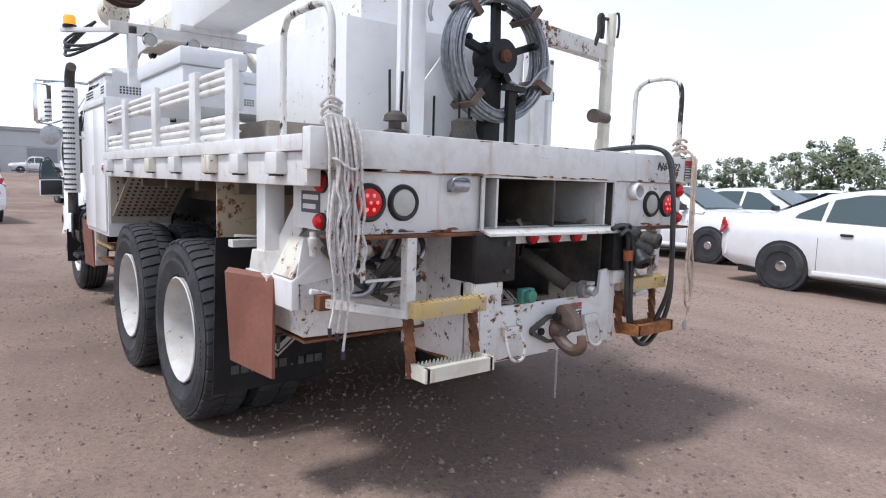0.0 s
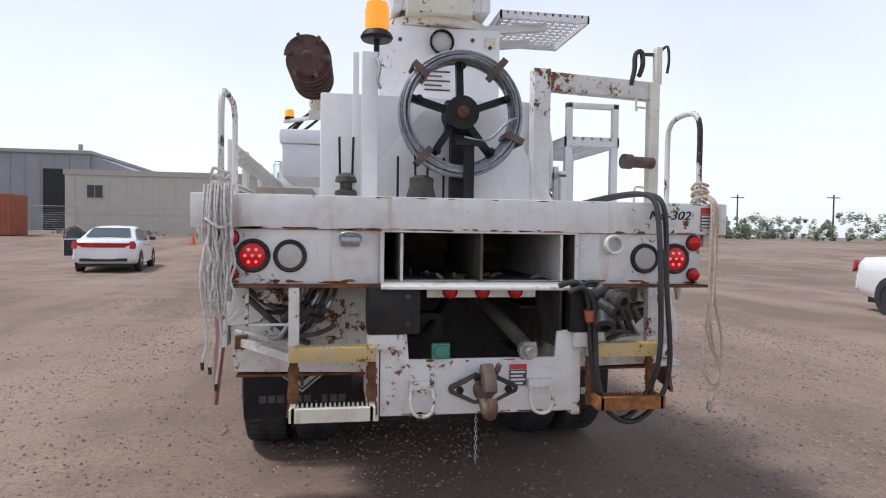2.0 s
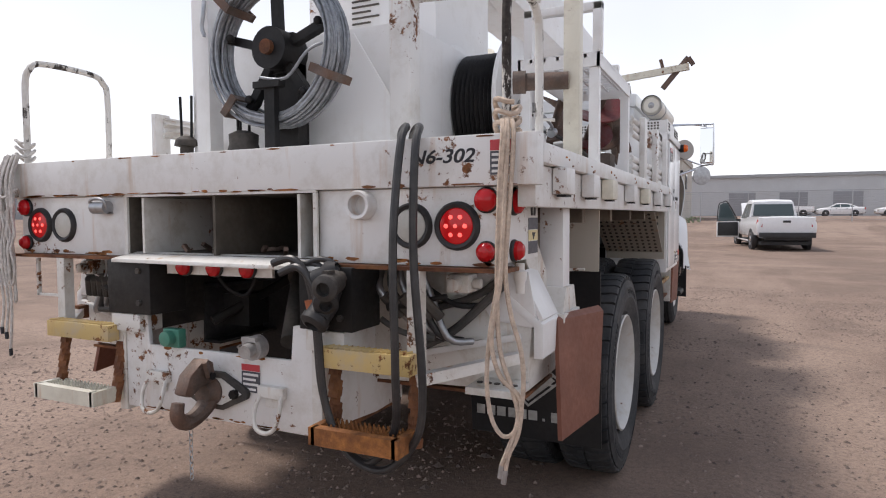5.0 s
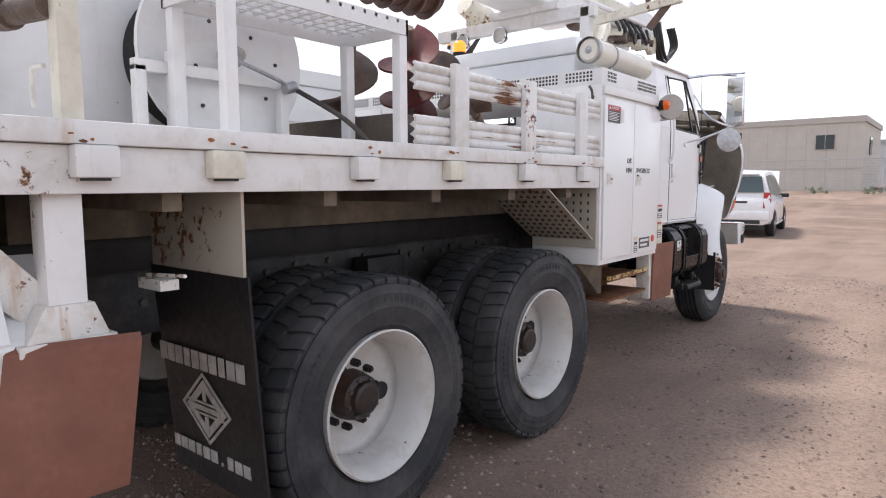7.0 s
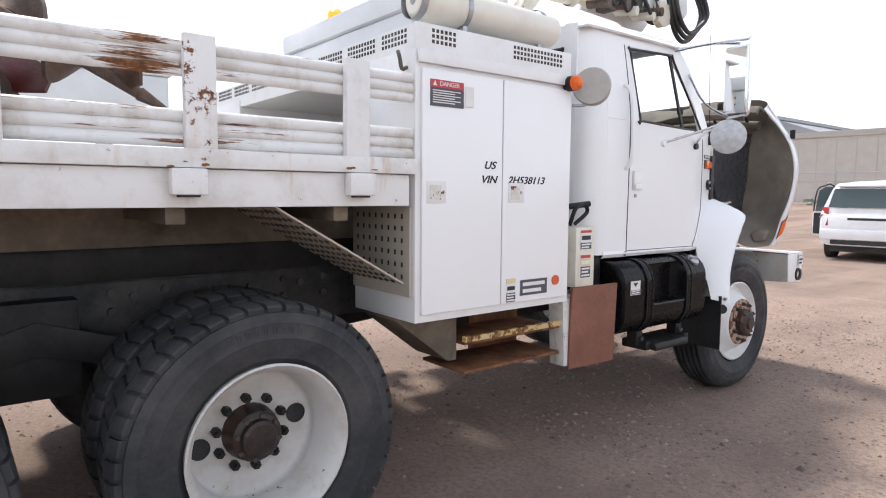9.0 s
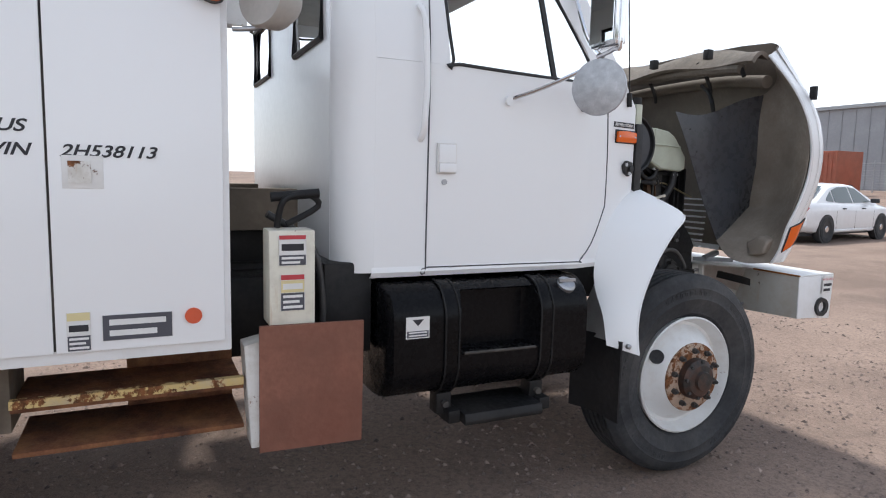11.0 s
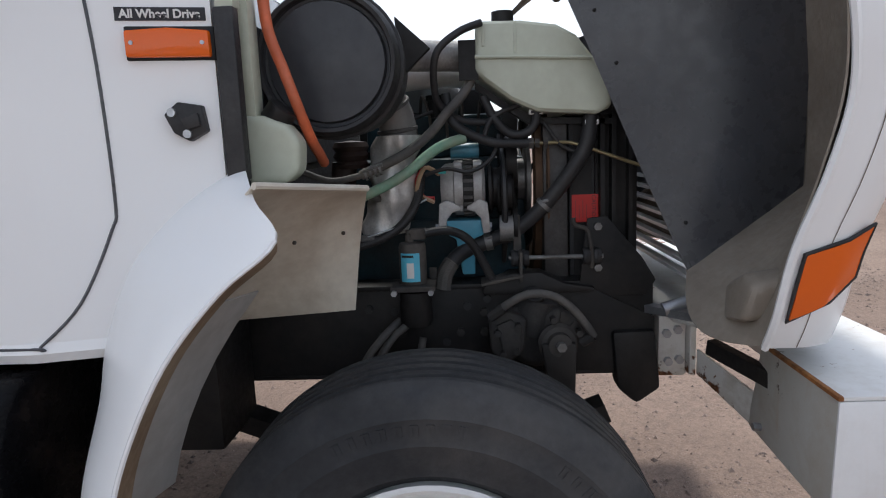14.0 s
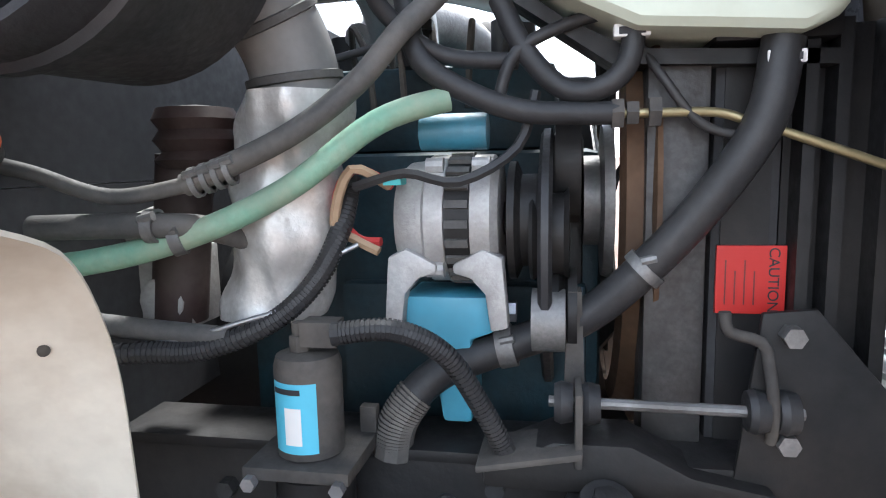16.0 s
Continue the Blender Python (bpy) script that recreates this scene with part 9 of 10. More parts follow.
# stay rod and brackets
rod = part("radiator_stay", Shape().cyl((0.42, 6.915, 1.132), (0.42, 7.165, 1.13), 0.006, n=10), WORN_STEEL, truck, "steel radiator stay rod")
for y in (6.945, 7.135):
    for k in (-0.014, 0.014):
        part("rubber_bush", Shape().lathe([(0.0, -0.010), (0.020, -0.010), (0.023, -0.003), (0.020, 0.009), (0.0, 0.009)], (0.42, y + k, 1.131), (0, 1, 0), 18), RUBBER, rod)
part("stay_bracket", Shape().prism([(0.38, 6.84, 1.064), (0.46, 6.84, 1.064), (0.46, 6.95, 1.085), (0.38, 6.95, 1.085)], (0, 0, 0.008)).box((0.39, 6.942, 1.07), (0.45, 6.950, 1.15)), DUSTY, truck, "folded stay bracket", bevel=0.003)
part("radiator_bracket", Shape().prism([(0.405, 7.10, 1.02), (0.405, 7.125, 1.23), (0.405, 7.175, 1.235), (0.405, 7.27, 1.12), (0.405, 7.305, 1.06), (0.405, 7.28, 1.02)], (0.008, 0, 0)), BLACK, truck, "black radiator bracket plate", bevel=0.002)
part("bracket_edge", Shape().tube([(0.43, 7.085, 1.235), (0.43, 7.09, 1.215), (0.43, 7.12, 1.205), (0.43, 7.128, 1.18), (0.43, 7.135, 1.13), (0.42, 7.135, 1.10)], 0.006, smooth=3), DUSTY, truck)
for y, z in ((7.15, 1.21), (7.15, 1.10)):
    part("bolt", Shape().cyl((0.413, y, z), (0.432, y, z), 0.011, n=6), WORN_STEEL, truck)
# steering gear, spring hanger
GEAR = simple("dusty_black_casting", (0.028, 0.027, 0.027), 0.65, 0.0, 0.4, 14, 0.5, 45, dirt=(0.085, 0.075, 0.066), dirt_amount=0.6, spec=0.3)
sgear = part("steering_gear", Shape().lathe([(0.0, -0.04), (0.075, -0.04), (0.092, -0.02), (0.092, 0.03), (0.076, 0.045), (0.0, 0.05)], (0.43, 6.985, 0.935), (1, 0.05, 0), 22), GEAR, truck, "cast steering gear, dusty black", bevel=0.004)
part("gear_housing", Shape().cyl((0.44, 6.97, 0.93), (0.44, 6.99, 1.025), 0.058, n=18), GEAR, sgear, bevel=0.006)
part("valve_block", Shape().prism([(0.44, 6.855, 0.985), (0.44, 6.905, 1.01), (0.44, 6.955, 0.985), (0.44, 6.945, 0.90), (0.44, 6.895, 0.862), (0.44, 6.858, 0.905)], (0.07, 0, 0)), GEAR, sgear, bevel=0.010, segs=3)
part("block_plate", Shape().prism([(0.51, 6.875, 0.975), (0.51, 6.912, 0.99), (0.51, 6.94, 0.965), (0.51, 6.932, 0.905), (0.51, 6.895, 0.885)], (0.012, 0, 0)), GEAR, sgear, bevel=0.004)
part("side_cover", Shape().prism([(0.46, 6.99, 0.93), (0.46, 7.0, 0.99), (0.46, 7.03, 1.012), (0.46, 7.085, 0.985), (0.46, 7.10, 0.94), (0.46, 7.06, 0.89), (0.46, 7.01, 0.885)], (0.04, 0, 0)), GEAR, sgear, bevel=0.012, segs=3)
for y, z, q in ((7.015, 0.99, 0.3), (7.045, 1.002, -0.2), (7.08, 0.975, -0.7)):
    part("cover_rib", Shape().beam((0.50, 7.04, 0.935), (0.50, y, z), 0.010, 0.014, (1, 0, 0)), GEAR, sgear)
part("top_plug", Shape().cyl((0.455, 6.97, 1.02), (0.47, 6.975, 1.046), 0.030, n=18).cyl((0.47, 6.975, 1.046), (0.472, 6.976, 1.058), 0.018, n=6), GEAR, sgear, bevel=0.003)
part("gear_cap", Shape().lathe([(0.0, 0.0), (0.050, 0.0), (0.052, 0.014), (0.044, 0.022), (0.032, 0.024), (0.030, 0.040), (0.0, 0.042)], (0.505, 7.03, 0.925), (1, 0.1, 0), 24), GEAR, sgear)
part("shaft_nut", Shape().cyl((0.545, 7.034, 0.925), (0.562, 7.036, 0.925), 0.013, n=6), WORN_STEEL, sgear)
part("pitman_arm", Shape().prism([(0.515, 6.985, 0.93), (0.515, 7.075, 0.93), (0.515, 7.07, 0.74), (0.515, 7.045, 0.71), (0.515, 7.015, 0.74)], (0.03, 0, 0)), BLACK, sgear, bevel=0.010)
part("drag_link", Shape().cyl((0.50, 7.04, 0.73), (0.50, 6.60, 0.62), 0.018, n=12), BLACK, sgear)
for y, z in ((6.878, 0.955), (6.93, 0.972), (6.925, 0.905), (6.89, 0.898), (7.02, 0.90), (7.07, 0.905), (7.085, 0.95), (7.02, 0.985)):
    part("bolt", Shape().cyl((0.495, y, z), (0.53, y, z), 0.009, n=6), GEAR, sgear)
part("pressure_hose", Shape().tube([(0.52, 6.872, 1.005), (0.535, 6.905, 1.035), (0.55, 6.955, 1.062), (0.55, 7.01, 1.058), (0.545, 7.06, 1.025), (0.54, 7.10, 0.975), (0.53, 7.118, 0.945)], 0.0105), HOSE_D, sgear)
part("hose_fitting", Shape().cyl((0.515, 6.860, 0.997), (0.53, 6.895, 1.025), 0.014, n=8), GEAR, sgear)
part("hose_fitting", Shape().cyl((0.53, 7.118, 0.945), (0.52, 7.09, 0.925), 0.014, n=8), GEAR, sgear)
# holes and bolts along the rail's front end
for y, z in ((6.855, 1.02), (6.80, 1.0), (6.74, 0.90), (6.60, 0.99), (6.56, 0.92), (7.08, 1.01), (6.67, 0.88)):
    part("rail_hole", Shape().cyl((0.395, y, z), (0.4135, y, z), 0.011, n=14), DARK, truck)
for y, z in ((6.845, 0.985), (6.845, 0.93), (6.53, 1.0), (6.62, 0.93), (6.78, 0.93)):
    part("rail_bolt", Shape().cyl((0.395, y, z), (0.424, y, z), 0.012, n=6), GEAR, truck)
part("rail_cap", Shape().prism([(0.36, 6.845, 1.058), (0.36, 6.92, 1.092), (0.36, 7.0, 1.092), (0.36, 7.06, 1.062), (0.36, 7.14, 1.048), (0.36, 7.14, 1.036), (0.36, 6.845, 1.036)], (0.075, 0, 0)), BLACK, truck, "folded radiator mount", bevel=0.006)
for side in (1, -1):
    part("spring_hanger", Shape().prism([(side * 0.36, 7.185, 0.925), (side * 0.36, 7.30, 0.928), (side * 0.36, 7.315, 0.765), (side * 0.36, 7.25, 0.72), (side * 0.36, 7.20, 0.765)], (side * 0.08, 0, 0)), BLACK, truck, bevel=0.015)
    part("leaf_spring", Shape().surf(lambda u, v, side=side: (side * (0.42 + 0.08 * v), 6.15 + 1.02 * u, 0.70 - 0.13 * math.sin(math.pi * u)), 16, 1), BLACK, truck, thick=0.05)
    part("frame_gusset", Shape().prism([(side * 0.405, 7.0, 0.82), (side * 0.405, 7.0, 1.06), (side * 0.405, 7.12, 1.05), (side * 0.405, 7.30, 0.96), (side * 0.405, 7.30, 0.80)], (side * 0.012, 0, 0)), BLACK, truck, bevel=0.002)
part("left_inner_panel", Shape().box((-0.62, 6.45, 1.05), (-0.60, 7.0, 1.35)), INNER_D, truck)
part("hinge_arm", Shape().beam((0.44, 7.28, 0.99), (0.62, 7.40, 1.0), 0.035, 0.02).cyl((0.50, 7.30, 1.0), (0.50, 7.40, 1.03), 0.018), STEEL, truck, "hood hinge arm")

# ---- parked vehicles ----
CAR_W = simple("white_car_paint", (0.80, 0.80, 0.81), 0.18, vary=0.04, coat=0.3)
CAR_TRIM = simple("black_car_trim", (0.03, 0.03, 0.032), 0.6, vary=0.2)
TAIL_RED = glassy("car_tail_lamp", (0.42, 0.012, 0.015), 0.12)
LILAC = glassy("car_window", (0.07, 0.095, 0.10), 0.04)


def car_wheel(parent, x, y, side, r=0.34, w=0.22, cap=STEEL):
    m = pose(x, y, r, 0, 0, 0 if side > 0 else 180)
    t = part("wheel", Shape().lathe([(r * 0.62, -w / 2), (r * 0.9, -w / 2), (r, -w * 0.36), (r, w * 0.36), (r * 0.9, w / 2), (r * 0.64, w / 2)], (0, 0, 0), (1, 0, 0), 28), TYRE, parent, at=m)
    part("rim", Shape().lathe([(r * 0.66, w * 0.47), (r * 0.60, w * 0.44), (r * 0.35, w * 0.42), (r * 0.22, w * 0.44), (0.0, w * 0.45)], (0, 0, 0), (1, 0, 0), 24), cap, t)
    part("hub_cap", Shape().lathe([(r * 0.24, w * 0.43), (r * 0.2, w * 0.49), (0.0, w * 0.50)], (0, 0, 0), (1, 0, 0), 16), CHROME, t)


def body_loft(stations):
    """Stations along y: (y, half width, z low, z shoulder, z top, top width share)."""
    rings = []
    for y, w, zl, zs, zt, tw in stations:
        h = [(0.80 * w, zl), (0.95 * w, zl + 0.05), (w, zl + 0.20), (w, zs - 0.16), (0.985 * w, zs - 0.05), (0.95 * w, zs + 0.01), (tw * w, zt - 0.01), (0.5 * tw * w, zt + 0.008)]
        rings.append([(0, y, zl)] + [(x, y, z) for x, z in h] + [(0, y, zt + 0.012)] + [(-x, y, z) for x, z in h[::-1]])
    m = len(rings[0])
    return Shape().add([p for r in rings for p in r], [(j * m + i, (j + 1) * m + i, (j + 1) * m + (i + 1) % m, j * m + (i + 1) % m) for j in range(len(rings) - 1) for i in range(m)] + [tuple(range(m)), tuple((len(rings) - 1) * m + i for i in range(m))[::-1]])


def arch_cut(parent, y, side, w, r=0.37):
    part("wheel_arch", Shape().cyl((side * (w - 0.12), y, 0.345), (side * (w + 0.004), y, 0.345), r, n=26), CAR_TRIM, parent)


CARS = {
    "sedan": dict(L=2.51, W=0.945, wb=1.47, r=0.345, base=0.85, top=0.60, roof_z=1.49,
                  body=[(-2.50, 0.70, 0.42, 0.80, 0.90, 0.8), (-2.46, 0.83, 0.34, 0.89, 0.99, 0.85), (-2.30, 0.89, 0.28, 0.94, 1.06, 0.86), (-1.75, 0.93, 0.22, 0.95, 1.07, 0.86), (-1.0, 0.945, 0.20, 0.95, 1.02, 0.9), (0.0, 0.945, 0.20, 0.93, 0.99, 0.9), (0.9, 0.945, 0.20, 0.91, 0.97, 0.9), (1.25, 0.94, 0.20, 0.89, 1.0, 0.82), (1.9, 0.92, 0.22, 0.84, 0.93, 0.78), (2.3, 0.87, 0.26, 0.76, 0.82, 0.72), (2.45, 0.80, 0.30, 0.68, 0.72, 0.65), (2.52, 0.66, 0.36, 0.58, 0.62, 0.6)],
                  roof=[(-1.80, 1.05), (-1.05, 1.40), (-0.65, 1.46), (0.0, 1.49), (0.40, 1.45), (1.28, 0.98)],
                  side=[[(0.96, 1.02), (0.36, 1.37), (0.03, 1.41), (0.02, 1.0)], [(-0.05, 1.0), (-0.04, 1.41), (-0.55, 1.40), (-0.92, 1.32), (-0.96, 1.02)], [(-1.02, 1.03), (-1.0, 1.29), (-1.34, 1.11), (-1.38, 1.05)]],
                  screens=[((1.20, 1.03, 0.70), (0.46, 1.425, 0.55)), ((-1.70, 1.10, 0.66), (-1.10, 1.385, 0.55))], lamp=(0.76, 1.0), doors=(-1.0, -0.02, 1.0), handles=(-0.62, 0.42)),
    "minivan": dict(L=2.50, W=0.93, wb=1.52, r=0.335, base=0.90, top=0.66, roof_z=1.78,
                    body=[(-2.50, 0.84, 0.42, 0.95, 1.02, 0.9), (-2.45, 0.90, 0.33, 1.0, 1.06, 0.92), (-1.2, 0.93, 0.24, 1.0, 1.06, 0.93), (0.8, 0.93, 0.24, 0.98, 1.05, 0.93), (1.45, 0.92, 0.25, 0.93, 1.04, 0.85), (2.1, 0.88, 0.28, 0.82, 0.93, 0.78), (2.4, 0.80, 0.32, 0.70, 0.76, 0.7), (2.5, 0.66, 0.38, 0.60, 0.64, 0.6)],
                    roof=[(-2.47, 1.02), (-2.30, 1.60), (-2.12, 1.72), (-1.0, 1.78), (0.2, 1.76), (0.55, 1.68), (1.45, 1.02)],
                    side=[[(1.1, 1.08), (0.55, 1.56), (0.12, 1.63), (0.10, 1.07)], [(0.02, 1.07), (0.04, 1.63), (-0.95, 1.66), (-0.95, 1.07)], [(-1.03, 1.08), (-1.03, 1.66), (-2.0, 1.60), (-2.15, 1.12)]],
                    screens=[((1.38, 1.08, 0.74), (0.62, 1.63, 0.62)), ((-2.435, 1.17, 0.74), (-2.315, 1.58, 0.66))], lamp=(0.77, 1.18), doors=(-1.0, 0.06, 1.1), handles=(-0.9, 0.2)),
    "pickup_truck": dict(L=2.90, W=1.0, wb=1.75, r=0.39, base=0.90, top=0.70, roof_z=1.90,
                         body=[(-2.90, 0.92, 0.62, 1.0, 1.19, 0.95), (-2.86, 0.98, 0.50, 1.05, 1.22, 0.97), (-0.72, 1.0, 0.45, 1.05, 1.22, 0.97), (-0.66, 1.0, 0.45, 1.05, 1.12, 0.95), (1.0, 1.0, 0.45, 1.02, 1.10, 0.95), (1.4, 0.99, 0.46, 1.0, 1.16, 0.85), (2.5, 0.96, 0.50, 0.95, 1.08, 0.82), (2.85, 0.88, 0.54, 0.86, 0.95, 0.8), (2.90, 0.80, 0.58, 0.80, 0.88, 0.8)],
                         roof=[(-0.64, 1.10), (-0.52, 1.80), (-0.35, 1.88), (0.55, 1.90), (0.80, 1.82), (1.45, 1.10)],
                         side=[[(1.2, 1.16), (0.78, 1.68), (0.42, 1.74), (0.40, 1.14)], [(0.32, 1.14), (0.34, 1.74), (-0.40, 1.72), (-0.48, 1.16)]],
                         screens=[((1.40, 1.15, 0.76), (0.86, 1.74, 0.66)), ((-0.625, 1.24, 0.74), (-0.54, 1.70, 0.68))], lamp=(0.84, 1.14), doors=(-0.5, 0.36, 1.2), handles=(-0.2, 0.65)),
}


def car(at, kind, label, hood_up=False, door_open=False, steel=True, group=""):
    """A vehicle standing at the origin of its pose, nose along +y."""
    c = thing(kind, label, {"sedan": "car", "minivan": "van", "pickup_truck": "pickup"}[kind], group, at)
    k = CARS[kind]
    L, W, wb, r = k["L"], k["W"], k["wb"], k["r"]
    body = part("body", body_loft(k["body"]), CAR_W, c, angle=50)

    def half(z):
        return k["base"] + (k["top"] - k["base"]) * (z - 1.0) / (k["roof_z"] - 1.0)

    roof = k["roof"]
    rings = []
    for y, z in roof:
        e = min(0.05, max(0.01, z - roof[0][1]))
        rings.append([(half(0.95), y, 0.95), (half(z - e), y, z - e), (half(z) - 0.03, y, z - e * 0.25), (half(z) - 0.12, y, z), (0, y, z + 0.022), (-half(z) + 0.12, y, z), (-half(z) + 0.03, y, z - e * 0.25), (-half(z - e), y, z - e), (-half(0.95), y, 0.95)])
    m = 9
    part("roof_shell", Shape().add([p for ring in rings for p in ring], [(j * m + i, (j + 1) * m + i, (j + 1) * m + i + 1, j * m + i + 1) for j in range(len(rings) - 1) for i in range(m - 1)]), CAR_W, c, "white roof and pillars", angle=28)
    for (y0, z0, w0), (y1, z1, w1) in k["screens"]:
        nrm = Vector((0, z1 - z0, y0 - y1)).normalized() * (1 if y0 > y1 else -1)
        nrm = nrm if nrm.z > 0 else -nrm
        o = nrm * 0.035 if kind == "sedan" else nrm * 0.04
        part("windscreen" if y0 > 0 else "rear_window", Shape().prism([Vector((-w0, y0, z0)) + o, Vector((w0, y0, z0)) + o, Vector((w1, y1, z1)) + o, Vector((-w1, y1, z1)) + o], nrm * 0.006), LILAC, c, "tinted glass")
    for side in (1, -1):
        for pts in k["side"]:
            part("side_window", Shape().prism([(side * (half(z) + 0.004), y, z) for y, z in pts], (side * 0.006, 0, 0)), LILAC, c)
        for y in (-wb, wb):
            arch_cut(body, y, side, W, r + 0.03)
            car_wheel(c, side * (W - 0.09), y, side, r, cap=CAR_TRIM if steel else STEEL)
        part("door_mirror", Shape().box((side * (W - 0.06), 0.83, 1.0), (side * (W + 0.15), 0.94, 1.12)), CAR_TRIM, c, bevel=0.035)
        z0, z1 = k["lamp"]
        part("tail_lamp", Shape().prism([(side * (W - 0.20), -L + 0.02, z0), (side * (W - 0.045), -L + 0.06, z0), (side * (W - 0.02), -L + 0.20, (z0 + z1) / 2), (side * (W - 0.06), -L + 0.10, z1), (side * (W - 0.20), -L + 0.05, z1)], (0, -0.035, 0)), TAIL_RED, c, bevel=0.012)
        part("head_lamp", Shape().box((side * W * 0.78 - 0.14, L - 0.30, 0.58), (side * W * 0.78 + 0.05, L - 0.06, 0.74)), CLEAR_LENS, c, bevel=0.03)
        for y in k["handles"]:
            part("door_handle", Shape().box((side * (W - 0.012), y - 0.10, 0.84), (side * (W + 0.022), y + 0.06, 0.875)), CAR_TRIM if kind == "sedan" else CAR_W, c, bevel=0.012)
        for y in k["doors"]:
            part("door_line", Shape().box((side * (W - 0.004), y - 0.0035, 0.34), (side * (W + 0.0012), y + 0.0035, 0.80)), DUSTY, c)
        part("sill", Shape().box((side * (W - 0.03), -wb + 0.42, 0.27), (side * (W + 0.006), wb - 0.42, 0.33)), CAR_W, c, bevel=0.012)
    part("underbody", Shape().box((-W * 0.8, -L + 0.3, 0.18), (W * 0.8, L - 0.3, 0.30)), CAR_TRIM, c)
    part("rear_valance", Shape().box((-W * 0.72, -L - 0.012, 0.36), (W * 0.72, -L + 0.12, 0.46)), CAR_TRIM, c, bevel=0.02)
    if kind == "sedan":
        part("rear_bumper", Shape().surf(lambda u, v: ((2 * u - 1) * (0.90 - 0.02 * v), -L + 0.16 * abs(2 * u - 1) ** 3 - 0.02 + 0.02 * v, 0.44 + 0.30 * v), 12, 3), CAR_W, c, thick=0.03, angle=50)
    if kind == "sedan" and "band" in label:
        part("light_bar", Shape().surf(lambda u, v: ((2 * u - 1) * 0.84, -L - 0.025 + 0.10 * abs(2 * u - 1) ** 4, 0.80 + 0.14 * v), 12, 2), TAIL_RED, c, "full-width dark red lamp band", thick=0.012)
    if kind == "minivan":
        part("tailgate_handle", Shape().box((-0.36, -L - 0.018, 0.90), (0.36, -L + 0.02, 0.955)), CAR_TRIM, c, bevel=0.02)
        part("rear_bumper", Shape().box((-0.89, -L - 0.05, 0.46), (0.89, -L + 0.12, 0.70)), CAR_W, c, bevel=0.05)
        part("roof_spoiler", Shape().box((-0.60, -2.40, 1.635), (0.60, -2.18, 1.675)), CAR_W, c, bevel=0.015)
    if kind == "pickup_truck":
        part("tailgate", Shape().box((-0.78, -L - 0.025, 0.64), (0.78, -L, 1.19)), CAR_W, c, bevel=0.012)
        part("tailgate_handle", Shape().box((-0.13, -L - 0.035, 1.0), (0.13, -L - 0.02, 1.08)), CAR_TRIM, c, bevel=0.008)
        part("bed_well", Shape().box((-0.80, -L + 0.06, 1.20), (0.80, -0.70, 1.24)), CAR_TRIM, c)
        part("rear_bumper", Shape().box((-0.92, -L - 0.14, 0.46), (0.92, -L, 0.64)), CAR_TRIM, c, bevel=0.02)
    if hood_up:
        y0 = {"sedan": 1.18, "minivan": 1.45, "pickup_truck": 1.42}[kind]
        part("raised_hood", Shape().surf(lambda u, v: ((2 * u - 1) * (W * (0.80 - 0.06 * v)), y0 + 0.70 * v, 1.0 + 0.78 * v + 0.05 * math.sin(math.pi * v) + 0.03 * (1 - (2 * u - 1) ** 2)), 10, 6), CAR_W, c, "white hood propped open", thick=0.03)
    if door_open:
        dw = part("open_door", Shape().prism([(-W - 0.02, 0.90, 0.36), (-W - 0.92, 0.62, 0.36), (-W - 0.92, 0.62, 1.0), (-W - 0.02, 0.90, 1.04)], (0.02, -0.07, 0)), CAR_W, c, "front door standing open", bevel=0.025)
        part("door_lining", Shape().prism([(-W - 0.06, 0.86, 0.42), (-W - 0.88, 0.60, 0.42), (-W - 0.88, 0.60, 0.98), (-W - 0.06, 0.86, 1.0)], (0.005, -0.06, 0)), CAR_TRIM, dw)
        zt = k["roof_z"] - 0.10
        part("door_window", Shape().prism([(-W - 0.10, 0.87, 1.04), (-W - 0.87, 0.63, 1.02), (-W - 0.80, 0.65, zt - 0.10), (-W - 0.66, 0.69, zt), (-W - 0.50, 0.74, zt)], (0.01, -0.02, 0)), LILAC, dw)
        part("window_frame", Shape().tube([(-W - 0.04, 0.86, 1.03), (-W - 0.48, 0.72, zt + 0.02), (-W - 0.68, 0.66, zt + 0.02), (-W - 0.84, 0.62, zt - 0.10), (-W - 0.90, 0.60, 1.02)], 0.022, n=6, smooth=3), CAR_TRIM, dw)
    return c


def stand(x, y, turn):
    return pose(x, y, rise(x, y), 0, 0, turn)


car(stand(8.16, 0.63, 178), "sedan", "white police-type sedan with black steel wheels and red tail lamps", group="parked white sedans")
car(stand(10.35, 5.87, 178), "sedan", "white sedan with black steel wheels and black door mirrors", group="parked white sedans")
car(stand(13.1, 5.3, 178), "sedan", "white sedan parked in the second row", group="parked white sedans")
car(stand(15.9, 4.8, 178), "sedan", "white sedan farther along the parked row", group="parked white sedans")
car(stand(18.7, 4.2, 178), "sedan", "white sedan at the end of the parked row", group="parked white sedans")
car(stand(-2.15, 20.3, 7), "minivan", "white minivan with its hood up and front door open", True, True, False)
car(stand(2.72, 27.2, 9), "pickup_truck", "white pickup with its hood up and driver door open", True, True, False)
car(stand(-8.2, 21.1, 8), "sedan", "white sedan seen from behind with a dark red lamp band", False, True)
car(stand(-8.95, 10.45, 10), "sedan", "white sedan with dark red lamp band and raised hood", True)
car(stand(-6.0, 60.0, 80), "pickup_truck", "distant white pickup by the warehouse")


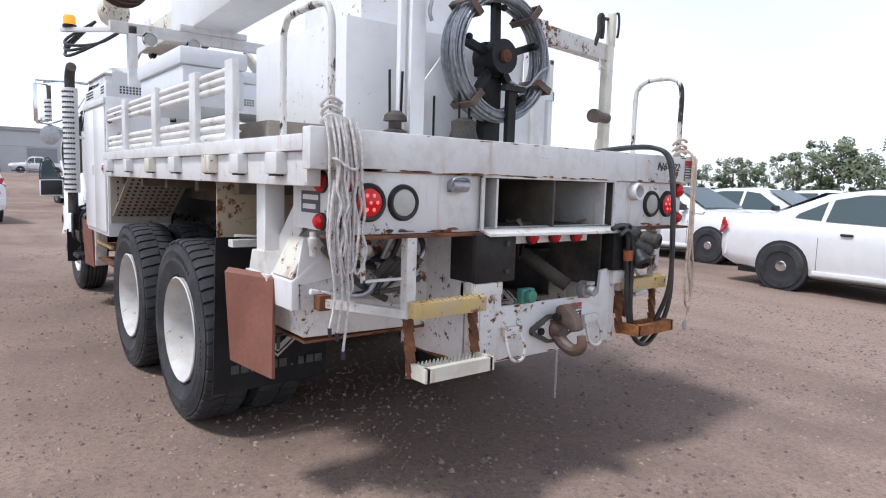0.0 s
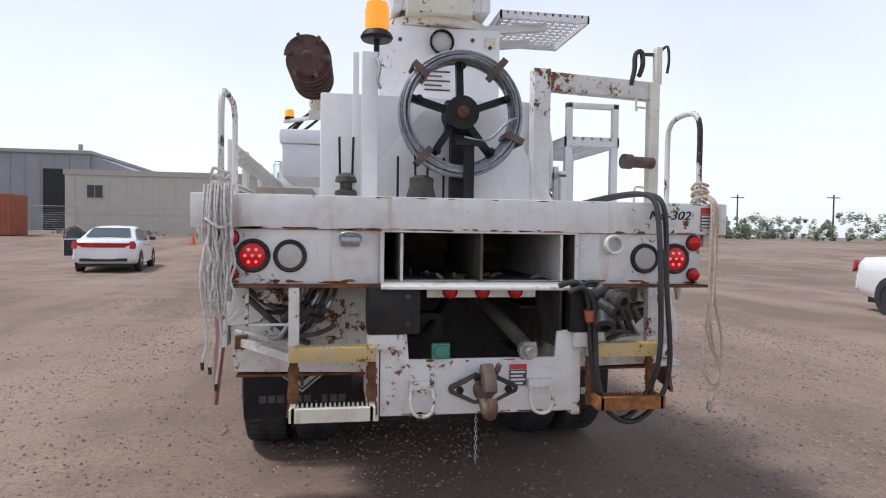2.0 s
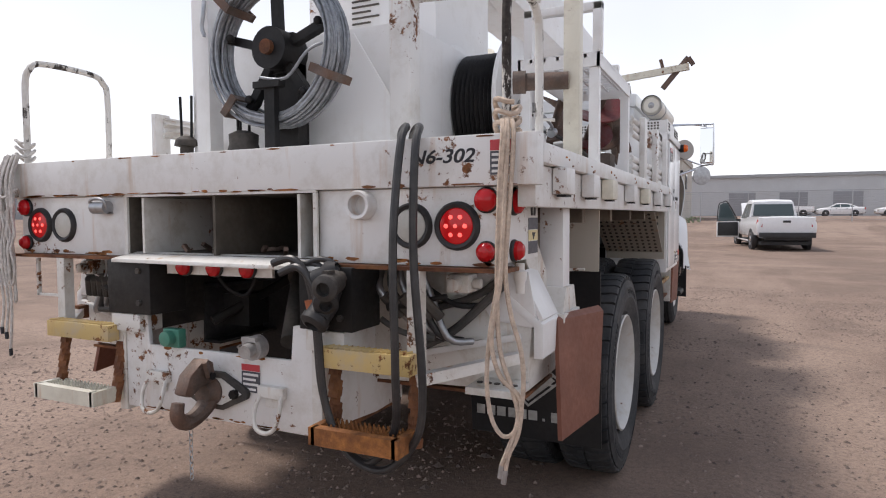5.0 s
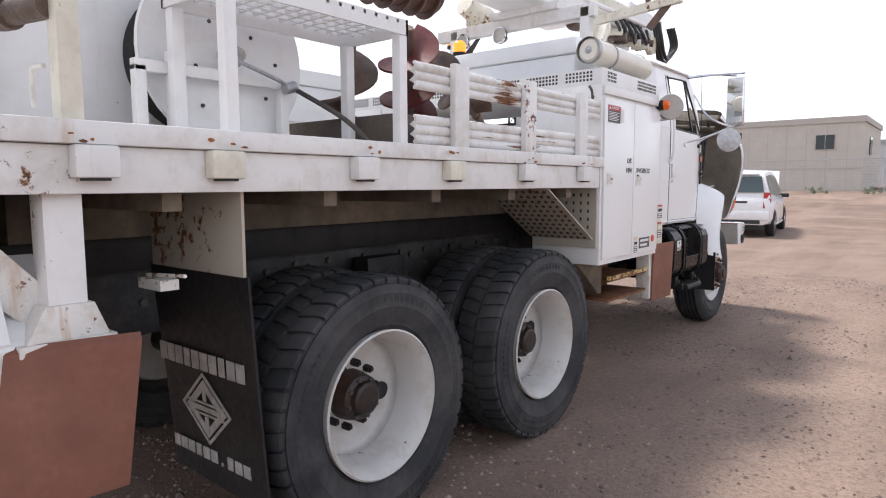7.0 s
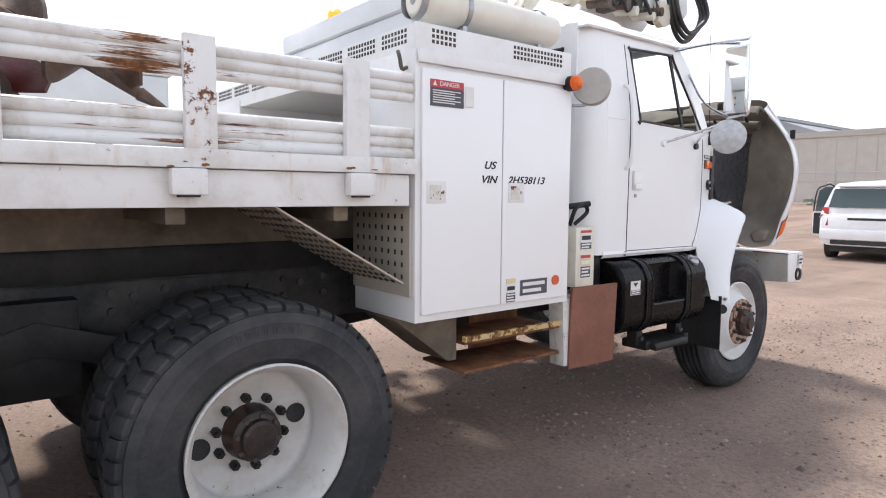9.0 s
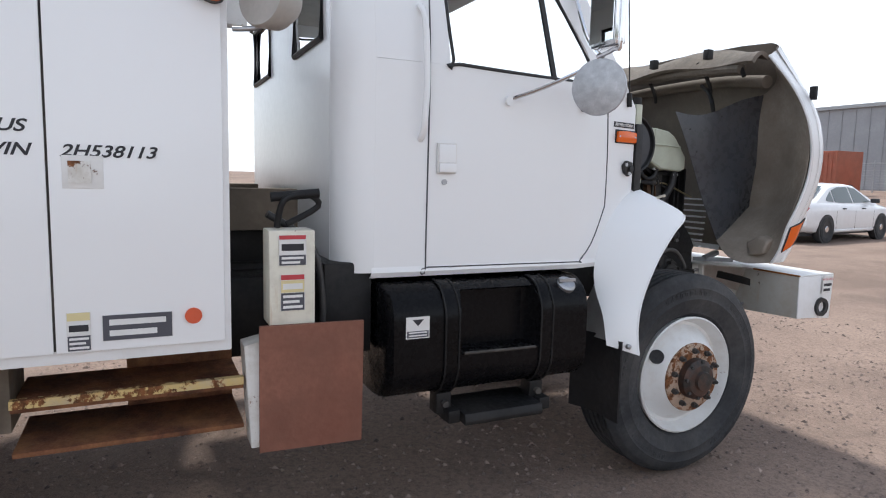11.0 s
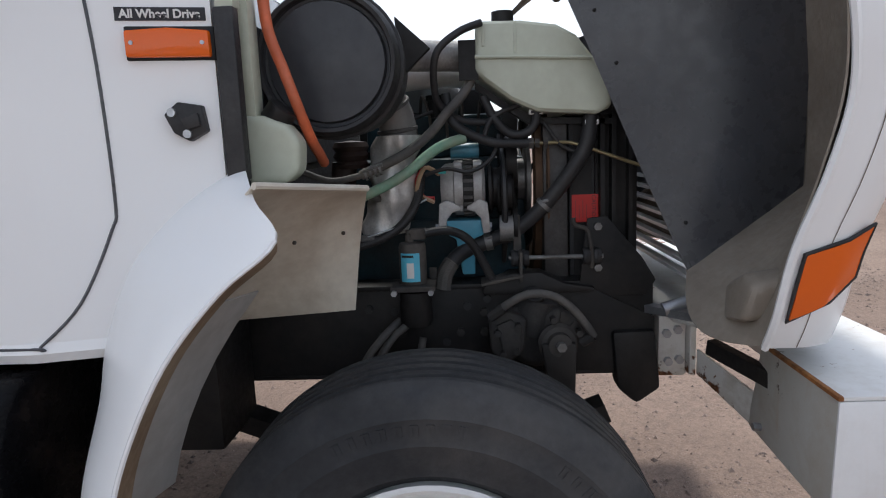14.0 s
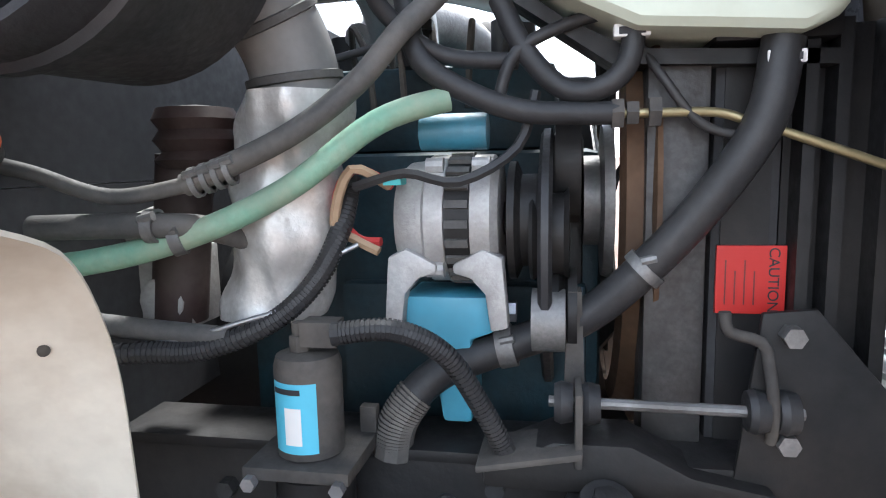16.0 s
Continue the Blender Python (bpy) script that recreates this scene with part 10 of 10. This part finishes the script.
def far_truck(x, y, turn):
    t = thing("bucket_truck", "distant white bucket truck with a folded boom", "truck", at=stand(x, y, turn))
    part("chassis", Shape().box((-1.0, -4.2, 0.55), (1.0, 4.0, 0.85)), BLACK, t)
    part("cab", Shape().prism([(-1.1, 1.6, 0.85), (-1.1, 3.9, 0.85), (-1.1, 3.8, 1.7), (-1.1, 3.2, 1.85), (-1.1, 2.9, 2.65), (-1.1, 1.6, 2.7)], (2.2, 0, 0)), CAR_W, t, bevel=0.06)
    for side in (1, -1):
        part("cab_window", Shape().prism([(side * 1.105, 1.85, 1.75), (side * 1.105, 3.1, 1.75), (side * 1.105, 2.8, 2.5), (side * 1.105, 1.85, 2.5)], (side * 0.01, 0, 0)), GLASS_DK, t)
        for y0 in (-2.6, 2.9):
            car_wheel(t, side * 1.0, y0, side, 0.5, 0.3)
        for k in range(4):
            part("locker", Shape().box((side * 1.1, -4.1 + 1.35 * k, 0.75), (side * 1.22, -2.8 + 1.35 * k, 1.75)), CAR_W, t, bevel=0.02)
    part("bed", Shape().box((-1.2, -4.2, 0.85), (1.2, 1.4, 1.15)), CAR_W, t, bevel=0.02)
    part("turret", Shape().box((-0.4, -0.6, 1.15), (0.4, 0.3, 2.5)), CAR_W, t, bevel=0.03)
    part("boom", Shape().beam((0, -0.2, 2.5), (0, -4.0, 2.1), 0.3, 0.35).beam((0, -4.0, 2.5), (0, 2.6, 3.0), 0.25, 0.28), CAR_W, t)
    part("bucket", Shape().prism([(-0.4, 2.2, 2.5), (0.4, 2.2, 2.5), (0.4, 3.0, 2.5), (-0.4, 3.0, 2.5)], (0, 0, 1.0)), CAR_W, t, bevel=0.03)


far_truck(52.0, 45.0, -75)

# ---- buildings round the lot ----
BEIGE = simple("beige_siding", (0.50, 0.47, 0.42), 0.8, vary=0.08, scale=1.5)
TAN = simple("tan_trim", (0.44, 0.41, 0.37), 0.8, vary=0.08)
GREYM = simple("grey_metal_wall", (0.30, 0.305, 0.32), 0.6, 0.1, 0.1, 0.7)
ROOFG = simple("grey_roof", (0.34, 0.35, 0.36), 0.6, vary=0.1)


def window(parent, x, y, z, w, h):
    f = part("window", Shape().box((x - w / 2, y - 0.06, z - h / 2), (x + w / 2, y + 0.02, z + h / 2)), TAN, parent, bevel=0.01)
    for k in (-1, 1):
        part("pane", Shape().box((x + k * w * 0.23 - w * 0.21, y - 0.075, z - h * 0.43), (x + k * w * 0.23 + w * 0.21, y - 0.062, z + h * 0.43)), GLASS_DK, f)


beige = thing("office_building", "long low beige modular office building with small windows", "building", kind="structure")
part("wall", Shape().box((-21.2, 50, 0.4), (-2.5, 60, 5.45)), BEIGE, beige)
part("roof", Shape().box((-21.3, 49.9, 5.45), (-2.4, 60.1, 5.85)), TAN, beige)
for k in range(15):
    part("wall_seam", Shape().box((-20.5 + 1.22 * k, 49.985, 0.5), (-20.45 + 1.22 * k, 50.0, 5.3)), TAN, beige)
for x in (-4.7, -19.05):
    window(beige, x, 50.0, 4.2, 1.25, 1.1)
part("side_window", Shape().box((-2.49, 53.0, 3.4), (-2.44, 54.2, 4.6)), GLASS_DK, beige)
part("belt_band", Shape().box((-21.2, 49.97, 2.35), (-2.5, 50.0, 2.47)), TAN, beige)

grey = thing("warehouse", "long grey metal warehouse with a dark doorway", "building", kind="structure")
part("wall", Shape().box((-110, 60, 0.4), (-23, 85, 8.1)), GREYM, grey)
part("lean_to", Shape().prism([(-23, 60.2, 0.4), (-19.0, 60.2, 0.4), (-19.0, 60.2, 6.6), (-23, 60.2, 8.1)], (0, 24, 0)), GREYM, grey)
part("roof", Shape().box((-110.3, 59.7, 8.1), (-22.8, 85.3, 8.4)), ROOFG, grey)
part("doorway", Shape().box((-26.9, 59.9, 0.9), (-25.0, 60.02, 6.7)), DARK, grey)
for k in range(70):
    part("wall_rib", Shape().box((-109 + 1.22 * k, 59.94, 0.6), (-108.9 + 1.22 * k, 60.0, 8.0)), GREYM, grey)
part("vent", Shape().cyl((-24.5, 62, 8.4), (-24.5, 62, 9.2), 0.2), ROOFG, grey)


def container(x, y, z, col, label, L=6.1):
    m = simple("container_paint", col, 0.6, vary=0.15, scale=2, dirt=(0.15, 0.08, 0.05), dirt_amount=0.4)
    c = thing("shipping_container", label, "container", at=pose(x, y, z))
    part("shell", Shape().box((0, 0, 0), (L, 2.4, 2.6)), m, c, bevel=0.03)
    for k in range(int(L / 0.28)):
        part("rib", Shape().box((0.12 + 0.28 * k, -0.035, 0.15), (0.24 + 0.28 * k, 0.0, 2.45)), m, c)
    for xx in (0.04, L - 0.04):
        part("corner_post", Shape().box((xx - 0.06, -0.05, 0), (xx + 0.06, 0.05, 2.6)), m, c)
    return c


c1 = container(-27.0, 41, rise(-24, 41), (0.33, 0.09, 0.05), "orange-red shipping container with a faded white mark")
for x, w, h in ((0.75, 0.30, 0.5), (1.15, 0.30, 0.5), (1.5, 0.10, 0.5)):
    part("mark_bar", Shape().box((x - w / 2, -0.045, 1.6), (x + w / 2, -0.036, 1.6 + h)), LABEL_W, c1)
trl = thing("semi_trailer", "white box trailer on a yellow undercarriage with faded blue print", "trailer", at=pose(-42.0, 42, rise(-36, 42)))
part("box", Shape().box((0, 0, 1.15), (14.4, 2.5, 3.9)), simple("faded_white_trailer", (0.60, 0.62, 0.66), 0.5, vary=0.06, scale=1.0, dirt=(0.4, 0.36, 0.3), dirt_amount=0.4), trl, bevel=0.04)
part("undercarriage", Shape().box((0.2, 0.2, 0.75), (14.2, 2.3, 1.12)), simple("yellow_frame", (0.55, 0.32, 0.05), 0.6, vary=0.15), trl)
for xx in (2.0, 3.3, 11.5):
    part("wheel", Shape().cyl((xx, 0.1, 0.5), (xx, 0.6, 0.5), 0.5, n=20), TYRE, trl)
blue = simple("faded_blue_print", (0.22, 0.30, 0.45), 0.6)
for k in range(3):
    part("print_bar", Shape().box((0.6, -0.012, 3.2 - 0.55 * k), (3.6 - 0.3 * (k % 2), -0.002, 3.5 - 0.55 * k)), blue, trl)
for x0, x1, z in ((7.6, 10.8, 3.2), (6.8, 11.2, 2.8), (8.2, 9.8, 2.4), (11.9, 14.0, 3.3)):
    part("print_bar", Shape().box((x0, -0.012, z), (x1, -0.002, z + 0.16 + 0.08 * (z > 3))), blue, trl)

far = thing("far_warehouse", "low white warehouse on the far side of the lot", "building", kind="structure")
part("wall", Shape().box((-6, 92, 0.6), (60, 112, 6.2)), simple("pale_wall", (0.52, 0.53, 0.54), 0.7, vary=0.06, scale=0.5), far)
part("roof", Shape().box((-6.3, 91.7, 6.2), (60.3, 112.3, 6.6)), ROOFG, far)
for k in range(9):
    part("dock_door", Shape().box((0 + 6 * k, 91.9, 0.8), (3.2 + 6 * k, 92.02, 4.2)), GREYM, far)
shed = thing("brown_shed", "low brown shed beyond the lot", "building", kind="structure")
part("wall", Shape().box((33, 90, 0.6), (45, 98, 4.2)), simple("brown_siding", (0.20, 0.15, 0.12), 0.8, vary=0.15), shed)
part("roof", Shape().box((32.7, 89.7, 4.2), (45.3, 98.3, 4.5)), ROOFG, shed)
for k, (x, y, t) in enumerate(((30, 84, 95), (36.5, 85, 88), (43, 84, 92), (50, 86, 85), (57, 85, 95), (64, 82, 90), (24, 85, 90), (12, 86, 90), (6.5, 86, 88), (18, 86, 92))):
    car(stand(x, y, t), "sedan" if k % 2 else "pickup_truck", "distant parked car by the fence", group="distant parked cars")

# fence
fence = thing("chain_link_fence", "chain link fence with steel posts along the lot", "fence", kind="structure")
for k in range(30):
    x = -62 + 3.05 * k
    z = rise(x, 47)
    part("post", Shape().cyl((x, 47, z), (x, 47, z + 2.1), 0.03, n=8), STEEL, fence)
part("rail", Shape().cyl((-62, 47, rise(0, 47) + 2.1), (26.4, 47, rise(0, 47) + 2.1), 0.022, n=8), STEEL, fence)
wires = Shape()
for k in range(12):
    wires.cyl((-62, 47, rise(0, 47) + 0.15 + 0.165 * k), (26.4, 47, rise(0, 47) + 0.15 + 0.165 * k), 0.006, n=4)
tagged(part("mesh_wire", wires, STEEL, fence), kind="stuff")
CONE = simple("orange_cone", (0.70, 0.13, 0.03), 0.5, vary=0.08)
for x, y in ((-9.3, 38.0), (-14.8, 40.0), (-33.5, 38.5), (-31.0, 36.5)):
    c = thing("traffic_cone", "orange rubber traffic cone on the dirt", "traffic cone", "traffic cones", at=pose(x, y, rise(x, y)))
    part("base", Shape().box((-0.2, -0.2, 0), (0.2, 0.2, 0.04)), CONE, c)
    part("body", Shape().cyl((0, 0, 0.04), (0, 0, 0.75), 0.14, 0.03, n=16), CONE, c)
for x, y in ((20.5, 16.8), (24.5, 15.0), (25.6, 15.2), (27.0, 13.4)):
    c = thing("traffic_barrel", "orange traffic barrel standing by the cars", "traffic barrel", "traffic barrels", at=pose(x, y, rise(x, y)))
    part("body", Shape().lathe([(0.0, 0.0), (0.29, 0.0), (0.28, 0.5), (0.25, 1.0), (0.0, 1.02)], (0, 0, 0), (0, 0, 1), 16), CONE, c)
    part("band", Shape().lathe([(0.285, 0.55), (0.275, 0.72)], (0, 0, 0), (0, 0, 1), 16), LABEL_W, c, thick=0.005)

# ---- trees and scrub ----
LEAF, nt, nodes, links, b = mat_base("leaves")
geo = nodes.new("ShaderNodeNewGeometry")
# Greens paled in the colour itself to give distance haze
links.new(mixc(nt, geo.outputs["Random Per Island"], (0.10, 0.135, 0.07), (0.20, 0.23, 0.14)), b.inputs["Base Color"])
b.inputs["Roughness"].default_value = 0.7
BARK = simple("bark", (0.12, 0.095, 0.075), 0.9, vary=0.3, bumps=0.5)


def tree(x, y, h, seed, wide=0.42, label="green broadleaf tree beyond the lot", name="tree"):
    rng = random.Random(seed)
    t = thing(name, label, "tree" if name == "tree" else "bush", at=pose(x, y, rise(x, y) - (0.05 if name == "tree" else 0.3)))
    if name == "tree":
        tr = Shape().tube([(0, 0, 0), (0.1, 0.05, h * 0.25), (0, 0, h * 0.5), (0.1, 0, h * 0.8)], lambda i: max(0.02, h * 0.028 * (1 - i / 14)), n=8)
        for k in range(7):
            a, z0 = rng.random() * 6.28, h * rng.uniform(0.22, 0.6)
            tr.tube([(0, 0, z0), (math.cos(a) * h * 0.14, math.sin(a) * h * 0.14, z0 + h * 0.12), (math.cos(a) * h * 0.26, math.sin(a) * h * 0.26, z0 + h * 0.22)], lambda i: max(0.012, h * 0.011 * (1 - i / 10)), n=6)
        part("trunk", tr, BARK, t)
    clumps = [(rng.gauss(0, h * wide * 0.38), rng.gauss(0, h * wide * 0.38), h * (0.06 + 0.86 * rng.random()) if name == "tree" else h * rng.uniform(0.15, 0.8), h * rng.uniform(0.07, 0.15)) for _ in range(26)]
    s = Shape()
    for _ in range(2100 if name == "tree" else 1300):
        cx, cy, cz, cr = rng.choice(clumps)
        v = Vector((rng.gauss(0, 1), rng.gauss(0, 1), rng.gauss(0, 1))).normalized() * cr * rng.random() ** 0.4
        p = Vector((cx, cy, cz)) + v
        d = Vector((rng.gauss(0, 1), rng.gauss(0, 1), rng.gauss(0, 0.7))).normalized()
        e = d.orthogonal().normalized()
        sz = h * rng.uniform(0.022, 0.045)
        s.add([p - d * sz, p + e * sz * 0.6, p + d * sz, p - e * sz * 0.6], [(0, 1, 2, 3)])
    part("crown", s, LEAF, t)


rng = random.Random(77)
for k in range(24):
    turn, far = radians(57 + 1.15 * k + rng.uniform(-0.5, 0.5)), rng.uniform(72, 100)
    tree(-2 + far * math.sin(turn), -2 + far * math.cos(turn), rng.uniform(3.0, 6.4), 100 + k, rng.uniform(0.5, 0.8))
for k in range(9):
    tree(36 + 4.5 * k + rng.uniform(-1, 1), 100 + rng.uniform(-3, 4), rng.uniform(2.8, 4.6), 200 + k, 0.6)
for k in range(9):
    tree(24 + 4.2 * k + rng.uniform(-1, 1), 74 + rng.uniform(-2, 2), rng.uniform(1.2, 2.2), 400 + k, 0.9, "low green scrub at the edge of the lot", "bush")
for k in range(7):
    tree(-20 + 3.1 * k, 46 + rng.uniform(-0.5, 0.3), rng.uniform(0.5, 1.0), 500 + k, 1.1, "weeds growing along the fence", "bush")
for k in range(15):
    turn, far = radians(31 + 1.7 * k + rng.uniform(-0.4, 0.4)), rng.uniform(70, 82)
    tree(-2 + far * math.sin(turn), -2 + far * math.cos(turn), rng.uniform(2.3, 3.7), 600 + k, rng.uniform(0.7, 1.0), "dense green shrub at the edge of the lot", "bush")
poles = thing("utility_pole", "distant wooden utility pole", "pole", at=pose(66, 95, 1))
part("mast", Shape().cyl((0, 0, 0), (0, 0, 7.5), 0.16, 0.11, n=8), BARK, poles)
part("crossarm", Shape().box((-1.2, -0.06, 6.9), (1.2, 0.06, 7.05)), BARK, poles)
for x, y in ((80, 90), (52, 98), (-29, 64)):
    copy_thing(poles, pose(x, y, 1))

# ---- ropes and hoses at the rear ----
lr = thing("rope_hank", "hank of grey rope hanging from the grab rail", "rope")
rng = random.Random(21)
for k in range(9):
    x, low = -1.142 + 0.0105 * k + rng.uniform(-0.004, 0.004), rng.uniform(0.92, 1.22)
    y = -0.042 - 0.011 * (k % 3)
    w = rng.uniform(0.010, 0.022)
    line = [(x - w, y + 0.035, 1.615), (x - w, y, 1.52)]
    for j in range(5):
        line.append((x - w + rng.uniform(-0.012, 0.010), y + rng.uniform(-0.008, 0.006), 1.44 - (1.44 - low - 0.05) * (j + 0.5) / 5))
    line += [(x - w * 0.4, y, low), (x + w * 0.8, y - 0.004, low + 0.015)]
    for j in range(5):
        line.append((x + w + rng.uniform(-0.010, 0.012), y - 0.006 + rng.uniform(-0.006, 0.008), low + 0.05 + (1.44 - low - 0.05) * (j + 0.5) / 5))
    line += [(x + w * 0.6, y, 1.52), (x + w * 0.4, y + 0.035, 1.62)]
    part("strand", Shape().tube(line, 0.0052, n=6, smooth=3), ROPE_G, lr)
part("knot", Shape().tube([Vector((-1.108 + 0.036 * math.cos(a) * (1 + 0.15 * math.sin(3 * a)), 0.04 + 0.034 * math.sin(a), 1.60 + 0.014 * a / 3 + 0.012 * math.sin(2 * a))) for a in [0.55 * i for i in range(34)]], 0.0065, n=6, smooth=2), ROPE_G, lr)
part("knot", Shape().tube([Vector((-1.10 + 0.052 * math.cos(a), -0.045 + 0.03 * math.sin(a), 1.455 + 0.018 * math.sin(2 * a + 1))) for a in [0.5 * i for i in range(26)]], 0.0055, n=6, smooth=2), ROPE_G, lr)
for x, z in ((-1.10, 0.79), (-1.155, 0.88), (-1.125, 0.86)):
    part("tail", Shape().tube([(x + 0.01, -0.05, 1.4), (x - 0.012, -0.06, 1.2), (x + 0.014, -0.055, 1.0), (x - 0.006, -0.055, z)], 0.0055, n=6), ROPE_G, lr)
    part("tail_end", Shape().cyl((x - 0.006, -0.055, z), (x - 0.004, -0.055, z - 0.03), 0.0075, n=8), INK, lr)
rr = thing("rope_hank", "tan rope looped over the bed corner", "rope")
for k, pts in enumerate((
        [(1.10, 0.03, 1.625), (1.125, -0.03, 1.59), (1.12, -0.045, 1.42), (1.115, -0.05, 1.15), (1.125, -0.055, 0.98), (1.155, -0.05, 0.88), (1.175, -0.045, 0.80), (1.165, -0.05, 0.745), (1.13, -0.055, 0.735), (1.10, -0.06, 0.79), (1.088, -0.06, 0.90), (1.10, -0.055, 1.05), (1.125, -0.05, 1.22), (1.128, -0.045, 1.45), (1.135, -0.035, 1.58), (1.125, 0.02, 1.63)],
        [(1.11, 0.03, 1.63), (1.14, -0.03, 1.585), (1.138, -0.05, 1.40), (1.13, -0.06, 1.18), (1.11, -0.065, 1.06), (1.105, -0.065, 0.98), (1.13, -0.06, 0.90), (1.17, -0.05, 0.86), (1.185, -0.045, 0.82), (1.175, -0.045, 0.74), (1.15, -0.05, 0.68), (1.14, -0.05, 0.635)],
        [(1.12, 0.04, 1.635), (1.155, -0.025, 1.58), (1.15, -0.045, 1.38), (1.14, -0.05, 1.20), (1.155, -0.05, 1.08), (1.185, -0.045, 0.97), (1.19, -0.045, 0.86), (1.17, -0.045, 0.76), (1.15, -0.055, 0.70), (1.13, -0.055, 0.65)])):
    part("strand", Shape().tube(pts, 0.0068, n=6, smooth=5), ROPE_T, rr)
for x, z in ((1.14, 0.635), (1.13, 0.65)):
    part("tail_end", Shape().cyl((x, -0.05, z), (x - 0.006, -0.05, z - 0.04), 0.0085, n=8), STEEL, rr)
part("knot", Shape().tube([Vector((1.112 + 0.036 * math.cos(a), 0.045 + 0.036 * math.sin(a), 1.585 + 0.016 * a / 3 + 0.01 * math.sin(2 * a))) for a in [0.55 * i for i in range(34)]], 0.0078, n=6, smooth=2), ROPE_T, rr)
hp = thing("hydraulic_hose_loop", "pair of black hydraulic hoses looped over the bed end", "hose")
for pts in ([(0.62, 0.30, 1.59), (0.72, 0.12, 1.62), (0.80, 0.01, 1.622), (0.825, -0.07, 1.57), (0.826, -0.11, 1.40), (0.826, -0.127, 1.216), (0.83, -0.125, 0.90), (0.80, -0.08, 0.71), (0.70, -0.06, 0.588), (0.60, -0.075, 0.64), (0.535, -0.075, 0.80), (0.515, -0.075, 1.0), (0.495, -0.085, 1.15), (0.44, -0.09, 1.215), (0.36, -0.09, 1.20)],
            [(0.66, 0.30, 1.59), (0.76, 0.13, 1.62), (0.845, 0.01, 1.618), (0.868, -0.06, 1.56), (0.872, -0.085, 1.40), (0.876, -0.091, 1.19), (0.90, -0.09, 0.86), (0.87, -0.075, 0.69), (0.755, -0.065, 0.575), (0.63, -0.075, 0.61), (0.555, -0.085, 0.76), (0.535, -0.09, 0.97), (0.525, -0.095, 1.12), (0.47, -0.10, 1.19), (0.40, -0.105, 1.17)]):
    part("hose", Shape().tube(pts, 0.0125, n=10, smooth=6), HOSE, hp)
part("coupler", Shape().cyl((0.518, -0.078, 1.04), (0.508, -0.082, 1.09), 0.026, n=12), simple("orange_tape", (0.45, 0.13, 0.05), 0.6, dirt=(0.2, 0.1, 0.06), dirt_amount=0.6), hp, "orange taped coupler")
cb = thing("trailer_connector", "dirty black trailer connectors bundled with tape", "connector")
for a, b, r, m, lab in (((0.60, -0.075, 1.155), (0.625, -0.19, 1.135), 0.036, DUSTY, "dusty grey plug shell"), ((0.575, -0.075, 1.10), (0.555, -0.155, 1.015), 0.040, RUBBER, ""), ((0.545, -0.07, 1.13), (0.60, -0.14, 1.09), 0.034, RUBBER, "")):
    a, b = Vector(a), Vector(b)
    pb = part("plug_body", Shape().lathe([(0.0, -0.03), (r * 0.55, -0.03), (r * 0.7, 0.0), (r, 0.02), (r, 0.08), (r * 1.12, 0.085), (r * 1.12, 0.105), (r * 0.9, 0.112), (r * 0.6, 0.116), (r * 0.55, 0.09), (0.0, 0.088)], a, b - a, 20), m, cb, lab)
    part("latch", Shape().box(a.lerp(b, 0.6) + Vector((-0.010, -0.02, r)), a.lerp(b, 0.6) + Vector((0.010, 0.02, r + 0.010))), DUSTY, pb)
part("tape_wrap", Shape().lathe([(0.02, -0.05), (0.038, -0.035), (0.032, 0.0), (0.040, 0.025), (0.02, 0.05)], (0.555, -0.07, 1.165), (0.8, 0.1, 0.45), 16), RUBBER, cb)
part("lead", Shape().tube([(0.60, -0.07, 1.16), (0.57, -0.05, 1.20), (0.52, -0.06, 1.215), (0.46, -0.065, 1.19)], 0.010), HOSE, cb)
part("lead", Shape().tube([(0.575, -0.07, 1.115), (0.55, -0.055, 1.17), (0.50, -0.06, 1.20), (0.42, -0.07, 1.20)], 0.010), HOSE, cb)
part("lead", Shape().tube([(0.545, -0.065, 1.13), (0.525, -0.06, 1.10), (0.515, -0.06, 1.04), (0.52, -0.06, 0.98)], 0.009), HOSE, cb)
